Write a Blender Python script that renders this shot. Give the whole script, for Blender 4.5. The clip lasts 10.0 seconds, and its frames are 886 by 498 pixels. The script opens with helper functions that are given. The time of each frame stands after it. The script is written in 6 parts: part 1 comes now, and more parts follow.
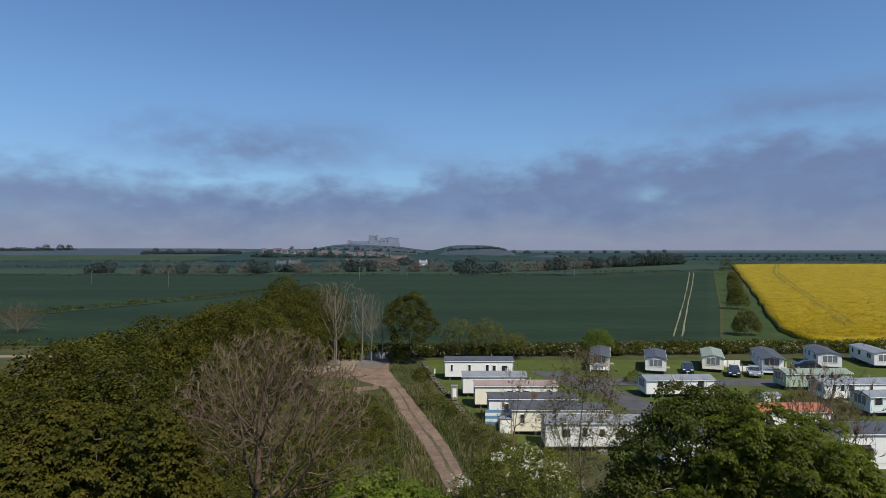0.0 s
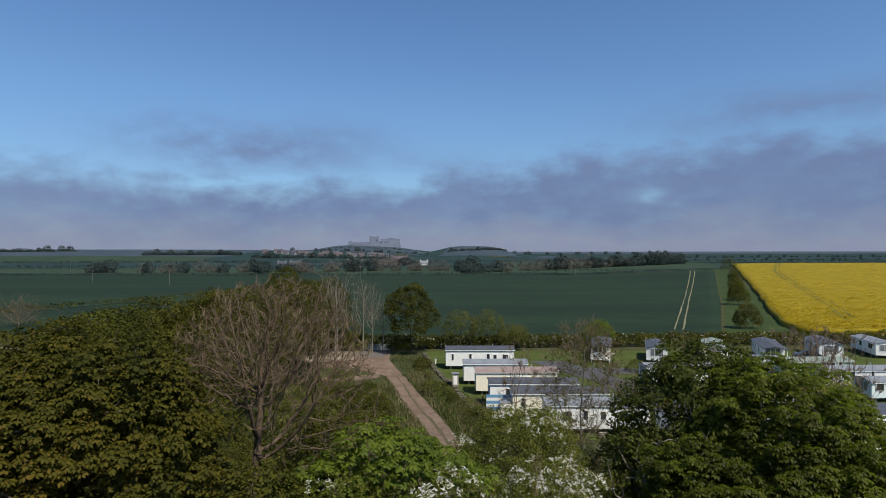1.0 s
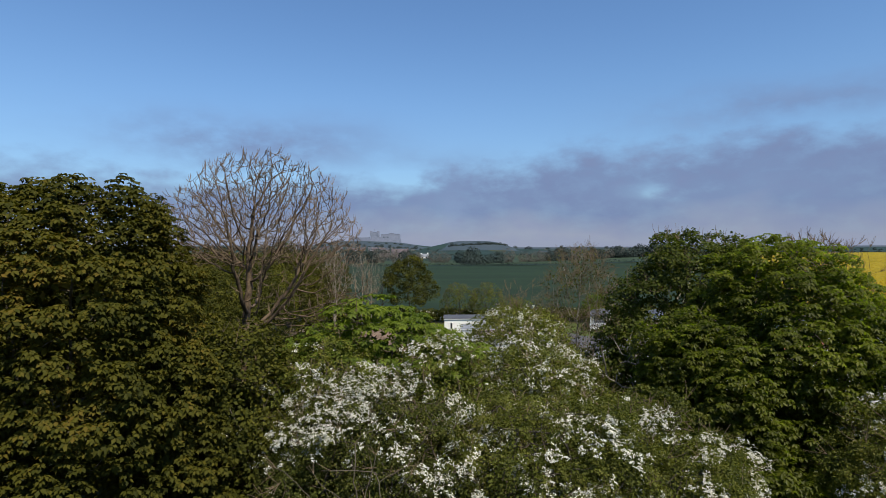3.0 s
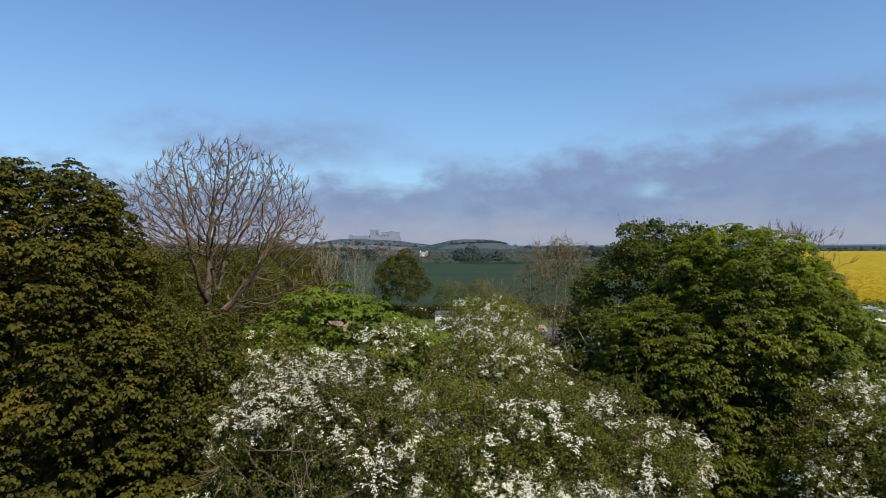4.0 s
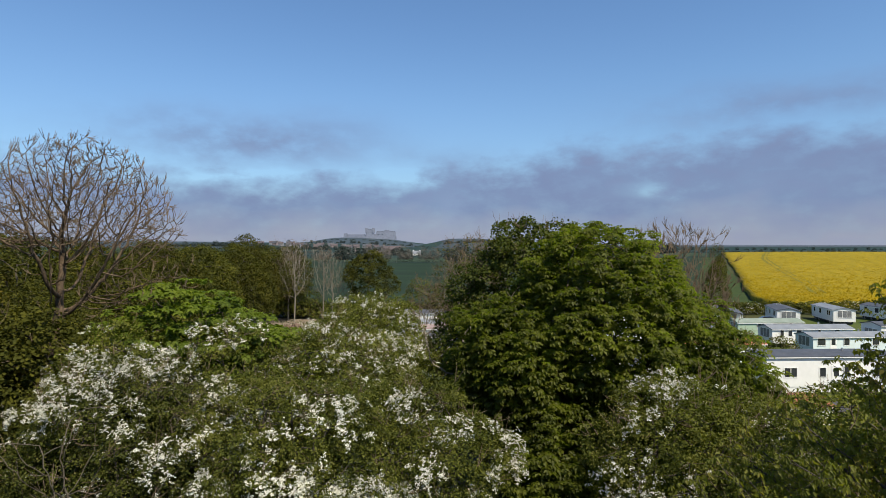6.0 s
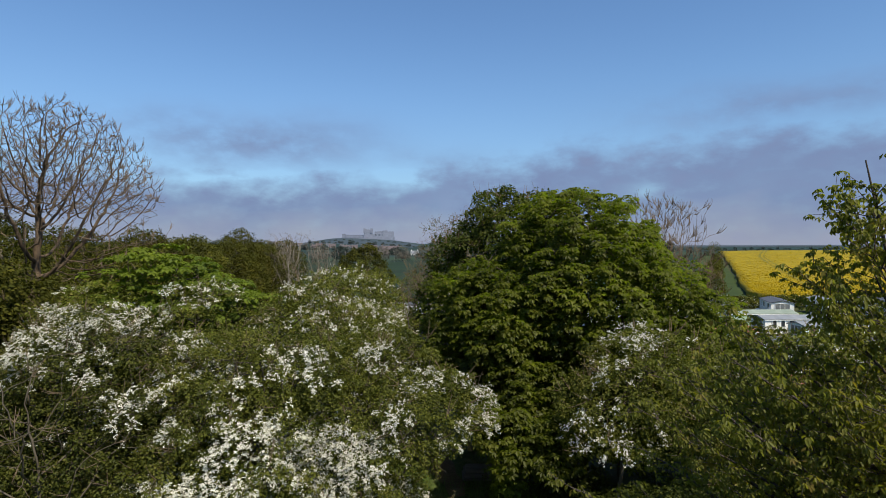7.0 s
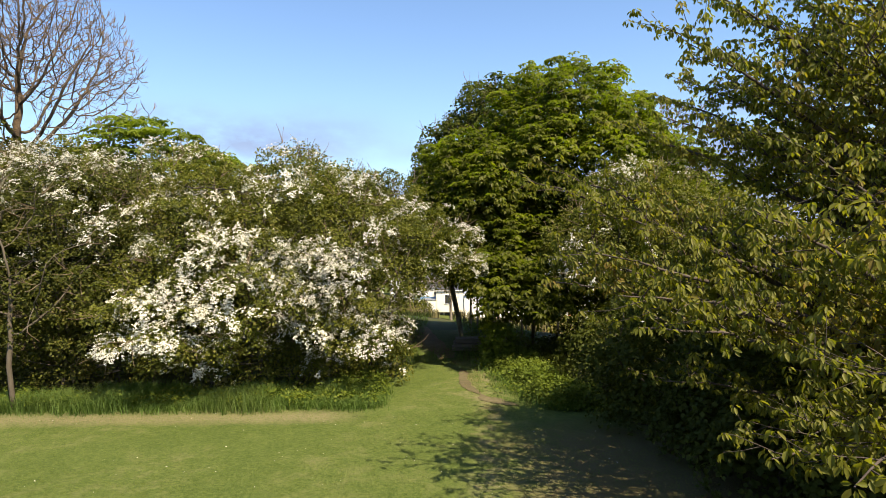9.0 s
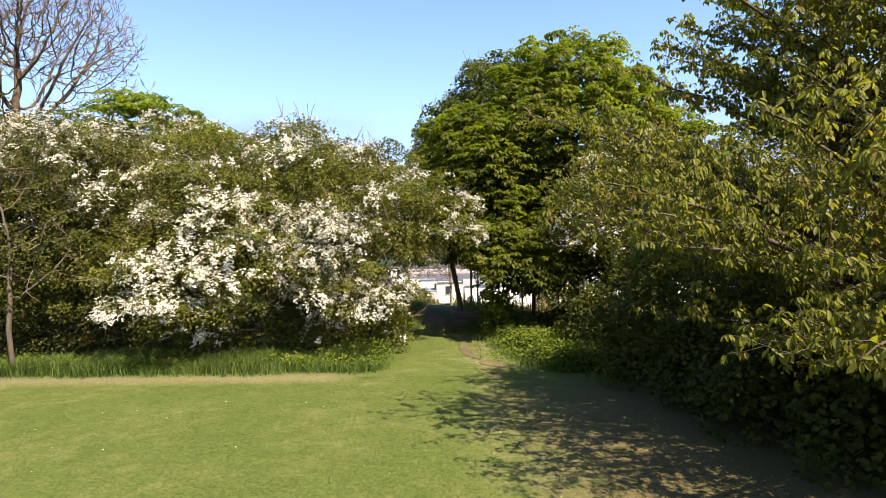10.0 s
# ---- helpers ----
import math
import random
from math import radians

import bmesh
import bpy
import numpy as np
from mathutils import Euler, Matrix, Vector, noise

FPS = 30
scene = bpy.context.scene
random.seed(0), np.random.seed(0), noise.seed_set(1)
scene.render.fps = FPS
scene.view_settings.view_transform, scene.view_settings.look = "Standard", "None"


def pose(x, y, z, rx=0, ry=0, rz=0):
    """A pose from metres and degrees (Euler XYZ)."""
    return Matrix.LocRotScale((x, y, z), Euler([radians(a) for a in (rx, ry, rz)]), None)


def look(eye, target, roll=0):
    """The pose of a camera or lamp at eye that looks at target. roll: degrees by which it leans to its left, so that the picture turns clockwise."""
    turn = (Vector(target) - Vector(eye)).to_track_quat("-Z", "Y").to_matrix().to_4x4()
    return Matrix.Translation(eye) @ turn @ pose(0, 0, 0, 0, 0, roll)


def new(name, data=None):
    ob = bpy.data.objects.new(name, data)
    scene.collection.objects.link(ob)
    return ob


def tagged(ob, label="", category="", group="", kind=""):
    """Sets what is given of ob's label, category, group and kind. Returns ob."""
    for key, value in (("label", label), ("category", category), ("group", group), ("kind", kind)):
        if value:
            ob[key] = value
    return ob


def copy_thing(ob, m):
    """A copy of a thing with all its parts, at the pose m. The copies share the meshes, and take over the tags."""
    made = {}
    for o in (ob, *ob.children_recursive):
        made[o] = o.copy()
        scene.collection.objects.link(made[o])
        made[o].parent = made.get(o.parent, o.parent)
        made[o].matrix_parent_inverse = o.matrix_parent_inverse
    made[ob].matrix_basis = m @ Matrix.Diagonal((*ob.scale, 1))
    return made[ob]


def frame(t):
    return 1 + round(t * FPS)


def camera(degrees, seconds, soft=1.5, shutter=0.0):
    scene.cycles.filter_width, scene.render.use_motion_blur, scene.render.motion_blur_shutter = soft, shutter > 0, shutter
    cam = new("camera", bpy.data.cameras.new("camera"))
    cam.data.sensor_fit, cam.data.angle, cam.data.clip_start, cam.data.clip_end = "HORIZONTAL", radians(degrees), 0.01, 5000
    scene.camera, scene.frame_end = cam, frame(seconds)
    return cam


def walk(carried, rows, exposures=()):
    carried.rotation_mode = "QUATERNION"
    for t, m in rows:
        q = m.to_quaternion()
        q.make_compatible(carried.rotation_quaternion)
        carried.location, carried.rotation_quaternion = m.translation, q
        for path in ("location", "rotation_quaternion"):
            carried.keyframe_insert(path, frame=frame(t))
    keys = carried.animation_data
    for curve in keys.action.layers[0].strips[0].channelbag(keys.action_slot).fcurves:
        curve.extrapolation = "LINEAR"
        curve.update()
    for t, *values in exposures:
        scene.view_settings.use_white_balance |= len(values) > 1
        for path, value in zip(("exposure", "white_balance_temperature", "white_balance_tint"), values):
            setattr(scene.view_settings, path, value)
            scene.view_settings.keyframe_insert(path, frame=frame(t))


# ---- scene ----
cam = camera(73.9, 10.0, soft=0.8)
ROWS = [
    (0.0, 0.000, 0.000, 21.000, 0.00, 0.00, -0.00),
    (0.5, -0.010, -0.034, 20.230, 0.03, 0.11, 0.04),
    (1.0, -0.016, -0.032, 19.022, 0.07, 0.16, 0.05),
    (1.5, 0.020, -0.011, 17.774, 0.10, 0.15, 0.06),
    (2.0, 0.104, 0.084, 16.496, 0.11, 0.13, 0.20),
    (2.5, 0.140, 0.244, 15.282, 0.14, -0.02, 0.31),
    (4.0, 1.820, 0.260, 14.174, 0.18, -0.33, 0.22),
    (4.5, 3.138, 0.285, 14.162, 0.15, -0.34, 0.09),
    (5.0, 4.620, 0.262, 14.136, 0.12, -0.41, 0.00),
    (5.5, 6.086, 0.235, 14.154, -0.03, -0.44, -0.05),
    (7.0, 7.810, 0.233, 12.766, -0.23, -0.34, 0.11),
    (7.5, 8.010, 0.333, 11.396, -0.28, -0.37, 0.30),
    (8.0, 8.098, 0.419, 10.418, -0.28, -0.41, 0.37),
    (8.5, 8.146, 0.502, 9.152, -0.33, -0.49, 0.45),
    (9.0, 8.172, 0.597, 8.300, -0.28, -0.60, 0.55),
    (9.5, 8.178, 0.629, 7.828, -0.29, -0.65, 0.59),
    (10.0, 8.156, 0.625, 7.502, -0.27, -0.77, 0.66),
]
walk(cam, [(t, pose(x, y, z, 90 + pitch, roll, yaw)) for t, x, y, z, yaw, pitch, roll in ROWS],
     exposures=((0, 0.2, 6550, 10), (2.5, 0.35, 6600, 10), (4.0, 0.63, 7000, 9), (5.5, 0.58, 7000, 9), (7.0, 0.5, 6850, 9), (7.6, 0.58, 7050, 9), (8.2, 0.82, 7500, 10), (8.6, 1.16, 8100, 11), (9.0, 1.38, 8050, 13), (9.5, 1.58, 7950, 15), (10.0, 1.70, 7850, 18)))

# ---------------------------------------------------------------- light
SUN_AZ, SUN_EL = 143.0, 54.0          # degrees clockwise from +y, and up
world = bpy.data.worlds.new("world")
scene.world = world
world.use_nodes = True
wn, wl = world.node_tree.nodes, world.node_tree.links
wn.clear()


def wmath(op, a, b=None, clamp=False):
    n = wn.new("ShaderNodeMath")
    n.operation, n.use_clamp = op, clamp
    for i, x in enumerate((a, b)):
        if x is None:
            continue
        if isinstance(x, (int, float)):
            n.inputs[i].default_value = x
        else:
            wl.new(x, n.inputs[i])
    return n.outputs[0]


def wmix(fac, a, b, blend="MIX"):
    n = wn.new("ShaderNodeMix")
    n.data_type, n.blend_type = "RGBA", blend
    for i, x in ((0, fac), (6, a), (7, b)):
        if isinstance(x, (int, float)):
            n.inputs[i].default_value = x
        elif isinstance(x, tuple):
            n.inputs[i].default_value = (*x, 1)
        else:
            wl.new(x, n.inputs[i])
    return n.outputs[2]


SKY_STRENGTH = 0.091
CLOUD_DARK, CLOUD_LOW, CLOUD_THIN = (1.42, 1.93, 3.50), (2.40, 2.62, 3.65), (2.2, 3.0, 4.8)
sky = wn.new("ShaderNodeTexSky")
sky.sky_type, sky.sun_disc = "NISHITA", False
sky.sun_elevation, sky.sun_rotation = radians(SUN_EL), radians(SUN_AZ)
sky.altitude, sky.air_density, sky.dust_density, sky.ozone_density = 20, 1.0, 0.6, 1.6
coord = wn.new("ShaderNodeTexCoord").outputs["Generated"]
axes = wn.new("ShaderNodeSeparateXYZ")
wl.new(coord, axes.inputs[0])
azim = wmath("ARCTAN2", axes.outputs[0], axes.outputs[1])
elev = wmath("ARCSINE", axes.outputs[2])
flat = wn.new("ShaderNodeCombineXYZ")
wl.new(wmath("MULTIPLY", azim, 6.0), flat.inputs[0])
wl.new(wmath("MULTIPLY", elev, 11.0), flat.inputs[1])


def wnoise(scale, detail, rough, shift):
    n = wn.new("ShaderNodeTexNoise")
    n.noise_dimensions = "3D"
    n.inputs["Scale"].default_value, n.inputs["Detail"].default_value = scale, detail
    n.inputs["Roughness"].default_value = rough
    add = wn.new("ShaderNodeVectorMath")
    add.operation = "ADD"
    add.inputs[1].default_value = shift
    wl.new(flat.outputs[0], add.inputs[0])
    wl.new(add.outputs[0], n.inputs["Vector"])
    return n.outputs[0]


big = wmath("SUBTRACT", wnoise(1.1, 3.0, 0.5, (3.1, 0.4, 2.0)), 0.5)
small = wmath("SUBTRACT", wnoise(3.4, 5.0, 0.55, (7.0, 1.3, 5.0)), 0.5)
fine = wmath("SUBTRACT", wnoise(9.0, 4.0, 0.55, (2.0, 6.3, 1.0)), 0.5)
# a bank of sea mist: its upper edge by azimuth, ragged, and loose veils above it
edge = wn.new("ShaderNodeValToRGB")
edge.color_ramp.interpolation = "EASE"
tops = ((0.03, .122), (.10, .128), (.16, .112), (.25, .118), (.33, .118), (.375, .128), (.43, .112), (.475, .122), (.51, .136), (.57, .138), (.645, .160), (.68, .165), (.71, .148), (.77, .155), (.83, .172), (.88, .182), (.93, .172), (1.0, .150))
ee = edge.color_ramp.elements
while len(ee) < len(tops):
    ee.new(0.5)
for e, (at, v) in zip(ee, tops):
    e.position, e.color = at, (5 * v, 5 * v, 5 * v, 1)
wl.new(wmath("ADD", wmath("MULTIPLY", azim, 1 / 1.4), 0.5, clamp=True), edge.inputs[0])
sway = wmath("ADD", wmath("MULTIPLY", big, 0.060), wmath("ADD", wmath("MULTIPLY", small, 0.070), wmath("MULTIPLY", fine, 0.012)))
height = wmath("ADD", wmath("MULTIPLY", edge.outputs[0], 0.2), sway)
cover = wmath("MULTIPLY", wmath("ADD", wmath("SUBTRACT", height, elev), 0.026), 1 / 0.072, clamp=True)
cover = wmath("MULTIPLY", wmath("MULTIPLY", cover, cover), wmath("SUBTRACT", 3.0, wmath("MULTIPLY", cover, 2.0)))


def puff(az, el, wide, tall, strength):
    """A loose patch of mist, soft at its rim."""
    dx = wmath("MULTIPLY", wmath("ADD", wmath("SUBTRACT", azim, az), wmath("MULTIPLY", small, 0.10)), 1 / wide)
    dy = wmath("MULTIPLY", wmath("ADD", wmath("SUBTRACT", elev, el), wmath("MULTIPLY", big, 0.06)), 1 / tall)
    r2 = wmath("ADD", wmath("MULTIPLY", dx, dx), wmath("MULTIPLY", dy, dy))
    return wmath("MULTIPLY", wmath("POWER", 2.718, wmath("MULTIPLY", r2, -1.0)), strength)


veil = wmath("ADD", puff(-.29, .165, .19, .042, .78), wmath("ADD", puff(.56, .205, .20, .03, .6), puff(.02, .150, .07, .016, .35)))
veil = wmath("MULTIPLY", veil, wmath("ADD", wmath("MULTIPLY", small, 1.8), 0.80, clamp=True))
gaps = wmath("ADD", puff(.335, .088, .030, .012, .55), wmath("ADD", puff(-.062, .110, .040, .012, .5), puff(-.36, .104, .12, .010, .4)))
cover = wmath("SUBTRACT", wmath("MAXIMUM", wmath("MULTIPLY", cover, wmath("ADD", 0.86, wmath("MULTIPLY", small, 0.5))), veil), gaps, clamp=True)
# paler and pinker down at the horizon, with brighter shafts in the bank
tone = wmath("ADD", wmath("MULTIPLY", wmath("SUBTRACT", 0.068, elev), 17.0), wmath("MULTIPLY", big, 1.6), clamp=True)
thin = wmath("ADD", wmath("ADD", wmath("MULTIPLY", small, 1.5), wmath("MULTIPLY", big, 0.9)), wmath("ADD", puff(.012, .062, .03, .030, .5), puff(-.60, .07, .14, .03, .5)), clamp=True)
cloud = wmix(tone, CLOUD_DARK, CLOUD_LOW)
cloud = wmix(wmath("MULTIPLY", thin, 0.55), cloud, CLOUD_THIN)
pale = wmath("POWER", wmath("SUBTRACT", 1.0, wmath("MULTIPLY", elev, 2.3, clamp=True), clamp=True), 2.2)
blue = wmix(1.0, sky.outputs[0], (0.72, 0.97, 1.22), "MULTIPLY")
blue = wmix(wmath("MULTIPLY", pale, 0.6), blue, (1.95, 3.2, 5.05))
both = wmix(cover, blue, cloud)
back = wn.new("ShaderNodeBackground")
back.inputs[1].default_value = SKY_STRENGTH
wl.new(both, back.inputs[0])
wl.new(back.outputs[0], wn.new("ShaderNodeOutputWorld").inputs[0])

sun = new("sun", bpy.data.lights.new("sun", "SUN"))
sun.data.energy, sun.data.angle, sun.data.color = 5.0, radians(0.6), (1.0, 0.93, 0.79)
sun_from = Vector((math.sin(radians(SUN_AZ)) * math.cos(radians(SUN_EL)), math.cos(radians(SUN_AZ)) * math.cos(radians(SUN_EL)), math.sin(radians(SUN_EL))))
sun.matrix_world = look(sun_from * 200, (0, 0, 0))


# ---------------------------------------------------------------- materials
def nodes_of(name):
    m = bpy.data.materials.new(name)
    m.use_nodes = True
    t = m.node_tree
    return m, t.nodes, t.links, t.nodes["Principled BSDF"]


def surface(name, a, b, scale=2.0, rough=0.8, bump=0.3, fine=25.0, metal=0.0, c=None, stain=0.35, stretch=(1, 1, 1), spec=0.4):
    """Two colours mixed by coarse and fine noise, in metres, with relief."""
    m, n, l, p = nodes_of(name)
    tc = n.new("ShaderNodeTexCoord")
    mp = n.new("ShaderNodeMapping")
    mp.inputs["Scale"].default_value = stretch
    l.new(tc.outputs["Object"], mp.inputs[0])
    n1, n2 = n.new("ShaderNodeTexNoise"), n.new("ShaderNodeTexNoise")
    for x, s, d in ((n1, scale, 5.0), (n2, fine, 4.0)):
        l.new(mp.outputs[0], x.inputs["Vector"])
        x.inputs["Scale"].default_value, x.inputs["Detail"].default_value, x.inputs["Roughness"].default_value = s, d, 0.6
    r1 = n.new("ShaderNodeValToRGB")
    r1.color_ramp.elements[0].color, r1.color_ramp.elements[1].color = (*a, 1), (*b, 1)
    r1.color_ramp.elements[0].position, r1.color_ramp.elements[1].position = 0.36, 0.66
    l.new(n1.outputs[0], r1.inputs[0])
    mx = n.new("ShaderNodeMix")
    mx.data_type, mx.blend_type = "RGBA", "MIX"
    r2 = n.new("ShaderNodeValToRGB")
    r2.color_ramp.elements[0].position, r2.color_ramp.elements[1].position = 0.42, 0.72
    r2.color_ramp.elements[1].color = (stain, stain, stain, 1)
    l.new(n2.outputs[0], r2.inputs[0])
    l.new(r2.outputs[0], mx.inputs[0])
    l.new(r1.outputs[0], mx.inputs[6])
    dark = c if c else tuple(0.55 * v for v in a)
    mx.inputs[7].default_value = (*dark, 1)
    l.new(mx.outputs[2], p.inputs["Base Color"])
    p.inputs["Roughness"].default_value, p.inputs["Metallic"].default_value = rough, metal
    p.inputs["Specular IOR Level"].default_value = spec
    bm_ = n.new("ShaderNodeBump")
    bm_.inputs["Strength"].default_value, bm_.inputs["Distance"].default_value = bump, 0.03
    l.new(n2.outputs[0], bm_.inputs["Height"])
    l.new(bm_.outputs[0], p.inputs["Normal"])
    return m


def foliage(name, cols, rough=0.7, through_=0.30, patch=0.6, spec=0.10, glow=None):
    """Leaves: every leaf has its own tone, patches of the crown differ, and some light passes through."""
    m, n, l, p = nodes_of(name)
    geo = n.new("ShaderNodeNewGeometry")
    ramp = n.new("ShaderNodeValToRGB")
    e = ramp.color_ramp.elements
    while len(e) < len(cols):
        e.new(0.5)
    for i, col in enumerate(cols):
        e[i].position, e[i].color = i / (len(cols) - 1), (*col, 1)
    tc = n.new("ShaderNodeTexCoord")
    nz = n.new("ShaderNodeTexNoise")
    nz.inputs["Scale"].default_value, nz.inputs["Detail"].default_value = patch, 3.0
    l.new(tc.outputs["Object"], nz.inputs["Vector"])
    mixv = n.new("ShaderNodeMath")
    mixv.operation = "MULTIPLY_ADD"
    mixv.inputs[1].default_value, mixv.inputs[2].default_value = 0.55, 0.0
    l.new(geo.outputs["Random Per Island"], mixv.inputs[0])
    shift = n.new("ShaderNodeMath")
    shift.operation = "MULTIPLY_ADD"
    shift.inputs[1].default_value, shift.inputs[2].default_value = 1.5, -0.53
    l.new(nz.outputs[0], shift.inputs[0])
    add = n.new("ShaderNodeMath")
    add.operation, add.use_clamp = "ADD", True
    l.new(mixv.outputs[0], add.inputs[0])
    l.new(shift.outputs[0], add.inputs[1])
    l.new(add.outputs[0], ramp.inputs[0])
    info = n.new("ShaderNodeObjectInfo")
    hsv = n.new("ShaderNodeHueSaturation")
    mr = n.new("ShaderNodeMapRange")
    mr.inputs[3].default_value, mr.inputs[4].default_value = 0.86, 1.14
    l.new(info.outputs["Random"], mr.inputs[0])
    l.new(mr.outputs[0], hsv.inputs["Value"])
    l.new(ramp.outputs[0], hsv.inputs["Color"])
    l.new(hsv.outputs[0], p.inputs["Base Color"])
    p.inputs["Roughness"].default_value, p.inputs["Specular IOR Level"].default_value = rough, spec
    tr = n.new("ShaderNodeBsdfTranslucent")
    warm = n.new("ShaderNodeMix")
    warm.data_type, warm.blend_type = "RGBA", "MULTIPLY"
    warm.inputs[0].default_value = 1.0
    warm.inputs[7].default_value = (*(glow or (1.5, 1.5, 0.6)), 1)
    l.new(hsv.outputs[0], warm.inputs[6])
    l.new(warm.outputs[2], tr.inputs[0])
    ms = n.new("ShaderNodeMixShader")
    ms.inputs[0].default_value = through_
    l.new(p.outputs[0], ms.inputs[1])
    l.new(tr.outputs[0], ms.inputs[2])
    l.new(ms.outputs[0], n["Material Output"].inputs[0])
    return m


def turf(name, dark, light, tan, edge=13.1, trod=9.2):
    """Mown grass: broad tone patches, fine blades, dry tan wear along the long edge and on the line people walk."""
    m, n, l, p = nodes_of(name)
    tc = n.new("ShaderNodeTexCoord")

    def cloud(scale, detail, rough=0.6):
        x = n.new("ShaderNodeTexNoise")
        x.inputs["Scale"].default_value, x.inputs["Detail"].default_value, x.inputs["Roughness"].default_value = scale, detail, rough
        l.new(tc.outputs["Object"], x.inputs["Vector"])
        return x.outputs[0]

    def calc(op, a, b=0.0, c=0.0, clamp=False):
        x = n.new("ShaderNodeMath")
        x.operation, x.use_clamp = op, clamp
        for i, v in enumerate((a, b, c)):
            if isinstance(v, (int, float)):
                x.inputs[i].default_value = v
            else:
                l.new(v, x.inputs[i])
        return x.outputs[0]

    def ramp(v, lo, hi):
        return calc("MULTIPLY_ADD", v, 1 / (hi - lo), -lo / (hi - lo), True)

    def mix(f, a, b):
        x = n.new("ShaderNodeMix")
        x.data_type = "RGBA"
        l.new(f, x.inputs[0])
        for i, v in ((6, a), (7, b)):
            if isinstance(v, tuple):
                x.inputs[i].default_value = (*v, 1)
            else:
                l.new(v, x.inputs[i])
        return x.outputs[2]

    broad, mid, fine, grain = cloud(0.5, 4), cloud(2.6, 5), cloud(17, 6, 0.7), cloud(70, 3)
    sep = n.new("ShaderNodeSeparateXYZ")
    l.new(tc.outputs["Object"], sep.inputs[0])
    tone = calc("ADD", calc("MULTIPLY", ramp(broad, .3, .7), .22), calc("ADD", calc("MULTIPLY", ramp(mid, .3, .7), .28), calc("MULTIPLY", ramp(fine, .41, .59), .5)))
    col = mix(tone, dark, light)
    off_e = calc("ABSOLUTE", calc("SUBTRACT", calc("ADD", sep.outputs[1], calc("MULTIPLY_ADD", mid, 0.5, -.25)), edge))
    wear_e = calc("MULTIPLY", ramp(off_e, 0.62, 0.12), ramp(calc("SUBTRACT", 6.6, sep.outputs[0]), 0.0, 1.0))
    off_t = calc("ABSOLUTE", calc("SUBTRACT", calc("ADD", sep.outputs[0], calc("MULTIPLY_ADD", broad, 2.4, -1.2)), trod))
    wear_t = calc("MULTIPLY", ramp(off_t, 0.55, 0.1), calc("MULTIPLY", ramp(mid, .42, .62), ramp(sep.outputs[1], 6, 8)))
    bare = calc("MULTIPLY", calc("MULTIPLY", ramp(sep.outputs[0], 8.4, 10.4), ramp(sep.outputs[1], 12.8, 10.6)), ramp(mid, .32, .56))
    wear_t = calc("MAXIMUM", wear_t, bare)
    spots = calc("MULTIPLY", ramp(mid, .46, .66), ramp(broad, .45, .62))
    wear = calc("MAXIMUM", calc("MAXIMUM", wear_e, wear_t), calc("MULTIPLY", spots, .42))
    wear = calc("MULTIPLY", wear, calc("MULTIPLY_ADD", ramp(fine, .35, .6), .6, .35))
    col = mix(wear, col, tan)
    # brown earth under the cherry, spread further as painted shade
    shade_litter = calc("MULTIPLY", ramp(calc("ADD", sep.outputs[0], calc("MULTIPLY_ADD", mid, 3.0, -1.5)), 8.9, 10.6), ramp(calc("ADD", sep.outputs[1], calc("MULTIPLY_ADD", broad, 3.0, -1.5)), 13.0, 11.4))
    col = mix(calc("MULTIPLY", shade_litter, calc("MULTIPLY_ADD", ramp(fine, .3, .6), .35, .6)), col, (0.082, 0.057, 0.034))
    spare = calc("MULTIPLY", ramp(grain, .45, .7), .5)
    col = mix(spare, col, tuple(1.5 * v for v in light))
    l.new(col, p.inputs["Base Color"])
    p.inputs["Roughness"].default_value, p.inputs["Specular IOR Level"].default_value = 0.9, 0.1
    bump = n.new("ShaderNodeBump")
    bump.inputs["Strength"].default_value, bump.inputs["Distance"].default_value = 0.7, 0.03
    l.new(calc("ADD", fine, calc("MULTIPLY", grain, .5)), bump.inputs["Height"])
    l.new(bump.outputs[0], p.inputs["Normal"])
    return m


def plain(name, col, rough=0.5, metal=0.0, spec=0.5):
    return surface(name, col, tuple(min(1, 1.08 * v) for v in col), 1.5, rough, 0.05, 40.0, metal, tuple(0.86 * v for v in col), 0.5, spec=spec)


M_GROUND = surface("rough_grass", (0.030, 0.042, 0.014), (0.058, 0.062, 0.024), 0.25, 0.95, 0.6, 2.0, c=(0.060, 0.048, 0.026), stain=0.8, spec=0.1)
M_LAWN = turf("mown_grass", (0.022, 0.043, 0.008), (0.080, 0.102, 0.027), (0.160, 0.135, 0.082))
M_EARTH = surface("bare_earth", (0.105, 0.072, 0.044), (0.165, 0.118, 0.074), 1.2, 0.95, 0.6, 12.0, c=(0.06, 0.058, 0.02), stain=0.8, spec=0.1)
M_BANKEARTH = surface("trodden_grassy_earth", (0.075, 0.062, 0.038), (0.12, 0.10, 0.062), 0.8, 0.95, 0.6, 9.0, c=(0.05, 0.055, 0.02), stain=0.7, spec=0.1)
M_TRACK = surface("red_gravel_track", (0.132, 0.090, 0.068), (0.205, 0.146, 0.113), 0.5, 0.95, 0.6, 3.0, c=(0.075, 0.062, 0.042), stain=0.8, spec=0.1)
M_PALEGRAVEL = surface("pale_gravel", (0.17, 0.135, 0.105), (0.25, 0.205, 0.165), 0.5, 0.95, 0.6, 6.0, c=(0.09, 0.08, 0.05), stain=0.7, spec=0.1)
M_ASPHALT = surface("asphalt", (0.045, 0.045, 0.05), (0.07, 0.07, 0.075), 0.6, 0.9, 0.3, 30.0)
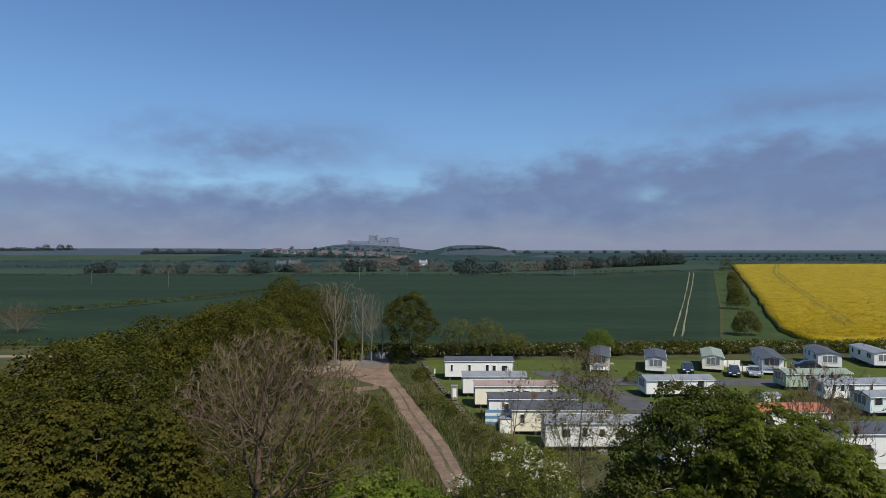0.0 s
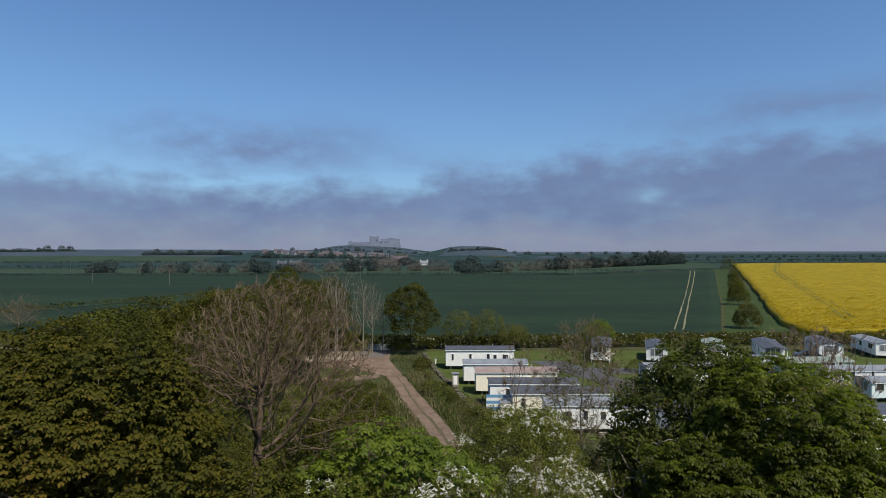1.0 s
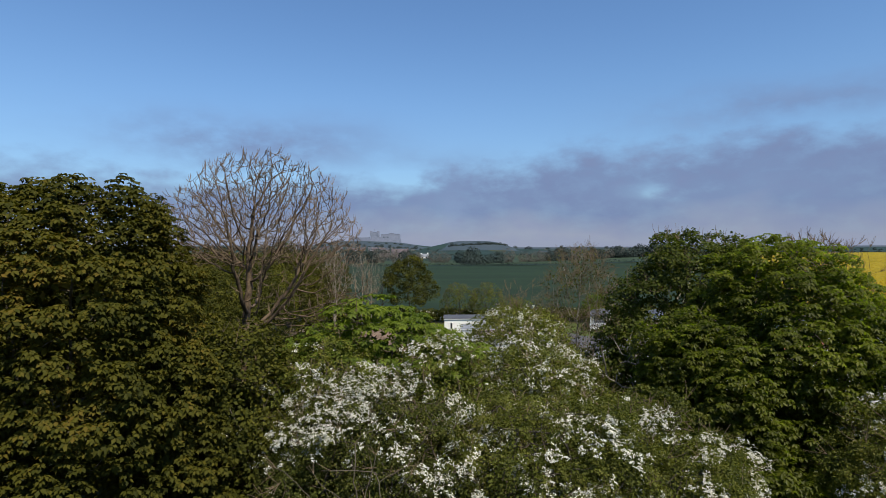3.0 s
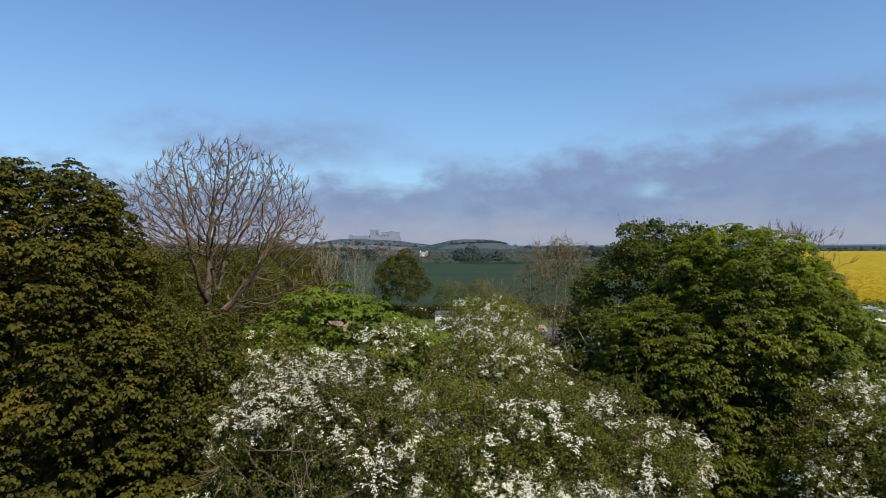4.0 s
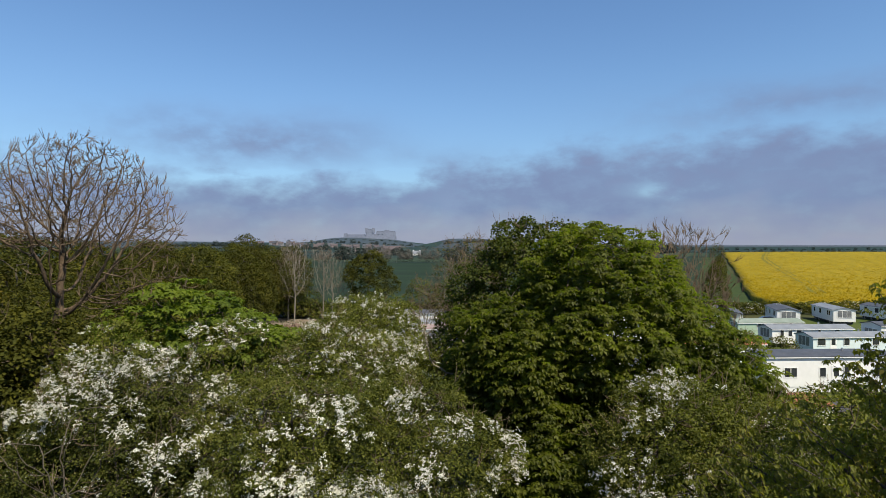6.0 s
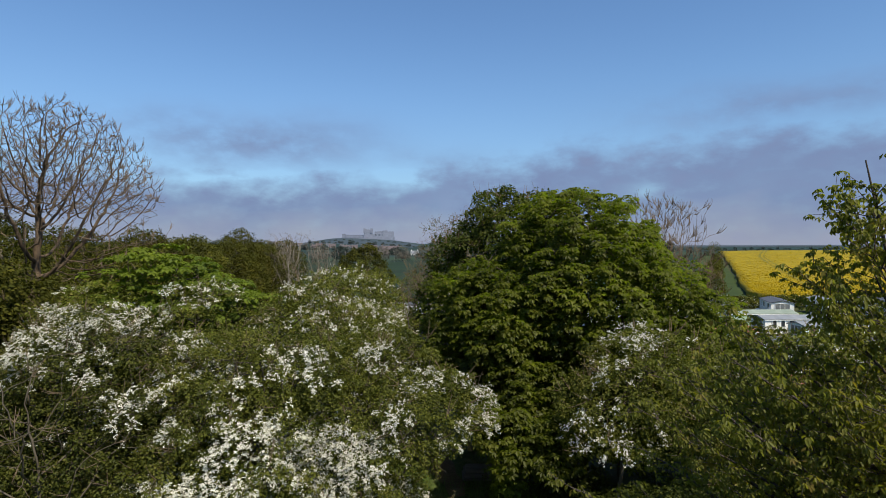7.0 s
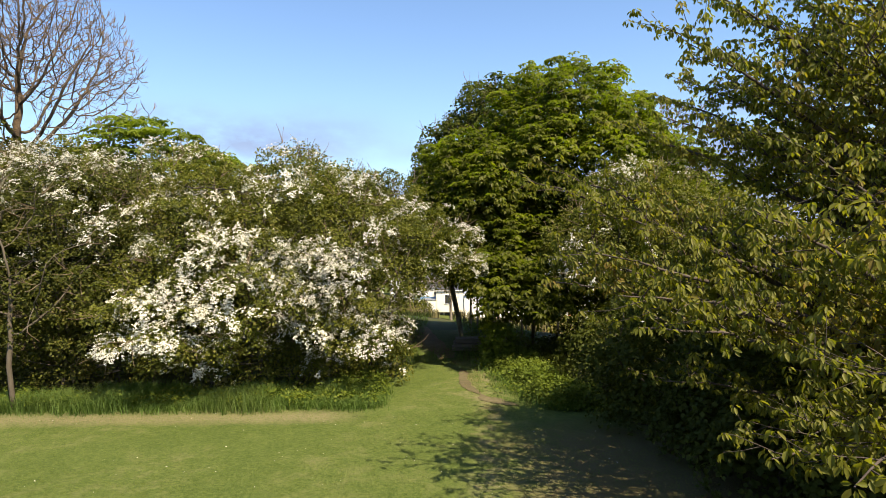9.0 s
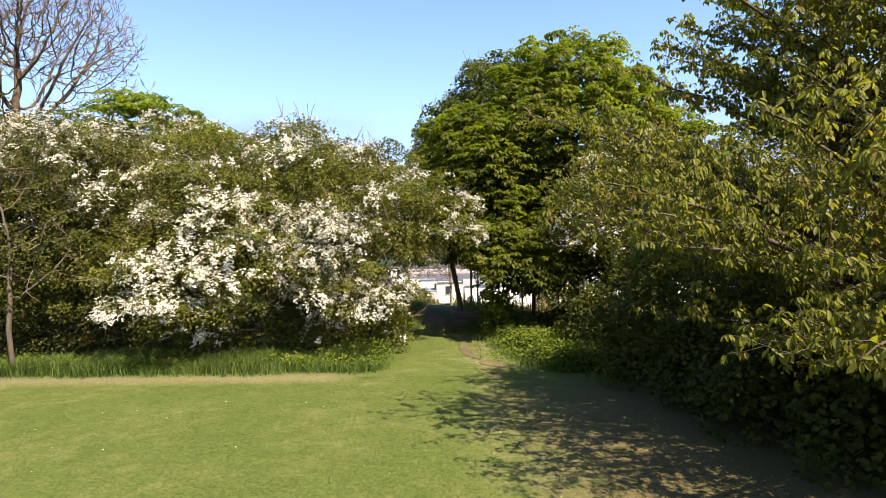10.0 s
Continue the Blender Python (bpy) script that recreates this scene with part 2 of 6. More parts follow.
M_TARMAC = surface("worn_pinkish_tarmac", (0.095, 0.085, 0.080), (0.14, 0.125, 0.115), 0.6, 0.9, 0.3, 20.0, c=(0.10, 0.078, 0.062), stain=0.7, spec=0.2)
M_SITE = surface("site_grass", (0.038, 0.062, 0.011), (0.062, 0.082, 0.019), 0.3, 0.95, 0.4, 4.0, c=(0.085, 0.075, 0.030), stain=0.5, spec=0.1)
M_MARGIN = surface("dark_field_margin", (0.022, 0.040, 0.012), (0.038, 0.058, 0.017), 0.15, 0.95, 0.6, 1.2, c=(0.034, 0.044, 0.014), stain=0.7, spec=0.1)
M_WHEAT = surface("green_wheat", (0.0112, 0.0230, 0.0118), (0.0192, 0.0360, 0.0170), 0.03, 0.9, 0.6, 0.8, c=(0.0080, 0.017, 0.0105), stain=0.9, stretch=(0.10, 1, 1), spec=0.1)
M_FIELD_A = surface("pasture_field", (0.022, 0.040, 0.024), (0.034, 0.052, 0.030), 0.02, 0.95, 0.3, 0.4, spec=0.1)
# far crop green, shifted to blue as painted haze
M_FIELD_B = surface("hazy_dark_field", (0.014, 0.030, 0.030), (0.020, 0.040, 0.036), 0.01, 0.95, 0.2, 0.2, spec=0.1)
# hill, ridge and horizon land: blue haze is painted into both colours
M_MOOR = surface("hazy_gorse_cover", (0.034, 0.050, 0.066), (0.048, 0.066, 0.082), 0.02, 0.95, 0.2, 0.15, spec=0.1)
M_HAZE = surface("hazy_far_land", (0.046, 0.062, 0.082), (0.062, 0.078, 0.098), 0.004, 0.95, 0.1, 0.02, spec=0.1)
M_RAPE = surface("rape_flowers", (0.185, 0.136, 0.005), (0.310, 0.222, 0.006), 0.22, 0.85, 1.0, 1.6, c=(0.085, 0.085, 0.010), stain=1.0, spec=0.1)
M_RAPEHEAD = foliage("rape_flower_head", [(0.17, 0.135, 0.006), (0.27, 0.195, 0.005), (0.35, 0.25, 0.006), (0.40, 0.29, 0.008)], 0.8, 0.15, 0.05, 0.1, (1.2, 1.1, 0.5))
M_RAPEGAP = surface("rape_gap", (0.09, 0.095, 0.02), (0.22, 0.17, 0.02), 0.25, 0.95, 0.5, 1.5, c=(0.05, 0.06, 0.02), stain=0.7, spec=0.1)
M_TRAM = surface("trodden_crop", (0.13, 0.13, 0.075), (0.20, 0.18, 0.11), 0.4, 0.95, 0.3, 4.0, spec=0.1)
M_BARK = surface("grey_bark", (0.060, 0.050, 0.038), (0.11, 0.095, 0.072), 2.0, 0.9, 0.8, 22.0, stretch=(1, 1, 0.3), spec=0.1)
M_CHERRYBARK = surface("dark_cherry_bark", (0.030, 0.024, 0.020), (0.065, 0.052, 0.045), 2.0, 0.85, 0.6, 22.0, c=(0.10, 0.09, 0.08), stain=0.4, spec=0.15)
M_PALEBARK = surface("pale_lichen_bark", (0.180, 0.158, 0.128), (0.270, 0.242, 0.200), 1.4, 0.9, 0.6, 18.0, c=(0.10, 0.08, 0.06), stain=0.6, spec=0.1)
M_ASHBARK = surface("ochre_ash_bark", (0.080, 0.057, 0.037), (0.145, 0.106, 0.073), 1.4, 0.9, 0.6, 18.0, c=(0.040, 0.028, 0.020), stain=0.6, spec=0.1)
M_TWIG = surface("brown_twigs", (0.105, 0.078, 0.055), (0.165, 0.125, 0.090), 0.8, 0.9, 0.2, 8.0, c=(0.14, 0.10, 0.045), stain=0.5, spec=0.1)
M_SYC = foliage("sycamore_leaf", [(0.024, 0.030, 0.004), (0.052, 0.061, 0.006), (0.087, 0.097, 0.010), (0.124, 0.131, 0.016)], 0.5, 0.58, 0.6, 0.22, (1.60, 2.10, 0.7))
M_ASH = foliage("ash_leaf", [(0.020, 0.030, 0.0045), (0.040, 0.055, 0.0070), (0.070, 0.086, 0.010), (0.096, 0.108, 0.014)], 0.6, 0.40, 0.6, 0.18, (1.5, 1.7, 0.6))
M_MAPLE = foliage("bright_maple_leaf", [(0.042, 0.066, 0.008), (0.082, 0.112, 0.012), (0.130, 0.162, 0.016)], 0.6, 0.40, 0.6, 0.18, (1.6, 1.8, 0.6))
M_DARK = foliage("bronze_green_leaf", [(0.016, 0.0195, 0.0034), (0.036, 0.038, 0.0050), (0.064, 0.060, 0.0076), (0.105, 0.070, 0.0110)], 0.7, 0.30, 0.35, 0.10)
M_HAW = foliage("hawthorn_leaf", [(0.024, 0.032, 0.005), (0.058, 0.070, 0.010), (0.116, 0.127, 0.019), (0.146, 0.132, 0.036)], 0.6, 0.38, 0.8, 0.18, (1.6, 1.65, 0.7))
M_HAWDARK = foliage("dark_hawthorn_leaf", [(0.016, 0.021, 0.004), (0.036, 0.044, 0.007), (0.070, 0.078, 0.012), (0.090, 0.076, 0.024)], 0.6, 0.32, 0.8, 0.16, (1.6, 1.7, 0.7))
M_CHERRY = foliage("cherry_leaf", [(0.073, 0.086, 0.013), (0.117, 0.128, 0.020), (0.157, 0.162, 0.032), (0.178, 0.127, 0.034)], 0.5, 0.54, 0.9, 0.20, (1.64, 1.70, 0.56))
M_WOOD = foliage("woodland_leaf", [(0.018, 0.022, 0.0040), (0.048, 0.052, 0.0076), (0.108, 0.103, 0.0135)], 0.7, 0.30, 0.45)
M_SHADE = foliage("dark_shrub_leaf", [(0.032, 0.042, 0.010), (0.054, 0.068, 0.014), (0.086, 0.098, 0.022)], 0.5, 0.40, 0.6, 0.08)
M_HERB = foliage("nettle_leaf", [(0.055, 0.085, 0.012), (0.090, 0.125, 0.018), (0.135, 0.165, 0.025)], 0.5)
M_BLADE = foliage("grass_blade", [(0.046, 0.080, 0.016), (0.078, 0.110, 0.025), (0.122, 0.142, 0.042)], 0.6, 0.5, 0.5)
M_LONG = foliage("long_grass_blade", [(0.056, 0.105, 0.022), (0.086, 0.140, 0.033), (0.130, 0.172, 0.054)], 0.6, 0.42, 0.5, 0.16, (1.2, 1.4, 0.7))
M_BANK = foliage("rough_bank_grass", [(0.030, 0.046, 0.010), (0.052, 0.068, 0.016), (0.092, 0.090, 0.032)], 0.7, 0.3, 0.25)
M_STRAW = foliage("dry_grass_blade", [(0.088, 0.084, 0.036), (0.136, 0.120, 0.056), (0.192, 0.160, 0.080)], 0.7, 0.2, 0.3, glow=(1.2, 1.1, 0.9))
M_BLOSSOM = foliage("white_blossom", [(0.48, 0.47, 0.38), (0.62, 0.61, 0.53), (0.76, 0.75, 0.69)], 0.7, 0.2, 1.0, 0.1, (1, 1, 0.95))
# far trees and hedges: bluish haze is mixed into the leaf colour
M_FARTREE = foliage("hazy_distant_leaf", [(0.024, 0.036, 0.038), (0.034, 0.048, 0.046), (0.046, 0.060, 0.052)], 0.8, 0.12, 0.6, 0.1)
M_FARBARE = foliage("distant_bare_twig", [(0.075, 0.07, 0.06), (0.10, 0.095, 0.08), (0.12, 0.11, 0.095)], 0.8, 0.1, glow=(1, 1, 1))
M_WHITE = plain("white_cladding", (0.67, 0.67, 0.65), 0.45)
M_CREAM = plain("cream_cladding", (0.70, 0.66, 0.54), 0.45)
M_SAGE = plain("sage_green_cladding", (0.30, 0.40, 0.30), 0.5)
M_TEAL = plain("pale_teal_cladding", (0.55, 0.63, 0.63), 0.5)
M_SLATE = surface("dark_grey_roof", (0.045, 0.05, 0.062), (0.07, 0.075, 0.088), 1.0, 0.6, 0.3, 14.0)
M_GREYROOF = surface("silver_grey_roof", (0.15, 0.165, 0.185), (0.21, 0.225, 0.245), 0.7, 0.5, 0.2, 10.0)
M_PINKROOF = surface("faded_pink_roof", (0.20, 0.15, 0.14), (0.26, 0.20, 0.18), 0.7, 0.7, 0.2, 10.0)
M_GREENROOF = surface("pale_green_roof", (0.16, 0.20, 0.165), (0.22, 0.26, 0.22), 0.7, 0.6, 0.2, 10.0)
M_REDROOF = surface("orange_red_roof", (0.26, 0.085, 0.045), (0.34, 0.12, 0.065), 1.2, 0.75, 0.4, 12.0)
M_GLASS = surface("dark_window_glass", (0.02, 0.022, 0.026), (0.04, 0.045, 0.05), 2.0, 0.08, 0.0, 10.0, spec=0.7)
# paler grey-blue panes for the caravan end windows
M_PALEGLASS = surface("pale_window_glass", (0.13, 0.14, 0.155), (0.24, 0.245, 0.25), 1.2, 0.12, 0.0, 10.0, c=(0.06, 0.065, 0.07), stain=0.6, spec=0.6)
M_FRAME = plain("white_frame", (0.72, 0.72, 0.70), 0.4)
M_DARKFRAME = plain("dark_frame", (0.06, 0.05, 0.05), 0.5)
M_CHASSIS = plain("dark_chassis", (0.03, 0.03, 0.03), 0.8)
M_RUBBER = plain("tyre_rubber", (0.02, 0.02, 0.02), 0.8)
M_STEEL = plain("galvanised_steel", (0.45, 0.46, 0.47), 0.4, 0.8)
M_GALV = plain("weathered_galvanised_bar", (0.42, 0.44, 0.45), 0.5, 0.1)
M_STONE = surface("field_stone", (0.20, 0.185, 0.155), (0.32, 0.30, 0.26), 1.6, 0.95, 0.8, 8.0)
M_MOSSY = surface("mossy_wall_stone", (0.085, 0.078, 0.052), (0.17, 0.155, 0.125), 1.2, 0.95, 0.8, 6.0, c=(0.035, 0.045, 0.016), stain=0.9, spec=0.1)
# the castle's haze sits in this pale blue stone colour
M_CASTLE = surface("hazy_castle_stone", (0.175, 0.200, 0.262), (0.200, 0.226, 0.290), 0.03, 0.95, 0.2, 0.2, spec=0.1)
# village walls and roofs are dulled and greyed in colour to suggest haze
M_RENDER = surface("hazy_pink_wall", (0.17, 0.145, 0.150), (0.215, 0.185, 0.185), 0.2, 0.9, 0.2, 1.0, spec=0.1)
M_HOUSEW = surface("hazy_pale_wall", (0.165, 0.175, 0.20), (0.23, 0.24, 0.26), 0.2, 0.9, 0.2, 1.0, spec=0.1)
M_HOUSER = surface("hazy_tile_roof", (0.078, 0.068, 0.076), (0.11, 0.092, 0.098), 0.3, 0.9, 0.2, 1.0, spec=0.1)
M_TIMBER = surface("weathered_timber", (0.10, 0.085, 0.07), (0.17, 0.145, 0.12), 1.5, 0.9, 0.5, 14.0, stretch=(0.2, 1, 1))
M_CARBLUE = plain("dark_blue_paint", (0.02, 0.028, 0.05), 0.2)
M_CARSILVER = plain("silver_paint", (0.42, 0.44, 0.47), 0.25, 0.6)
M_BLUE = plain("blue_canvas", (0.10, 0.24, 0.40), 0.7)
M_WOODPOLE = surface("pale_pole", (0.14, 0.135, 0.13), (0.20, 0.19, 0.18), 1.0, 0.9, 0.2, 8.0)


# ---------------------------------------------------------------- mesh helpers
def mesh_from(name, V, F):
    """One mesh out of arrays: V (n, 3), F (m, k)."""
    V, F = np.asarray(V, np.float32), np.asarray(F, np.int32)
    me = bpy.data.meshes.new(name)
    m, k = F.shape
    me.vertices.add(len(V))
    me.vertices.foreach_set("co", V.ravel())
    me.loops.add(m * k)
    me.loops.foreach_set("vertex_index", F.ravel())
    me.polygons.add(m)
    me.polygons.foreach_set("loop_start", np.arange(0, m * k, k, dtype=np.int32))
    me.update(calc_edges=True)
    return me


def thing(name, place, label, category, group="", kind="", rz=0.0):
    ob = new(name)
    ob.empty_display_size = 0.3
    ob.matrix_world = pose(*place, 0, 0, rz)
    return tagged(ob, label, category, group, kind)


def part_mesh(name, me, material, parent, label="", at=None):
    me.materials.append(material)
    ob = new(name, me)
    ob.parent = parent
    if at is not None:
        ob.matrix_basis = at
    return tagged(ob, label)


def part(name, bm, material, parent, label="", at=None):
    me = bpy.data.meshes.new(name)
    bm.to_mesh(me)
    bm.free()
    return part_mesh(name, me, material, parent, label, at)


def box(x0, y0, z0, x1, y1, z1, bevel=0.0, bm=None):
    bm = bm or bmesh.new()
    r = bmesh.ops.create_cube(bm, size=1.0, matrix=Matrix.Translation(((x0 + x1) / 2, (y0 + y1) / 2, (z0 + z1) / 2)) @ Matrix.Diagonal((x1 - x0, y1 - y0, z1 - z0, 1)))
    if bevel:
        es = list({e for v in r["verts"] for e in v.link_edges})
        bmesh.ops.bevel(bm, geom=es, offset=bevel, segments=1, affect="EDGES")
    return bm


def prism(profile, x0, x1, axis="x"):
    """A closed profile drawn along x (profile in y, z) or along y (profile in x, z)."""
    bm = bmesh.new()
    rows = []
    for s in (x0, x1):
        rows.append([bm.verts.new((s, a, b) if axis == "x" else (a, s, b)) for a, b in profile])
    n = len(profile)
    for i in range(n):
        bm.faces.new((rows[0][i], rows[0][(i + 1) % n], rows[1][(i + 1) % n], rows[1][i]))
    bm.faces.new(rows[0])
    bm.faces.new(rows[1])
    bmesh.ops.recalc_face_normals(bm, faces=bm.faces)
    return bm


def tube(p, q, r, sides=8):
    bm = bmesh.new()
    p, q = Vector(p), Vector(q)
    m = Matrix.Translation((p + q) / 2) @ (q - p).to_track_quat("Z", "Y").to_matrix().to_4x4()
    bmesh.ops.create_cone(bm, cap_ends=True, segments=sides, radius1=r, radius2=r, depth=(q - p).length, matrix=m)
    return bm


def unit(a):
    return a / np.maximum(np.linalg.norm(a, axis=-1, keepdims=True), 1e-9)


def smooth(e0, e1, x):
    t = np.clip((x - e0) / (e1 - e0), 0, 1)
    return t * t * (3 - 2 * t)


# ---------------------------------------------------------------- the lie of the land
LAWN = 4.6


def ground_z(x, y):
    x, y = np.asarray(x, float), np.asarray(y, float)
    side = smooth(4, 22, x)
    y0, y1 = 22 - 3 * side, 78 - 42 * side
    z = LAWN * (1 - smooth(y0, y1, y))
    z = z + 0.4 * (1 - smooth(-26, -9, x)) * smooth(18, 30, y) * (1 - smooth(80, 120, y)) * smooth(-120, -60, x)
    rape = smooth(60, 300, x) * smooth(170, 520, y) * (1 - smooth(540, 900, y))
    z = z + 6.8 * rape * (1 - 0.75 * smooth(700, 1500, x))
    z = z + 23 * np.exp(-((x + 195) / 150) ** 4 - ((y - 1640) / 130) ** 2)
    z = z + 30 * np.exp(-((x - 85) / 110) ** 4 - ((y - 1700) / 160) ** 2)
    z = z + 22 * np.exp(-((x + 900) / 700) ** 4) * smooth(900, 1500, y) * (1 - 0.6 * smooth(1600, 2600, y))
    z = z + 10 * smooth(1400, 3200, y)
    return z


def gz(x, y):
    return float(ground_z(x, y))


def steps(*runs):
    out = []
    for a, b, d in runs:
        out += list(np.arange(a, b, d))
    return np.array(out)


GX = steps((-4500, -1500, 300), (-1500, -400, 50), (-400, -60, 15), (-60, 60, 1.5), (60, 400, 15), (400, 1500, 50), (1500, 4600, 300))
GY = steps((-600, -60, 60), (-60, -10, 10), (-10, 100, 1.5), (100, 700, 15), (700, 2400, 40), (2400, 4700, 200))


def grid_mesh(name, X, Y, Z):
    ny, nx = X.shape
    V = np.stack([X, Y, Z], -1).reshape(-1, 3)
    i = np.arange(ny * nx).reshape(ny, nx)
    F = np.stack([i[:-1, :-1], i[:-1, 1:], i[1:, 1:], i[1:, :-1]], -1).reshape(-1, 4)
    me = mesh_from(name, V, F)
    me.polygons.foreach_set("use_smooth", np.ones(len(F), bool))
    return me


gx, gy = np.meshgrid(GX, GY)
ground_mesh = grid_mesh("ground", gx, gy, ground_z(gx, gy))
ground_mesh.materials.append(M_GROUND)
ground = tagged(new("ground", ground_mesh), "rough green grassland running out to the horizon", "ground", kind="structure")


def sheet(name, lines, cols, rows, lift, material, label, category, skirt=False, wob=0.0, seed=0, rise=0.0):
    """A sheet that follows the land, between a left and a right edge line; with a skirt it is a standing crop."""
    a, b = (np.array(v, float) for v in lines)

    def along(p, s):
        d = np.r_[0, np.cumsum(np.linalg.norm(np.diff(p, axis=0), axis=1))]
        return np.stack([np.interp(s * d[-1], d, p[:, 0]), np.interp(s * d[-1], d, p[:, 1])], -1)
    s, u = np.linspace(0, 1, rows), np.linspace(0, 1, cols)
    A, B = along(a, s), along(b, s)
    if wob:
        g = np.random.default_rng(seed)
        for q in (A, B):
            w = g.normal(0, 1, (rows, 2))
            w = (w + np.roll(w, 1, 0) + np.roll(w, 2, 0)) / 3
            q += w * wob
    P = A[:, None] * (1 - u)[None, :, None] + B[:, None] * u[None, :, None]
    Z = ground_z(P[..., 0], P[..., 1]) + lift
    if rise:
        g = np.random.default_rng(seed + 5)
        Z = Z + g.normal(0, rise, Z.shape)
    if skirt:
        P = np.pad(P, ((1, 1), (1, 1), (0, 0)), mode="edge")
        Z = np.pad(Z, 1, mode="edge")
        for sl in ((0, slice(None)), (-1, slice(None)), (slice(None), 0), (slice(None), -1)):
            Z[sl] = ground_z(P[sl][..., 0], P[sl][..., 1]) - 0.05
    me = grid_mesh(name, P[..., 0], P[..., 1], Z)
    me.materials.append(material)
    return tagged(new(name, me), label, category, kind="structure")


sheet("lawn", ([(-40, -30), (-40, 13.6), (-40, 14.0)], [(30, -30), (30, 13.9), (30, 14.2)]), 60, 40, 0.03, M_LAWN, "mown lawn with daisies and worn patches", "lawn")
sheet("grass_path", ([(6.3, 13.0), (6.8, 17), (7.2, 21), (6.9, 26)], [(10.9, 13.0), (9.9, 17), (9.6, 21), (9.4, 26)]), 8, 24, 0.034, M_LAWN, "grassy footpath through a gap in the hawthorn hedge", "path", wob=0.12, seed=2)
sheet("worn_strip", ([(8.52, 18.8), (8.72, 15.6), (9.08, 14.35), (9.7, 13.75)], [(8.70, 18.8), (8.94, 15.6), (9.28, 14.55), (9.9, 13.85)]), 4, 26, 0.046, M_BANKEARTH, "narrow strip of trodden brown earth in the grass", "path", wob=0.14, seed=31)
sheet("worn_path", ([(8.0, 19.3), (7.8, 20.2), (7.1, 22), (6.1, 26), (5.2, 34), (2.6, 46)], [(8.7, 19.3), (8.7, 20.2), (8.4, 22), (7.6, 26), (6.6, 34), (4.0, 46)]), 6, 30, 0.05, M_EARTH, "bare earth path leading out of the hedge gap", "path", wob=0.12, seed=3)
sheet("track", ([(0.4, 43), (-0.2, 47.5), (-1.9, 59), (-4.2, 68.6), (-5.6, 74.3), (-7.5, 84.6), (-9.2, 89.7), (-13.6, 93.5), (-15.6, 102), (-15.8, 112)], [(2.6, 43), (1.6, 48.7), (0.8, 56.7), (-0.3, 64.4), (-2.0, 72.9), (-4.2, 81.4), (-5.8, 88), (-7.6, 94.8), (-9.4, 102), (-10.2, 112)]), 8, 90, 0.06, M_TRACK, "reddish gravel farm track with wheel ruts", "track", wob=0.10, seed=4)
sheet("track_middle", ([(1.35, 43), (0.62, 48), (-.62, 58), (-2.35, 67), (-3.9, 74), (-6.0, 84), (-7.4, 89)], [(1.75, 43), (1.0, 48), (-.26, 58), (-2.05, 67), (-3.6, 74), (-5.75, 84), (-7.2, 89)]), 3, 60, 0.075, M_BANKEARTH, "grassy strip between the ruts of the track", "verge", wob=0.12, seed=14)
sheet("turning_area", ([(-14.5, 94.8), (-21, 99.5), (-31, 102)], [(-14.6, 111.6), (-22, 111.8), (-32, 111.5)]), 12, 14, 0.045, M_PALEGRAVEL, "pale bare gravel turning area by the farm track", "track", wob=0.6, seed=6)
sheet("worn_spur", ([(-9.6, 88.2), (-14.8, 84.6), (-20, 84.0)], [(-9.8, 91.0), (-15.0, 87.6), (-20, 87.2)]), 5, 20, 0.05, M_TRACK, "bare worn strip of earth beside the track", "track", wob=0.4, seed=7)
sheet("gate_apron", ([(-15.6, 104.5), (-15.6, 113)], [(-10.6, 104.5), (-10.6, 113)]), 4, 8, 0.085, M_TARMAC, "grey tarmac apron in front of the field gate", "road", wob=0.15, seed=8)
sheet("site_lawn", ([(8.4, 60), (3.6, 72), (0.6, 84), (-3.6, 108), (-4, 111)], [(130, 40), (130, 72), (130, 84), (130, 108), (130, 111)]), 50, 40, 0.05, M_SITE, "short green grass between the static caravans", "lawn")
sheet("site_road", ([(19, 90.5), (130, 88.5)], [(19, 95.5), (130, 93.0)]), 4, 40, 0.09, M_ASPHALT, "dark asphalt caravan site road", "road")
sheet("site_road", ([(14.5, 101), (17.5, 94), (22.5, 84), (26, 66)], [(20.5, 101), (23.0, 94), (27.5, 84), (31, 66)]), 4, 30, 0.095, M_ASPHALT, "dark asphalt drive between the caravans", "road")
sheet("site_road", ([(28, 50.0), (90, 47.5)], [(28, 53.0), (90, 52.0)]), 4, 30, 0.085, M_ASPHALT, "dark asphalt lane beside the caravans", "road")

# crops
sheet("wheat_field", ([(-640, 128), (-640, 200), (-640, 300), (-640, 455)], [(62, 128), (65, 138), (96, 204), (205, 446)]), 150, 90, 0.35, M_WHEAT, "dark green young wheat crop with drill lines", "field", skirt=True, rise=0.03)
sheet("field_bank", ([(-190, 158), (-135, 181), (-98, 257), (-70, 330)], [(-190, 152), (-131, 177), (-93, 256), (-65, 330)]), 4, 60, 0.50, M_FIELD_A, "grassy bank between two wheat fields", "verge", wob=0.3, seed=21)
sheet("farm_lane", ([(-260, 116), (-60, 113)], [(-260, 118.5), (-60, 115.5)]), 4, 40, 0.07, M_PALEGRAVEL, "pale gravel farm lane behind the wood", "track", wob=0.2, seed=22)
sheet("rape_field", ([(90, 131.7), (85, 132.3), (82, 136), (85.9, 148.5), (98.7, 178), (120.4, 223.7), (156.7, 300.7), (227, 458.5), (255, 522)], [(520, 131.7), (590, 210), (680, 317), (860, 522)]), 120, 120, 1.15, M_RAPE, "bright yellow oilseed rape crop in full flower", "field", skirt=True, wob=0.5, rise=0.10)
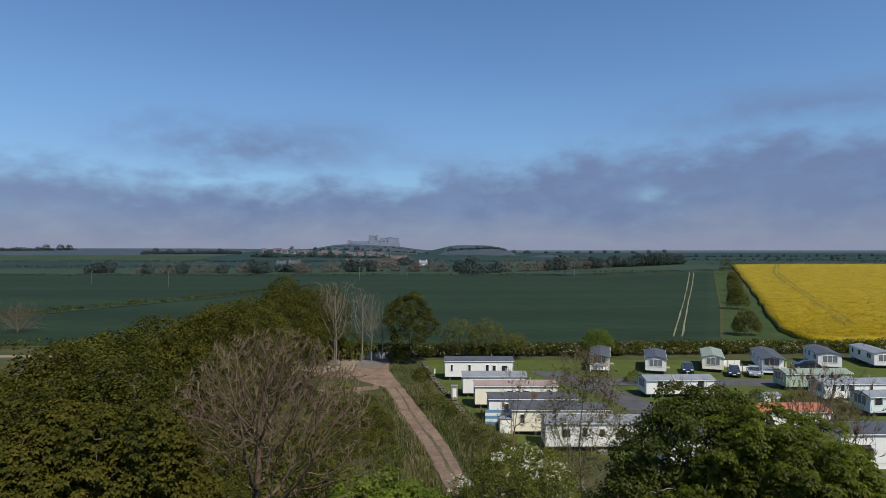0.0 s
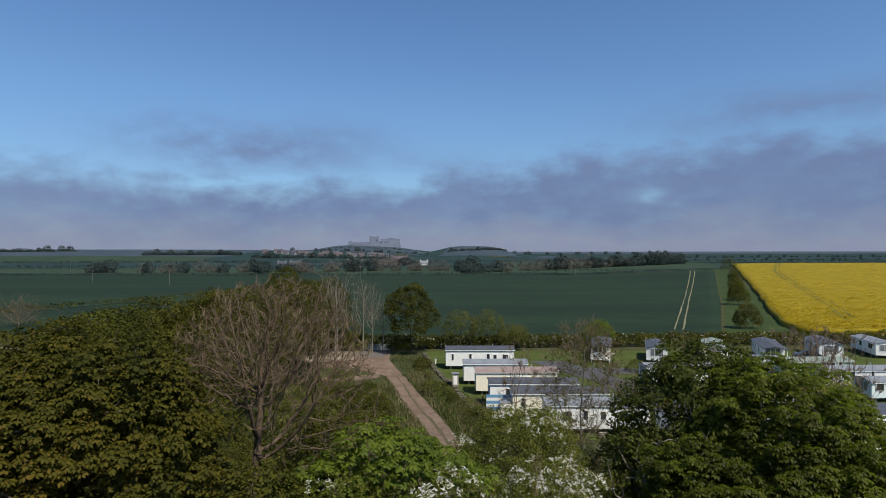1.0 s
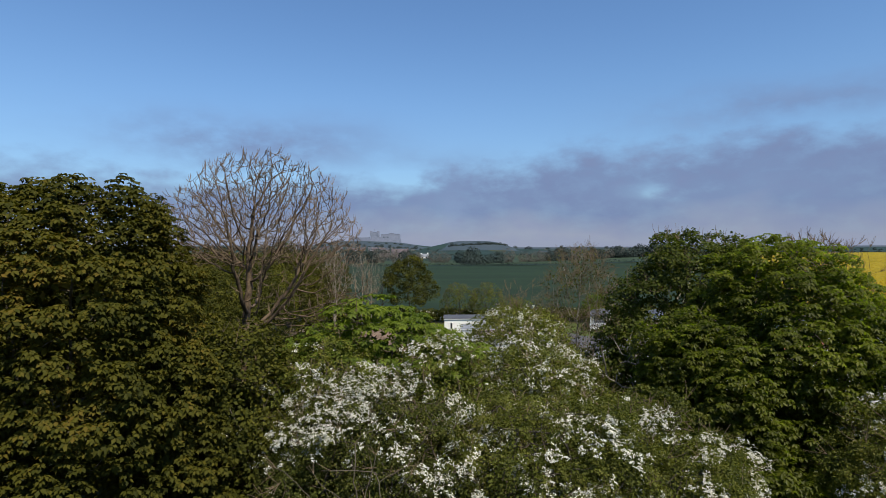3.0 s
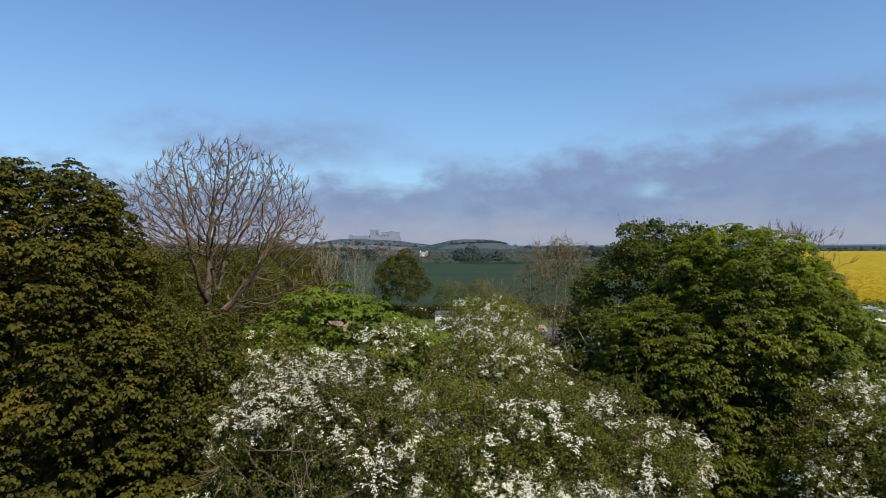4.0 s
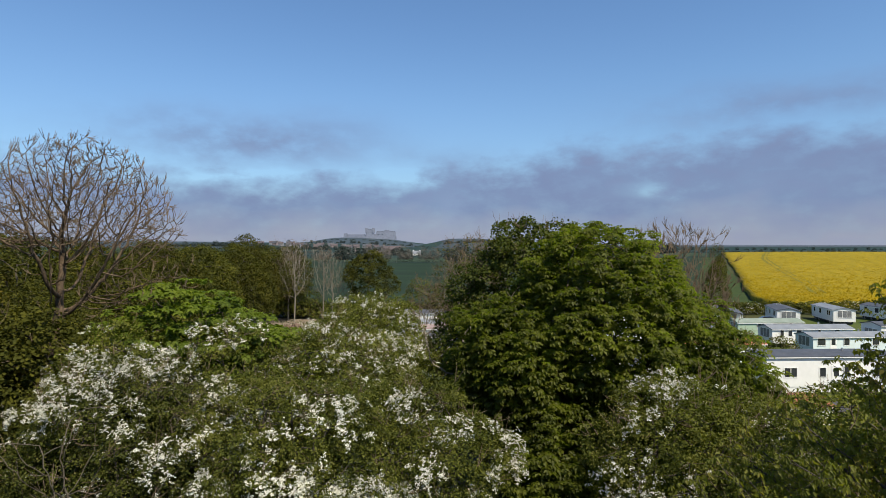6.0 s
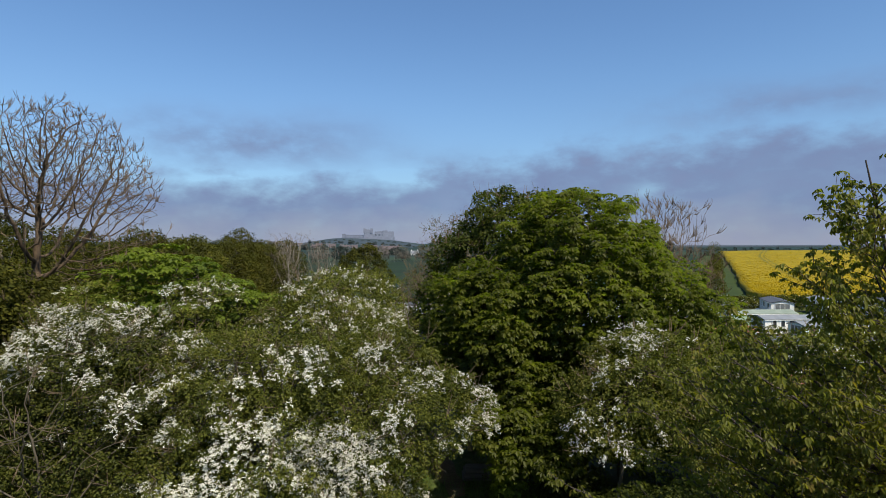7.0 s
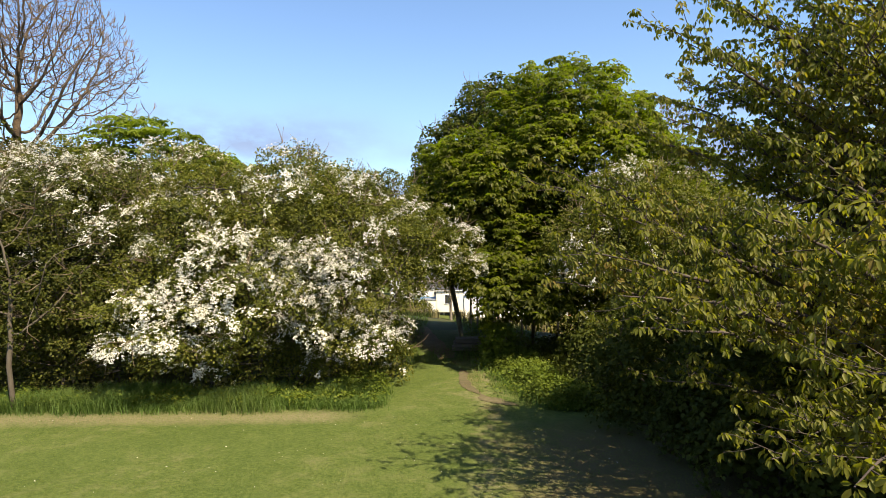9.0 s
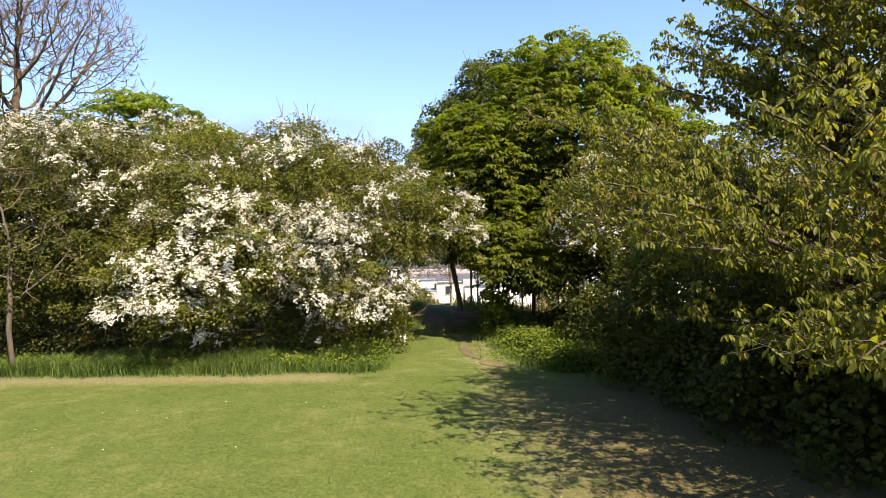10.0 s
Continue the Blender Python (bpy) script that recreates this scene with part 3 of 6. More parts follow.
sheet("field_margin", ([(64, 130), (66, 138), (97, 204), (206, 446), (240, 522)], [(84, 130), (84, 138), (112, 204), (217, 446), (251, 522)]), 8, 60, 0.06, M_MARGIN, "grassy strip between the wheat and the rape", "verge")
for d in (0.0, 2.0):
    sheet("tramline", ([(54 + d, 138.5), (94.6 + d, 232), (136 + 1.3 * d, 328), (183 + 1.6 * d, 438)], [(54.4 + d, 138.5), (95.0 + d, 232), (136.5 + 1.3 * d, 328), (183.7 + 1.6 * d, 438)]), 3, 70, 0.43, M_TRAM, "pale tractor wheel line through the wheat", "track", wob=0.12, seed=55 + int(d))
for i, (yn, yf, xa, xb, m, lab) in enumerate(((470, 620, -700, 235, M_FIELD_A, "grazed green pasture with far hedges"), (640, 900, -900, 60, M_FIELD_B, "distant dark green field with haze in its colour"),
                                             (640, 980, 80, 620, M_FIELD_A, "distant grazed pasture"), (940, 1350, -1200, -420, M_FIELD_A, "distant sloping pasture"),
                                             (960, 1400, -380, 300, M_FIELD_B, "distant dark green field with haze in its colour"), (1000, 1500, 330, 1500, M_FIELD_B, "distant dark green field with haze in its colour"),
                                             (560, 900, 640, 1500, M_FIELD_B, "distant dark green field with haze in its colour"), (1600, 2300, 300, 2200, M_FIELD_B, "distant dark green field with haze in its colour"))):
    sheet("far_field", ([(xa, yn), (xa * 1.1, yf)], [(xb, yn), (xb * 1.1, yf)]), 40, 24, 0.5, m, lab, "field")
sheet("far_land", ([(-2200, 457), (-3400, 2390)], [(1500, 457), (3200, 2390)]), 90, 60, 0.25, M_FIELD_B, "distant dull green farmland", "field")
sheet("castle_hill", ([(-520, 1490), (-520, 1800)], [(330, 1490), (330, 1800)]), 60, 40, 0.6, M_MOOR, "distant dark hill of gorse and dune grass, blued by painted haze", "hill")
sheet("far_ridge", ([(-2200, 1150), (-2400, 1480)], [(-430, 1150), (-430, 1480)]), 60, 30, 0.6, M_MOOR, "distant dark wooded ridge, blued by painted haze", "hill")
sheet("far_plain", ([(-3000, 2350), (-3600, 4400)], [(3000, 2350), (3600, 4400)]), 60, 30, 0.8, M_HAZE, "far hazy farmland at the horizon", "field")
g = np.random.default_rng(56)
ry = 133 / (1 - g.random(30000) * 0.71)
rx = np.interp(ry, [133, 136, 148.5, 178, 223.7, 300.7, 458.5, 522], [86, 83, 86.5, 99.3, 121, 157.3, 227.6, 256]) + g.random(30000) ** 1.1 * (0.72 * ry + 15)
RAPE_TOPS = np.stack([rx, ry, ground_z(rx, ry) + 1.18], -1)
for d, w in ((0.0, 0.9), (3.0, 0.4)):
    sheet("rape_tramline", ([(103 + d, 150), (107 + d, 159), (132 + d, 207), (155 + d, 255), (221 + d, 395), (290 + d, 515)], [(103.1 + d, 150), (107 + d + w, 159), (132 + d + w, 207), (155 + d + w, 255), (221.6 + d + w, 395), (291 + d + w, 515)]), 3, 90, 1.32, M_RAPEGAP, "thin green wheel line through the rape", "track", wob=0.4, seed=30 + int(d))


# ---------------------------------------------------------------- plants: generators
def leaf_mesh(name, P, D, N, L, wide=0.42, fine=False, sag=0.12):
    """Leaves from foot, direction, face and length: two halves folded along the rib."""
    D = unit(D)
    S = unit(np.cross(D, N))
    N = np.cross(S, D)
    L = L[:, None]
    n = len(P)
    if fine:
        vs = [P, P + D * .32 * L - S * wide * .8 * L + N * .10 * L, P + D * .68 * L - S * wide * .8 * L + N * .02 * L, P + D * L - N * sag * L,
              P + D * .68 * L + S * wide * .8 * L + N * .02 * L, P + D * .32 * L + S * wide * .8 * L + N * .10 * L]
        F0 = np.array([[0, 3, 2, 1], [0, 5, 4, 3]])
    else:
        vs = [P, P + D * .5 * L - S * wide * L + N * .10 * L, P + D * L - N * sag * L, P + D * .5 * L + S * wide * L + N * .10 * L]
        F0 = np.array([[0, 2, 1], [0, 3, 2]])
    k = len(vs)
    V = np.stack(vs, 1).reshape(-1, 3)
    F = (F0[None] + (np.arange(n) * k)[:, None, None]).reshape(-1, F0.shape[1])
    return mesh_from(name, V, F)


def crown_points(g, lobes, count, low=-0.45, depth=0.22, rough=0.10):
    """Points with outward normals on the outside of a heap of ellipsoids (x, y, z, rx, ry, rz)."""
    lb = np.array(lobes, float)
    area = (lb[:, 3] * lb[:, 4] + lb[:, 3] * lb[:, 5] + lb[:, 4] * lb[:, 5])
    pick = g.choice(len(lb), int(count * 2.2), p=area / area.sum())
    u = unit(g.normal(size=(len(pick), 3)))
    ok = u[:, 2] > low
    pick, u = pick[ok], u[ok]
    c, r = lb[pick, :3], lb[pick, 3:]
    w = 1 - depth * g.random(len(u)) ** 2.2 + g.normal(0, rough * 0.4, len(u))
    p = c + r * u * w[:, None]
    keep = np.ones(len(p), bool)
    for i, b in enumerate(lb):
        inside = (((p - b[:3]) / b[3:]) ** 2).sum(1) < 0.70
        keep &= ~(inside & (pick != i))
    p, nrm = p[keep], unit(u / r)[keep]
    return p[:count], nrm[:count]


def clump_leaves(g, p, nrm, per, length, reach, up=0.5, droop=0.25, spread=0.35):
    """Rosettes of leaves round each point."""
    n = len(p)
    axis = unit(nrm * 0.8 + np.array([0, 0, up]) + g.normal(0, 0.25, (n, 3)))
    A = np.repeat(axis, per, 0)
    t1 = unit(np.cross(A, np.array([0.3, 0.2, 1.0]) + g.normal(0, .01, A.shape)))
    t2 = np.cross(A, t1)
    phi = g.random(n * per) * 2 * np.pi
    lay = g.random(n * per)
    out = np.cos(phi)[:, None] * t1 + np.sin(phi)[:, None] * t2
    D = unit(out + A * (lay[:, None] * 0.9 - 0.15) + np.array([0, 0, -droop]) + g.normal(0, spread * .5, A.shape))
    rad = (0.15 + 0.85 * g.random(n * per) ** 0.7) * reach
    P = np.repeat(p, per, 0) + out * rad[:, None] * (1 - .4 * lay[:, None]) + A * (lay[:, None] - .4) * reach * 0.7
    N = unit(A + out * .45 + g.normal(0, spread, A.shape))
    return P, D, N, length * g.uniform(0.65, 1.2, n * per)


def whorls(g, p, nrm, per, length, up=1.0, droop=0.35):
    """Fans of leaflets that spread from one stalk and hang at the tips."""
    n = len(p)
    axis = unit(nrm * 0.5 + np.array([0, 0, up]) + g.normal(0, 0.22, (n, 3)))
    A = np.repeat(axis, per, 0)
    t1 = unit(np.cross(A, np.array([0.31, 0.2, 0.4])))
    t2 = np.cross(A, t1)
    phi = (np.tile(np.arange(per), n) + np.repeat(g.random(n) * per, per) + g.normal(0, .15, n * per)) * 2 * np.pi / per
    out = np.cos(phi)[:, None] * t1 + np.sin(phi)[:, None] * t2
    D = unit(out + np.array([0, 0, -droop]) + g.normal(0, .12, A.shape))
    P = np.repeat(p, per, 0) + out * 0.02
    N = unit(A + out * .2 + g.normal(0, .15, A.shape))
    return P, D, N, np.repeat(length * g.uniform(.75, 1.2, n), per) * g.uniform(.75, 1.1, n * per)


def boughs(g, p, nrm, r, flatness, per, gap=0.9):
    """Thins the points out and sets a rounded bough, a dome of shoots, on each that is left."""
    keep = []
    for i in range(len(p)):
        if not keep or (((p[keep] - p[i]) ** 2).sum(1) > (gap * r) ** 2).all():
            keep.append(i)
    p, nrm = p[keep], nrm[keep]
    n = len(p)
    size = r * g.uniform(0.7, 1.35, n)
    u = unit(g.normal(size=(n, per * 2, 3)))
    lean = unit(nrm * 0.7 + np.array([0, 0, 0.75]))
    order = np.argsort(-((u * lean[:, None]).sum(2) + g.normal(0, .25, (n, per * 2))), axis=1)[:, :per]
    u = np.take_along_axis(u, order[:, :, None], 1)
    w = g.uniform(0.65, 1.05, (n, per, 1))
    q = p[:, None] + u * w * size[:, None, None] * np.array([1, 1, flatness])
    return q.reshape(-1, 3), unit(u + 0.35 * nrm[:, None]).reshape(-1, 3), p, nrm


def grow(g, points, foot, stem, step, kill, rise=0.12, cap=5000, rounds=140):
    """A branching skeleton that reaches for all the points. Returns nodes and parents."""
    foot = np.array(foot, float)
    nodes, par = [foot], [-1]
    stem = [np.array(s, float) for s in stem]
    for s in stem:
        a = nodes[-1]
        k = max(1, int(np.linalg.norm(s - a) / step))
        for i in range(1, k + 1):
            nodes.append(a + (s - a) * i / k)
            par.append(len(nodes) - 2)
    att = np.array(points, float)
    near = np.full(len(att), np.inf)
    which = np.zeros(len(att), int)

    def see(i0):
        new_ = np.array(nodes[i0:])
        d = np.linalg.norm(att[:, None] - new_[None], axis=2)
        j = d.argmin(1)
        v = d[np.arange(len(att)), j]
        b = v < near
        near[b], which[b] = v[b], j[b] + i0
    see(0)
    for _ in range(rounds):
        if not len(att) or len(nodes) > cap:
            break
        act = np.unique(which)
        i0 = len(nodes)
        for a in act:
            m = which == a
            d = unit(unit(att[m] - nodes[a]).mean(0) + np.array([0, 0, rise]) + g.normal(0, 0.10, 3))
            nodes.append(nodes[a] + d * step)
            par.append(int(a))
        see(i0)
        keep = near > kill
        att, near, which = att[keep], near[keep], which[keep]
    return np.array(nodes), np.array(par)


def chains(nodes, par, tip=0.008, power=2.3):
    n = len(nodes)
    load = np.zeros(n)
    kids = [[] for _ in range(n)]
    for i in range(1, n):
        kids[par[i]].append(i)
    for i in range(n - 1, -1, -1):
        if not kids[i]:
            load[i] = 1.0
        if i:
            load[par[i]] += load[i]
    rad = tip * load ** (1 / power)
    out, todo = [], [(0, None)]
    while todo:
        i, start = todo.pop()
        line = [i] if start is None else [start, i]
        while kids[i]:
            ks = sorted(kids[i], key=lambda q: -load[q])
            todo += [(q, i) for q in ks[1:]]
            i = ks[0]
            line.append(i)
        r = rad[line].copy()
        if start is not None:
            r[0] = r[1]
        out.append((nodes[line], r))
    return out


def tubes_mesh(name, lines, sides=5, thin=0.02, thin_sides=3):
    Vs, Fs, k0 = [], [], 0
    for pts, r in lines:
        if len(pts) < 2:
            continue
        k = sides if r.max() > thin else thin_sides
        t = unit(np.gradient(pts, axis=0))
        ref = np.array([0.93, 0.31, 0.2]) if abs(t[0, 0]) < 0.8 else np.array([0.1, 0.95, 0.3])
        a = unit(np.cross(t, ref))
        b = np.cross(t, a)
        ang = np.arange(k) * 2 * np.pi / k
        ring = pts[:, None] + r[:, None, None] * (np.cos(ang)[None, :, None] * a[:, None] + np.sin(ang)[None, :, None] * b[:, None])
        m = len(pts)
        i = np.arange(m * k).reshape(m, k) + k0
        F = np.stack([i[:-1], np.roll(i[:-1], -1, 1), np.roll(i[1:], -1, 1), i[1:]], -1).reshape(-1, 4)
        Vs.append(ring.reshape(-1, 3))
        Fs.append(F)
        k0 += m * k
    me = mesh_from(name, np.concatenate(Vs), np.concatenate(Fs))
    me.polygons.foreach_set("use_smooth", np.ones(len(me.polygons), bool))
    return me


def twigs(g, p, nrm, length, curl=0.3, per=3, bits=3, r=0.010, fan=0.45):
    """Thin shoots out of points, bending upwards."""
    out = []
    for a, n in zip(np.repeat(p, per, 0), np.repeat(nrm, per, 0)):
        d = unit(n + g.normal(0, fan, 3))
        ln = length * g.uniform(0.5, 1.2)
        q = [a]
        for _ in range(bits):
            d = unit(d + np.array([0, 0, curl * .4]) + g.normal(0, 0.10, 3))
            q.append(q[-1] + d * ln / bits)
        out.append((np.array(q), np.linspace(r, r * .45, bits + 1)))
    return out


def leafy(name, place, label, lobes, leaf, count, per, length, reach, seed, bark=None, stems=((0, 0),), wide=0.42, fine=False, low=-0.45, droop=0.25, up=0.5,
          depth=0.22, skeleton=160, tip=0.014, group="", category="tree", kind="", spread=0.35, blossom=None, crest=0.0, dense=(), dead=0, crown="crown", bough=None, fill=0, whorl=False):
    """A broad-leaved tree or shrub: trunk with limbs, crown of leaf rosettes, and blossom sprays where it flowers."""
    g = np.random.default_rng(seed)
    top = thing(name, place, label, category, group, kind)
    lb = np.array(lobes, float)
    p, nrm = crown_points(g, lobes, count, low, depth)
    if skeleton == 1:
        hh = lb[:, 2].max()
        part_mesh("trunk", tubes_mesh(name + "_trunk", [(np.array([(0, 0, -.3), (.2, 0, hh * .5), (0, .1, hh)]), np.array([.035, .028, .01]) * hh)], 5), bark or M_BARK, top)
    elif skeleton:
        lines = []
        for sx, sy in stems:
            near = np.argsort(((p[:, :2] - np.array([sx, sy])) ** 2).sum(1) + g.random(len(p)) * 6)
            pool = near[: max(20, len(p) // len(stems))]
            aim = p[g.choice(pool, min(len(pool), skeleton // len(stems)), replace=False)] - nrm[:1] * 0
            mid = aim.mean(0)
            h = max(0.6, (lb[:, 2] - lb[:, 5]).min() + 0.4)
            nd, pr = grow(g, aim, (sx, sy, -0.15), [(sx + .25 * (mid[0] - sx) * .3, sy + .25 * (mid[1] - sy) * .3, h)], 0.32, 0.5, 0.05, 2500, 60)
            lines += chains(nd, pr, tip)
        part_mesh("trunk", tubes_mesh(name + "_trunk", lines, 7), bark or M_BARK, top)
    if bough:
        p, nrm, _, _ = boughs(g, p, nrm, *bough)
    P, D, N, L = whorls(g, p, nrm, per, length, 1.0, droop) if whorl else clump_leaves(g, p, nrm, per, length, reach, up, droop, spread)
    part_mesh(crown, leaf_mesh(name + "_leaves", P, D, N, L, wide, fine), leaf, top)
    if fill:
        ip, inn = crown_points(g, [(*b[:3], *(0.72 * np.array(b[3:]))) for b in lobes], fill, -0.9, 0.4)
        fP, fD, fN, fL = clump_leaves(g, ip, inn, 8, length * 1.5, 0.35, up, droop, spread)
        part_mesh("inner_leaves", leaf_mesh(name + "_inner", fP, fD, fN, fL, wide), leaf, top)["kind"] = "stuff"
    if dead:
        j = g.choice(len(p), min(dead, len(p)), replace=False)
        part_mesh("dead_wood", tubes_mesh(name + "_twigs", twigs(g, p[j], nrm[j], 0.55), 3), M_TWIG, top, "thin grey twigs")["kind"] = "stuff"
    if blossom:
        share, per_spray, run, size, thr, scale_ = blossom
        k = np.arange(len(p)) // (bough[2] if bough else 1)
        heart = np.stack([np.bincount(k, p[:, a]) for a in range(3)], 1) / np.bincount(k)[:, None]
        w = np.array([noise.noise(Vector(q) * scale_ * 0.7 + Vector((seed * 3.7, 1.3, 0))) for q in heart]) * 1.5 + g.normal(0, 0.42, len(heart))
        face = nrm[:, 2] * 0.8 - nrm[:, 1] * 0.35 + nrm[:, 0] * 0.2 - 1.2 * (p[:, 2] < 1.3)
        rank = w[k] + 0.28 * face - 0.10 * p[:, 1] + crest * p[:, 2] + g.normal(0, thr * 1.2, len(p))
        for x, y, z, r in dense:
            rank = rank + 0.85 * np.exp(-((p - np.array([x, y, z])) ** 2).sum(1) / r ** 2)
        j = np.argsort(-rank)[: int(share * len(p))]
        q, qn = p[j], nrm[j]
        d = unit(qn * 0.8 + np.array([0, 0, 0.05]) + g.normal(0, .45, q.shape))
        C, A = [], []
        s = q + qn * 0.05
        for k in range(per_spray):
            C.append(s + g.normal(0, 0.040, s.shape))
            A.append(unit(qn + np.array([0, 0, 0.9]) + g.normal(0, .3, s.shape)))
            d = unit(d + np.array([0, 0, -0.13]))
            s = s + d * run / per_spray
        C, A = np.concatenate(C), np.concatenate(A)
        fP, fD, fN, fL = clump_leaves(g, C, A, 6, size, size * 0.8, 0.5, 0.0, 0.4)
        part_mesh("blossom", leaf_mesh(name + "_blossom", fP, fD, fN, fL, 0.5), M_BLOSSOM, top, "sprays of small white flowers")
    return top


def bare_tree(name, place, label, points, stem, step, kill, seed, bark, tip=0.007, twig=0.0, rise=0.1, group="", cap=5000, power=2.3, per=3, curl=0.3, fan=0.45, fine=0.010):
    g = np.random.default_rng(seed)
    top = thing(name, place, label, "tree", group)
    nd, pr = grow(g, points, (0, 0, -0.2), stem, step, kill, rise, cap)
    ln = chains(nd, pr, tip, power)
    part_mesh("trunk", tubes_mesh(name + "_limbs", ln, 7, 0.03, 4), bark, top)
    if twig:
        ends = np.array([q[-1] for q, _ in ln])
        dirs = unit(np.array([q[-1] - q[-2] for q, _ in ln]))
        part_mesh("twig_mass", tubes_mesh(name + "_twigs", twigs(g, ends, dirs, twig, curl, per, 3, fine, fan), 3), M_TWIG, top, "fine brown twigs")["kind"] = "stuff"
    return top


def blades(name, pts, height, material, g, lean=0.35, width=0.012, label="", category="grass", bend=True):
    """Grass: each blade a bent strip of two pieces."""
    n = len(pts)
    d = g.normal(0, 1, (n, 3)) * np.array([1, 1, 0])
    d = unit(d)
    h = height * g.uniform(0.5, 1.25, n)[:, None]
    s = np.stack([-d[:, 1], d[:, 0], 0 * d[:, 0]], -1) * width * g.uniform(.7, 1.4, (n, 1))
    ln = lean * g.uniform(0.2, 1.5, (n, 1))
    mid = pts + np.array([0, 0, 1]) * h * .6 + d * h * ln * .3
    tip = pts + np.array([0, 0, 1]) * h * (1 - .25 * ln) + d * h * ln
    if bend:
        V = np.stack([pts - s, pts + s, mid + s * .8, tip, mid - s * .8], 1).reshape(-1, 3)
        F = (np.array([[0, 1, 2], [0, 2, 4], [4, 2, 3]])[None] + (np.arange(n) * 5)[:, None, None]).reshape(-1, 3)
    else:
        V = np.stack([pts - s, pts + s, tip], 1).reshape(-1, 3)
        F = (np.array([[0, 1, 2]])[None] + (np.arange(n) * 3)[:, None, None]).reshape(-1, 3)
    me = mesh_from(name, V, F)
    me.materials.append(material)
    return tagged(new(name, me), label, category, kind="stuff")


def rape_heads(spots):
    """Flower heads standing out of the rape crop."""
    g = np.random.default_rng(57)
    up = np.tile([0., -.25, 1.], (len(spots), 1))
    P, D, N, L = clump_leaves(g, spots, up, 4, 0.26, 0.34, 1.0, 0.0, 0.5)
    me = leaf_mesh("rape_heads", P, D, N, L, 0.45)
    me.materials.append(M_RAPEHEAD)
    return tagged(new("rape_flowers", me), "yellow flower heads standing out of the rape crop", "flowers", kind="stuff")


rape_heads(RAPE_TOPS)


def scatter(g, n, x0, x1, y0, y1, dz=0.0):
    x, y = g.uniform(x0, x1, n), g.uniform(y0, y1, n)
    return np.stack([x, y, ground_z(x, y) + dz], -1)


# ---------------------------------------------------------------- the near trees
def on(x, y):
    return (x, y, gz(x, y) - 0.05)


# sycamore behind the gap: a broad dome of layered leaf rosettes
leafy("sycamore_tree", on(12.9, 22.2), "large round sycamore in full green leaf behind the hedge",
      [(0.0, 0, 6.5, 3.1, 3.3, 3.7), (-2.6, -1.0, 4.9, 2.5, 2.6, 2.5), (2.3, -0.6, 5.0, 2.6, 2.7, 2.7), (0.0, -1.8, 6.0, 2.7, 2.4, 2.8), (-1.9, -2.6, 3.2, 2.2, 1.7, 1.8), (1.8, -2.8, 3.4, 2.4, 1.8, 1.9),
       (-0.4, -3.5, 2.4, 1.6, 1.0, 1.0), (1.6, -3.7, 2.3, 1.6, 1.0, 1.0), (-2.4, -3.3, 2.1, 1.4, 0.9, 0.8), (4.0, -0.8, 3.8, 2.0, 2.0, 2.2), (-3.7, -0.6, 3.6, 1.9, 2.0, 2.1), (0.0, 0.2, 7.9, 2.0, 2.2, 2.2), (-1.2, -.2, 6.7, 2.2, 2.2, 2.1), (1.1, 0.2, 6.5, 2.0, 2.0, 2.1),
       (-3.9, -0.8, 5.9, 1.55, 1.7, 1.7), (-2.9, -2.2, 5.2, 1.6, 1.4, 1.6), (3.6, -1.8, 5.0, 1.6, 1.4, 1.6), (-3.1, -4.6, 2.8, 0.95, 0.8, 0.75), (-2.3, -4.2, 2.9, 1.1, 0.9, 0.9), (-2.4, -5.0, 2.1, 1.0, 0.8, 0.7), (-1.6, -4.6, 2.2, 1.0, 0.8, 0.8)],
      M_SYC, 3600, 6, 0.165, 0.17, 11, bough=(0.50, 0.85, 32, 1.18), fill=2600, whorl=True, stems=((-1.5, -1), (0.3, 0), (1.2, -1.2), (2.4, -.4)), wide=0.27, droop=0.42, depth=0.34, skeleton=260)
leafy("ash_tree", on(10.3, 25.2), "round-headed young ash with dark leaves and bare twigs",
      [(0.2, 0, 8.8, 1.6, 1.6, 1.8), (-1.3, 0.2, 7.7, 1.3, 1.3, 1.5), (1.7, 0, 8.5, 1.6, 1.5, 1.9), (0.4, -0.5, 6.3, 2.0, 1.6, 1.7), (-1.7, 0, 6.0, 1.5, 1.4, 1.4), (1.7, 0.2, 6.0, 1.7, 1.5, 1.6), (-.4, -.3, 4.2, 2.0, 1.3, 1.1), (-1.8, .1, 4.0, 1.3, 1.2, 1.0), (-2.3, 0.1, 4.9, 1.3, 1.2, 1.4)],
      M_ASH, 850, 7, 0.130, 0.20, 12, bough=(0.46, 0.7, 22, 1.12), fill=160, droop=0.4, depth=0.55, skeleton=240, dead=420)
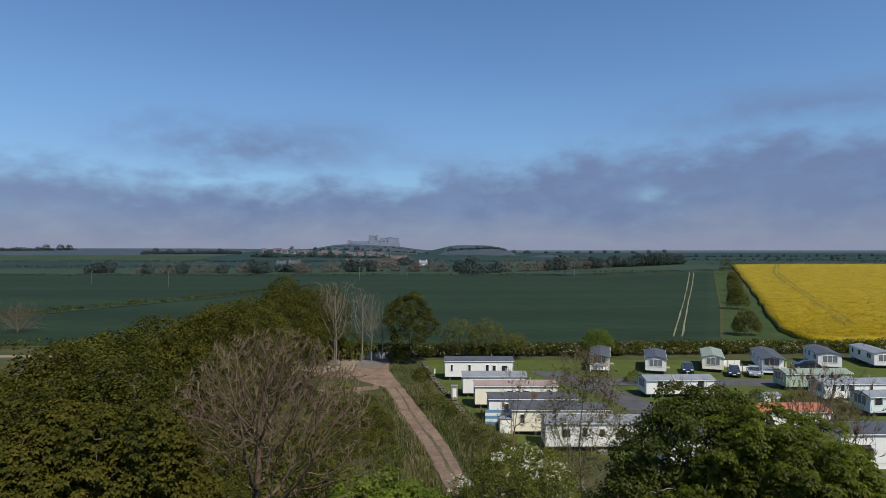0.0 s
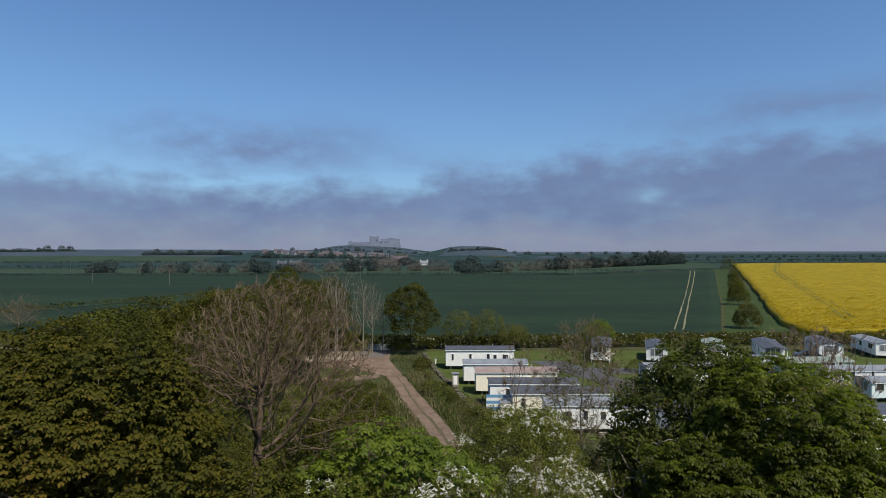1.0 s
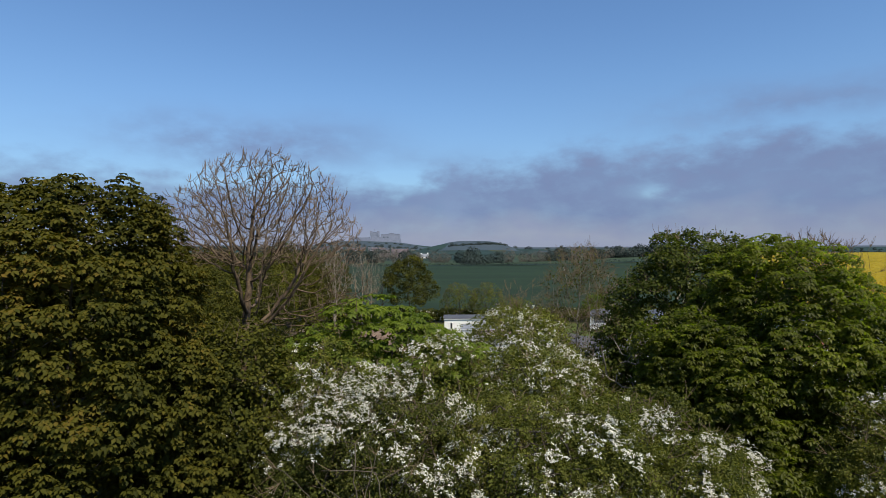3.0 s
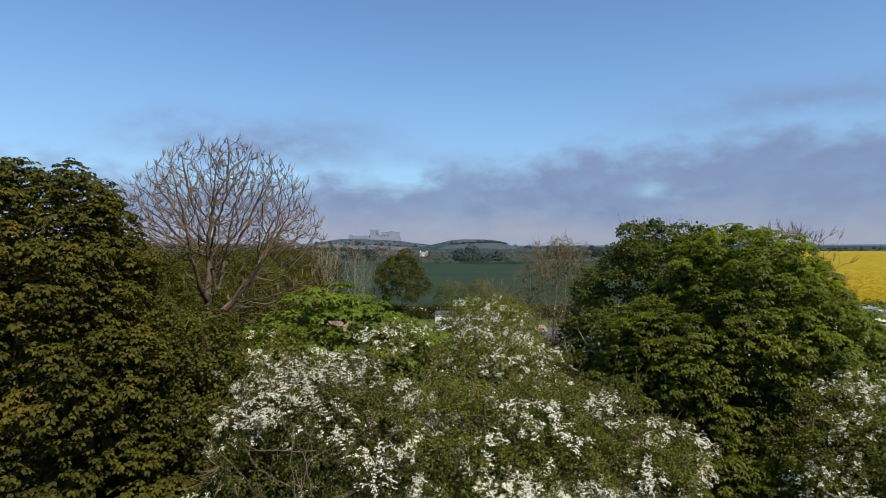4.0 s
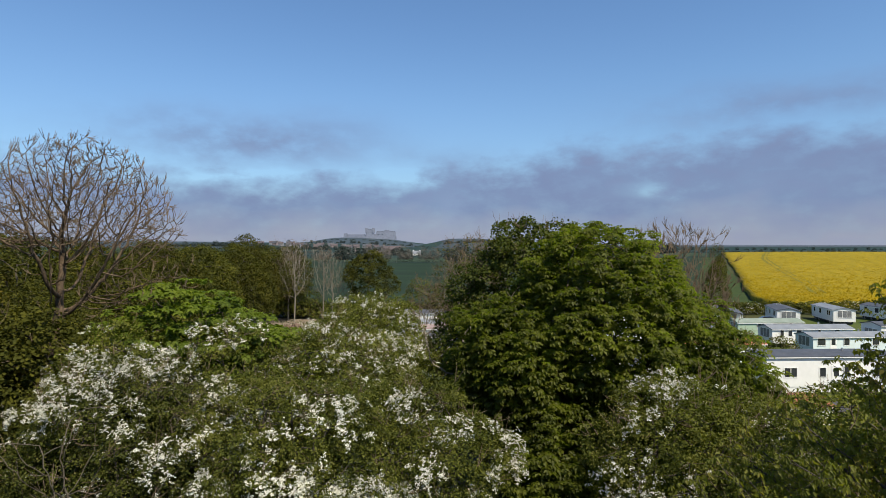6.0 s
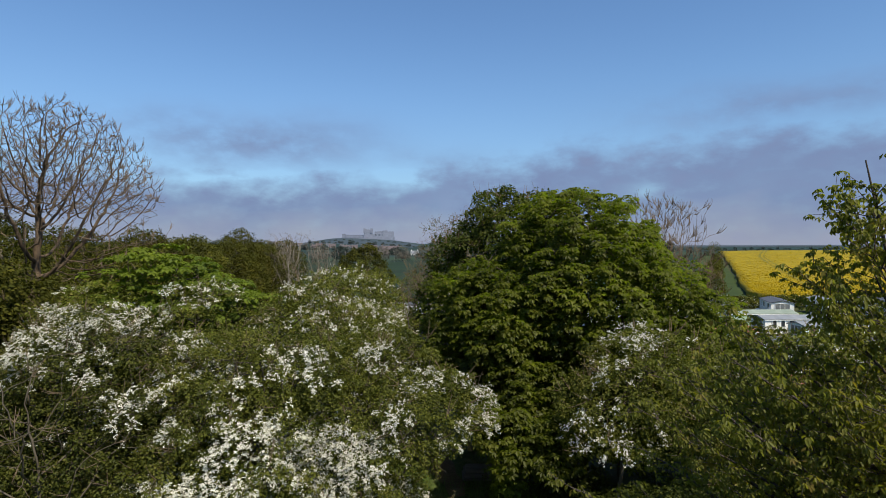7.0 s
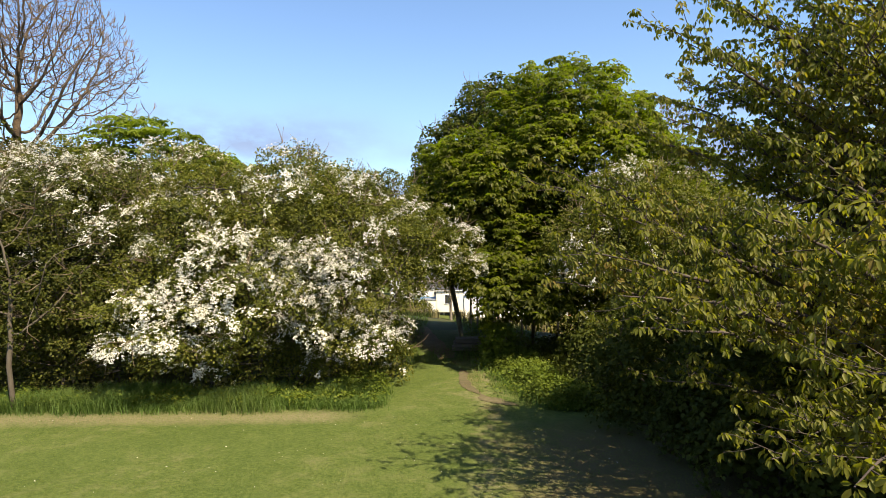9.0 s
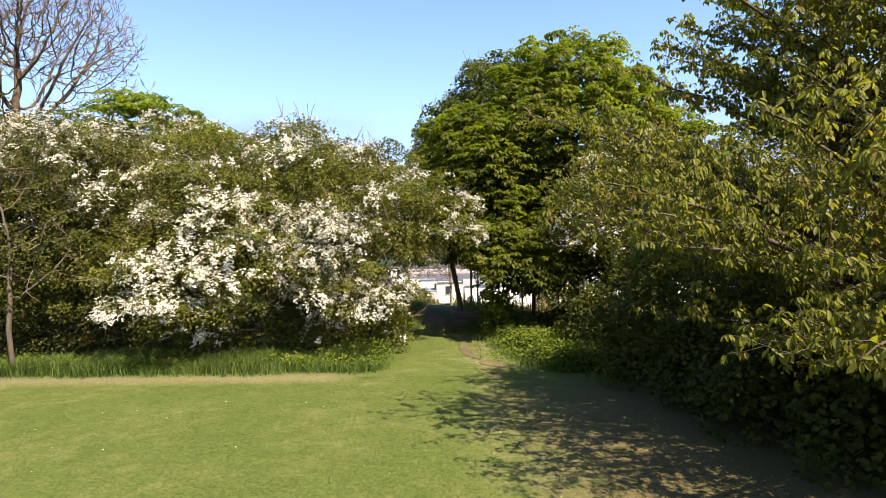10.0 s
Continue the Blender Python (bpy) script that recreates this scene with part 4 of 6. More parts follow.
# dark bronze tree
leafy("field_maple_tree", on(-10.5, 16.6), "broad field maple in bronze-green young leaf",
      [(0, 0, 8.2, 3.6, 3.6, 3.4), (-2.8, 0.6, 6.6, 3.0, 3.0, 3.0), (2.0, -0.8, 6.2, 2.3, 2.5, 2.7), (1.2, -1.6, 8.2, 2.2, 2.0, 2.3), (-1.4, -2.0, 6.6, 3.0, 2.2, 3.0), (2.2, -1.0, 3.4, 2.0, 2.2, 2.4),
       (-4.6, 0.2, 8.0, 3.0, 3.0, 2.9), (0.2, -2.4, 3.4, 2.6, 1.9, 2.4), (3.2, -1.0, 2.6, 2.0, 1.8, 2.3), (2.9, -.4, 4.6, 1.6, 1.7, 1.8), (-4.2, -1.6, 4.6, 3.0, 2.4, 3.0), (-0.6, 0.4, 9.5, 2.4, 2.6, 2.2), (1.3, 0.2, 9.8, 1.8, 2.2, 2.1), (-2.3, 0.2, 9.4, 2.3, 2.4, 2.2), (1.6, -.4, 7.6, 1.9, 2.0, 2.0)],
      M_DARK, 4200, 6, 0.155, 0.16, 13, bough=(0.48, 0.85, 32, 1.15), fill=1400, whorl=True, stems=((0, 0), (-1.6, .4)), wide=0.32, droop=0.4, depth=0.35, skeleton=200)
for x, y, h, s in ((-6.2, 18.7, 7.4, 15), (-8.6, 20.2, 6.6, 16), (-4.3, 21.4, 6.2, 17), (-5.2, 25.0, 7.0, 18)):
    leafy("hazel_tree", on(x, y), "bushy green hazel at the foot of the bare ash", [(0, 0, h * .62, 1.9, 1.8, h * .38), (1.0, 0, h * .45, 1.5, 1.5, h * .34), (-1.0, -.2, h * .45, 1.5, 1.5, h * .34)],
          M_WOOD, 500, 7, 0.13, 0.2, s, bough=(0.5, 0.5, 14, 0.9), fill=200, skeleton=70, group="hazels on the bank", dead=40)
# light green maple
leafy("maple_sapling", on(-1.9, 21.2), "small bright green maple above the hawthorn",
      [(0, 0, 6.4, 2.2, 2.0, 1.5), (-1.7, 0.2, 5.8, 1.8, 1.6, 1.2), (1.7, 0, 5.8, 2.0, 1.7, 1.1), (0.3, -0.4, 4.6, 2.7, 2.0, 1.4), (-0.4, 0, 7.3, 1.3, 1.2, 0.9), (2.8, 0.3, 5.0, 1.5, 1.3, 0.8)],
      M_MAPLE, 520, 6, 0.19, 0.24, 14, fill=150, whorl=True, wide=0.3, bough=(0.70, 0.22, 22, 0.85), droop=0.3, depth=0.3, skeleton=90)
# the hawthorn hedge along the lawn
HAW = dict(leaf=M_HAW, wide=0.36, droop=0.15, category="tree", group="hawthorn hedge beside the lawn", spread=0.55)
leafy("hawthorn_tree", on(-0.6, 16.6), "dense hawthorn with dark leaves and thin white blossom",
      lobes=[(0, 0, 3.6, 2.5, 2.0, 2.2), (-1.8, -0.2, 3.6, 1.8, 1.8, 2.3), (1.4, -0.6, 3.0, 1.9, 1.7, 2.0), (0.2, -1.3, 2.1, 2.1, 1.3, 1.5), (-1.8, -1.3, 2.0, 1.7, 1.3, 1.5), (-0.6, .4, 4.9, 1.7, 1.6, 1.2), (0.2, -0.4, 0.9, 2.1, 1.0, 1.1), (-1.9, -0.3, .9, 1.7, 1.0, 1.1)],
      count=1500, per=9, length=0.072, reach=0.14, seed=21, bough=(0.48, 0.5, 22, 1.15), fill=500, stems=((-1.2, 0), (0, 0), (1.1, -.3)), skeleton=200, dead=160, depth=0.4, crest=0.45, blossom=(0.072, 9, 0.22, 0.028, 0.18, 1.0), **{**HAW, "leaf": M_HAWDARK})
leafy("hawthorn_tree", on(3.0, 15.9), "wide hawthorn laden with drooping white blossom",
      lobes=[(0, 0, 3.3, 2.2, 1.9, 2.2), (-1.2, -1.2, 2.0, 1.7, 1.4, 1.3), (0.6, -1.2, 2.5, 1.8, 1.4, 1.6), (1.2, 0.2, 4.0, 1.8, 1.8, 1.7), (-1.0, 0.4, 4.4, 1.7, 1.7, 1.4), (-0.4, -1.7, 1.6, 1.5, 0.9, 0.9), (-0.9, .0, 0.9, 1.5, 1.0, 1.1), (0.9, 0, 0.9, 1.5, 1.0, 1.1)],
      count=1500, per=9, length=0.072, reach=0.14, seed=22, bough=(0.48, 0.5, 24, 1.0), fill=500, stems=((-0.8, 0), (0.5, 0), (0, .7)), skeleton=200, dead=120, depth=0.4, dense=((1.6, -1.3, 3.4, 1.1), (-1.4, -1.6, 1.5, 1.1), (-0.2, -1.7, 1.3, 0.9), (0.3, -1.2, 3.4, 1.1)), blossom=(0.15, 12, 0.26, 0.028, 0.16, 1.1), **HAW)
leafy("hawthorn_tree", on(5.9, 16.7), "hawthorn in full white blossom leaning over the path",
      lobes=[(-0.6, -0.4, 3.2, 1.9, 1.7, 2.0), (0.6, -0.8, 3.2, 1.6, 1.5, 1.6), (-0.4, -1.6, 2.4, 1.6, 1.2, 1.5), (1.2, 0.2, 3.6, 1.5, 1.6, 1.3), (2.0, 0.4, 3.3, 1.1, 1.3, 0.9), (0.3, 0.6, 4.4, 1.6, 1.6, 1.3), (0.4, -1.7, 1.5, 0.9, .8, .8), (-0.6, -.4, .9, 1.3, .9, 1.1), (0.5, -.3, .8, .8, .8, 1.0)],
      count=1500, per=9, length=0.072, reach=0.14, seed=23, bough=(0.44, 0.5, 23, 1.0), fill=450, stems=((-0.6, 0), (0.3, 0.2)), skeleton=200, dead=120, depth=0.4, dense=((-0.7, -1.9, 2.9, 1.3), (0.9, -1.7, 1.7, 0.9), (-0.4, -1.7, 1.7, 1.0)), blossom=(0.15, 12, 0.26, 0.028, 0.16, 1.1), **HAW)
leafy("hawthorn_tree", on(-2.5, 16.3), "dense hawthorn with dark leaves and sparse blossom",
      lobes=[(0.2, 0, 3.6, 2.0, 2.0, 2.6), (-0.7, -0.6, 2.6, 1.5, 1.5, 2.0), (1.2, -0.8, 2.6, 1.7, 1.5, 1.9), (0.2, .6, 4.8, 1.7, 1.7, 1.4), (-.6, -.2, .9, 1.4, 1.0, 1.1), (1, -.2, .9, 1.6, 1.0, 1.1)],
      count=1200, per=9, length=0.072, reach=0.14, seed=24, bough=(0.48, 0.5, 20, 1.15), fill=400, stems=((-0.6, 0), (0.6, 0)), skeleton=160, dead=100, depth=0.4, crest=0.5, blossom=(0.085, 9, 0.22, 0.028, 0.18, 1.0), **{**HAW, "leaf": M_HAWDARK})
leafy("hawthorn_tree", on(3.4, 27.2), "tall hawthorn with white-tipped crown further down the bank",
      lobes=[(0, 0, 4.3, 2.6, 2.2, 2.8), (-1.9, -0.3, 3.6, 2.0, 1.8, 2.2), (1.9, -0.4, 3.4, 2.0, 1.8, 2.2), (0.8, 0.2, 5.9, 1.6, 1.6, 1.3), (-2.9, -0.5, 2.5, 1.8, 1.6, 1.8)],
      count=1000, per=11, length=0.095, reach=0.18, seed=25, bough=(0.50, 0.65, 13, 0.85), fill=300, stems=((-0.8, 0), (0.6, 0)), skeleton=140, dead=90, depth=0.4, blossom=(0.13, 7, 0.20, 0.034, 0.1, 1.3), **HAW)
leafy("hawthorn_tree", on(4.6, 23.6), "hawthorn with grey twigs and fading white blossom",
      lobes=[(0, 0, 3.5, 1.9, 1.9, 2.2), (-1.6, -0.3, 3.3, 1.7, 1.7, 2.0), (1.0, 0.5, 3.9, 1.3, 1.6, 1.4), (-2.9, -.6, 3.3, 1.7, 1.7, 2.0)],
      count=1000, per=11, length=0.085, reach=0.17, seed=26, bough=(0.46, 0.65, 13, 0.85), fill=250, stems=((-0.9, 0), (-.2, .5)), skeleton=140, dead=140, depth=0.45, blossom=(0.13, 7, 0.20, 0.034, 0.1, 1.3), **HAW)
leafy("hawthorn_tree", on(13.6, 16.7), "hawthorn with pale blossom beside the sycamore",
      lobes=[(0, 0, 3.6, 2.2, 1.7, 2.0), (-1.1, -0.2, 3.5, 1.2, 1.2, 1.3), (1.9, 0.3, 3.3, 1.8, 1.6, 1.9), (3.2, 1.2, 2.9, 1.6, 1.5, 1.8)],
      count=1000, per=10, length=0.072, reach=0.15, seed=27, bough=(0.48, 0.55, 18, 0.9), fill=700, stems=((-0.8, 0), (0.8, 0.2)), skeleton=150, dead=160, depth=0.4, blossom=(0.14, 8, 0.20, 0.028, 0.25, 0.8), **HAW)
leafy("hawthorn_tree", on(16.4, 13.2), "twiggy olive-leaved thorn behind the cherry",
      lobes=[(0, 0, 4.4, 1.8, 1.6, 1.9), (-1.0, 0.2, 3.2, 1.6, 1.4, 1.8), (1.6, 0.2, 3.6, 1.8, 1.5, 2.0), (0.2, .3, 5.2, 1.2, 1.2, 1.0)],
      count=600, per=8, length=0.085, reach=0.16, seed=271, bough=(0.46, 0.55, 15, 0.9), fill=260, stems=((-0.5, 0), (0.6, 0.2)), skeleton=130, dead=150, depth=0.45, **HAW)

for x, y, s in ((-3.4, 19.0, 28), (-0.2, 19.6, 29), (3.2, 20.2, 30)):
    leafy("hawthorn_tree", on(x, y), "tall hawthorn with thin blossom behind the hedge front",
          lobes=[(0, 0, 4.2, 2.1, 1.9, 2.2), (-1.2, 0.2, 3.6, 1.7, 1.7, 2.1), (1.3, -0.2, 3.7, 1.7, 1.7, 2.0), (0.2, .1, 5.7, 1.4, 1.4, 1.1)],
          count=800, per=8, length=0.092, reach=0.16, seed=s, bough=(0.46, 0.65, 12, 0.9), fill=200, stems=((-0.5, 0), (0.5, 0)), skeleton=120, dead=120, depth=0.4, crest=0.15, blossom=(0.11, 7, 0.20, 0.034, 0.12, 1.3), **HAW)

# the bare tree: one spreading round-headed crown
g = np.random.default_rng(31)
q = unit(g.normal(size=(6500, 3)))
q[:, 2] = np.abs(q[:, 2])
q = q[(q[:, 2] > 0.10) | (g.random(len(q)) < 0.3)]
q = q * np.array([3.8, 3.5, 4.15]) * (g.random((len(q), 1)) ** 0.34) + np.array([0.68, 0, 9.35])
low_ = np.clip(g.normal(size=(240, 3)), -1.6, 1.6) * np.array([1.3, 1.1, 0.7]) + np.array([2.4, -0.4, 8.2])
bare_tree("bare_ash_tree", on(-7.0, 21.6), "tall leafless ash with a rounded crown of fine twigs", np.concatenate([q, low_]), [(0.05, 0, 2.6), (-0.12, 0.1, 4.6), (0.05, 0, 6.2)], 0.24, 0.28, 31, M_ASHBARK, 0.0085, 0.36, 0.03, cap=12000, per=5, power=2.28, curl=0.8, fan=0.22, fine=0.009)
# smaller bare or half-bare trees
for (x, y, h, rx, k, s) in ((19.0, 29.6, 12.6, 1.9, 2200, 42), (-4.6, 24.0, 6.2, 2.4, 420, 43), (20.8, 31.5, 11.4, 1.7, 1800, 44), (17.7, 28.8, 12.0, 1.5, 1400, 47), (5.9, 46.5, 9.0, 1.7, 300, 45)):
    g = np.random.default_rng(s)
    q = np.clip(g.normal(size=(k, 3)), -1.7, 1.7) * np.array([rx * .5, rx * .5, h * .17]) + np.array([0.2, 0, h * .74])
    q = q[(q[:, 2] > h * .3) & (q[:, 2] < h)]
    bare_tree("bare_tree", on(x, y), "slender half-bare tree with upright grey twigs", q, [(-0.35, 0.1, h * .35)], 0.30, 0.40, s, M_TWIG, 0.0080, 0.50, 0.75, "thin bare trees", 4200, per=7, curl=0.9, fan=0.25)

leafy("elder_tree", on(8.8, 36.9), "half-dead tree with sparse leaves and bare upper twigs", [(0, 0, 8.4, 2.0, 1.8, 2.6), (-1.2, 0, 6.4, 1.7, 1.5, 1.8), (1.1, 0, 6.0, 1.6, 1.5, 1.7), (-0.3, 0, 4.0, 2.1, 1.7, 1.7), (-1.0, 0, 2.4, 1.7, 1.4, 1.4)],
      M_WOOD, 460, 4, 0.11, 0.25, 46, bark=M_PALEBARK, bough=(0.5, 0.6, 5, 0.8), skeleton=420, tip=0.013, depth=.6, dead=1700)

# young tree on the edge of the lawn
g = np.random.default_rng(51)
q = g.normal(size=(160, 3)) * np.array([1.0, .9, 1.1]) + np.array([-0.2, 0.2, 3.6])
bare_tree("young_tree", on(-1.35, 13.75), "young thin grey-brown tree at the lawn edge", q[q[:, 2] > 1.7], [(-0.12, 0, 1.1), (-0.1, 0.05, 1.8)], 0.22, 0.35, 51, M_BARK, 0.010, 0.4, 0.1, cap=700)

# the cherry that overhangs the lawn: limbs, side shoots and short spurs, with drooping leaf bunches along them
def arc(g, a, d, length, bits, lift, sag=0.0, wander=0.08):
    q = [np.array(a, float)]
    d = unit(np.array(d, float))
    for i in range(bits):
        d = unit(d + np.array([0, 0, (lift - sag * i / bits) / bits * 3]) + g.normal(0, wander, 3))
        q.append(q[-1] + d * length / bits)
    return np.array(q)


def cherry(place, seed):
    g = np.random.default_rng(seed)
    top = thing("cherry_tree", place, "cherry with drooping yellow-green bunched leaves overhanging the lawn", "tree")
    stem = np.array([(0.3, 0, -0.3), (0.34, 0, 0.6), (0.36, 0.05, 1.8), (0.25, 0.2, 3.4), (-0.1, 0.3, 5.2), (-0.45, 0.4, 7.2), (-0.8, 0.6, 9.35)])
    wood = [(stem, np.array([0.20, 0.17, 0.145, 0.11, 0.07, 0.036, 0.010]))]
    spur, axis = [], []

    def dress(q, first, gap):
        """Marks leaf bunches along a shoot and at its end."""
        step = np.linalg.norm(q[1] - q[0])
        for i in range(len(q) - 1):
            if i / (len(q) - 1) < first:
                continue
            for s in np.arange(0, step, gap):
                spur.append(q[i] + (q[i + 1] - q[i]) * (s / step) + g.normal(0, 0.025, 3))
                axis.append(unit(q[i + 1] - q[i]) + g.normal(0, 0.45, 3))
        spur.append(q[-1])
        axis.append(unit(q[-1] - q[-2]))

    def spread_at(z):
        return np.interp(z, [1.2, 2.4, 3.6, 4.6, 5.2, 6.0, 7.0, 7.8, 8.4, 9.2], [3.2, 4.4, 4.7, 4.2, 3.8, 3.15, 2.4, 1.6, 1.0, 0.3])

    # each limb by the height of its tip, its bearing and its share of the crown's width
    zs = np.linspace(1.6, 9.2, 200)
    share = np.cumsum(spread_at(zs) ** 1.15)
    limbs = [(np.interp((k + 0.5) / 64, share / share[-1], zs), k * 2.39996 + g.normal(0, .25), g.choice([1.0, 1.0, 0.62]) * g.uniform(0.9, 1.08)) for k in range(64)]
    limbs += [(z, az, 1.05) for z, az in ((2.2, -2.5), (2.7, -2.1), (3.0, -2.8), (3.9, -2.5), (2.4, -1.6), (3.4, -1.2), (3.0, -0.6), (5.6, 2.6), (6.2, 2.3), (2.8, -2.45), (3.3, -2.2))]
    limbs += [(2.2, -2.44, 1.24), (2.0, -2.58, 1.2), (2.4, -2.3, 1.2)]
    limbs += [(z, az, f) for z, az, f in ((5.2, 2.2, .6), (6.0, 2.6, .7), (6.6, 2.2, .6), (5.9, -2.6, .75), (7.0, 2.7, .8), (6.2, 3.4, .8))]
    limbs += [(z, az, f) for z, az, f in ((3.2, 3.05, 1.08), (3.6, 3.25, 1.03), (3.5, 2.95, 1.06))]
    limbs += [(4.4, 3.12, 1.18), (4.7, 2.95, 1.15)]
    limbs += [(5.2 + 0.19 * k, k * 2.4 + 0.5, 1.0 - 0.16 * (k % 3)) for k in range(21)]
    # limbs mostly out of view, added to deepen the shade underneath
    limbs += [(3.6 + 0.3 * k, -1.3 + (k * 0.53) % 1.3, 0.95) for k in range(8)]
    # thinner above on the sunny side
    limbs = [v for v in limbs if not (4.2 < v[0] < 7.2 and math.cos(v[1] + 0.62) > 0.0 and g.random() < 0.08)]
    for zt, az, far in limbs:
        reach = far * spread_at(zt) * (0.70 if zt > 4.6 and math.cos(az + 2.0) > 0.6 else 1.0)
        slope = np.interp(zt, [1.6, 3.5, 6.0, 8.0, 9.2], [0.22, 0.42, 0.85, 1.3, 2.2])
        h = min(8.4, max(0.8, zt - slope * reach))
        root = np.array([np.interp(h, stem[:, 2], stem[:, i]) for i in range(3)])
        out = np.array([math.cos(az), math.sin(az), 0])
        tip = np.array([np.interp(zt, stem[:, 2], stem[:, 0]), np.interp(zt, stem[:, 2], stem[:, 1]) + 0.1, zt]) + out * reach
        bend = root + (tip - root) * 0.5 + np.array([0, 0, 0.16 * reach])
        length = np.linalg.norm(tip - root)
        bits = max(4, int(length / 0.25))
        u = np.linspace(0, 1, bits + 1)[:, None]
        q = root * (1 - u) ** 2 + bend * 2 * u * (1 - u) + tip * u * u
        q[1:] += np.cumsum(g.normal(0, 0.016, (bits, 3)), 0)
        wood.append((q, np.interp(np.linspace(0, 1, bits + 1), [0, 1], [0.009 + 0.0095 * length, 0.005])))
        dress(q, 0.45, 0.16)
        side = 1.0
        for i in range(max(1, int(bits * 0.2)), bits):
            f = i / bits
            t = unit(q[i + 1] - q[i])
            flat = unit(np.cross(t, (0, 0, 1.0)))
            for _ in range(2 if f < 0.85 else 1):
                side = -side
                d = t * g.uniform(0.35, 0.9) + flat * side * g.uniform(0.5, 1.0) + np.array([0, 0, g.uniform(-0.25, 0.45)])
                ln = g.uniform(0.45, 1.05) * np.interp(f, [0.2, 0.5, 1], [1.1, 1.05, 0.55])
                s = arc(g, q[i], d, ln, 5, 0.05, 0.10, 0.10)
                wood.append((s, np.linspace(0.008, 0.0032, 6)))
                dress(s, 0.2, 0.145)
                for j in (2, 3, 4):
                    if g.random() < 0.62:
                        w = arc(g, s[j], unit(s[j] - s[j - 1]) + g.normal(0, 0.7, 3), g.uniform(0.15, 0.42), 2, 0.1, 0.1)
                        wood.append((w, np.array([0.0045, 0.0035, 0.0025])))
                        dress(w, 0.4, 0.16)
    part_mesh("trunk", tubes_mesh("cherry_limbs", wood, 6, 0.02, 3), M_CHERRYBARK, top)
    p, a = np.array(spur), unit(np.array(axis) + np.array([0, 0, 0.55]))
    P, D, N, L = whorls(g, p, a, 8, 0.082, 0.3, 0.9)
    cut = g.random(len(P)) < np.where(P[:, 2] > 7.0, 0.62, np.where(P[:, 2] > 4.4, 0.48, 0.50))
    front = P[:, 0] + P[:, 1] < -1.2
    for name, keep, fine in (("crown", cut & ~front, False), ("overhanging_leaves", cut & front, True)):
        part_mesh(name, leaf_mesh("cherry_leaves", P[keep], D[keep], N[keep], L[keep], 0.30 - 0.05 * fine, fine, 0.22), M_CHERRY, top)
    return top


cherry(on(14.3, 7.5), 61)

# shrubs in the shade at the foot of the cherry and along the path
# the outermost at the right are out of view, added to block light
for i, (x, y, sx, sz, leaf, n) in enumerate(((12.8, 12.2, 1.3, 2.4, M_SHADE, 1100), (13.3, 10.5, 1.1, 1.9, M_SHADE, 800), (15.8, 10.6, 1.7, 1.4, M_SHADE, 700), (18.0, 11.2, 2.2, 1.8, M_SHADE, 700), (12.6, 14.8, 1.2, 1.6, M_SHADE, 700), (14.2, 14.2, 1.6, 1.9, M_SHADE, 800), (17.0, 14.4, 2.2, 2.0, M_SHADE, 650),
                                             (9.9, 17.9, 0.42, 1.15, M_HERB, 170), (12.2, 18.6, 0.9, 0.8, M_SHADE, 240), (13.2, 9.3, 0.9, 1.5, M_SHADE, 420), (13.6, 7.6, 0.9, 1.5, M_SHADE, 420), (15.6, 8.2, 1.5, 2.2, M_SHADE, 600), (14.6, 5.4, 1.2, 1.9, M_SHADE, 500), (16.8, 5.6, 1.8, 3.0, M_SHADE, 700), (18.4, 8.4, 2.0, 3.6, M_SHADE, 700), (20.5, 14.5, 2.4, 2.4, M_SHADE, 650), (19.5, 17.5, 2.8, 4.2, M_SHADE, 900), (16.8, 19.0, 2.2, 3.4, M_SHADE, 800), (23.5, 18.5, 2.8, 4.0, M_SHADE, 800))):
    leafy("shrub", on(x, y), {M_SHADE: "low dark green shrub under the trees, outermost ones added for shade", M_HERB: "small light green sapling beside the path"}[leaf],
          [(0, 0, sz * .6, sx, sx * .8, sz * .7), (sx * .5, -.2, sz * .4, sx * .7, sx * .6, sz * .5), (-sx * .5, 0, sz * .4, sx * .7, sx * .6, sz * .5)], leaf, n // 6, 7, 0.088, 0.15, 70 + i, bough=(0.36, 0.7, 11, 0.65), fill=110,
          skeleton=40, low=-0.8, category="shrub", group="shrubs under the cherry", crown="foliage")
leafy("hawthorn_tree", on(9.5, 26.6), "hawthorn hanging over the path towards the caravans", [(-.6, 0, 3.1, 1.7, 1.2, 1.5), (-1.6, -.2, 2.6, 1.0, .9, 1.0), (.6, -.2, 2.9, 1.2, 1.0, 1.2), (-.3, .2, 4.4, 1.5, 1.3, 1.1)],
      count=420, per=9, length=0.09, reach=0.16, seed=305, bough=(0.42, 0.6, 13, 0.9), fill=120, stems=((0, 0), (.3, .2)), skeleton=90, tip=0.014, bark=M_PALEBARK, dead=60, depth=0.4, blossom=(0.08, 6, 0.34, 0.043, 0.1, 1.3), **HAW)
# thin-stemmed thicket between the path and the caravans
for x, y, h, s in ((11.0, 24.6, 3.6, 301), (12.6, 25.2, 4.0, 302), (14.4, 24.4, 3.8, 303)):
    leafy("thicket_tree", on(x, y), "thin-stemmed hawthorn with bare lower trunks", [(0, 0, h, 1.3, 1.1, 1.0), (.8, -.3, h * .8, .9, .9, .7), (-.8, 0, h * .85, .9, .9, .7), (0.1, -.6, h * .62, 1.0, .7, .45)], M_HAW, 240, 8, 0.11, 0.16, s, bough=(0.4, 0.6, 12, 0.9),
          stems=((-.5, 0), (.5, .1)), skeleton=60, tip=0.014, bark=M_PALEBARK, dead=30, group="thicket beside the path")
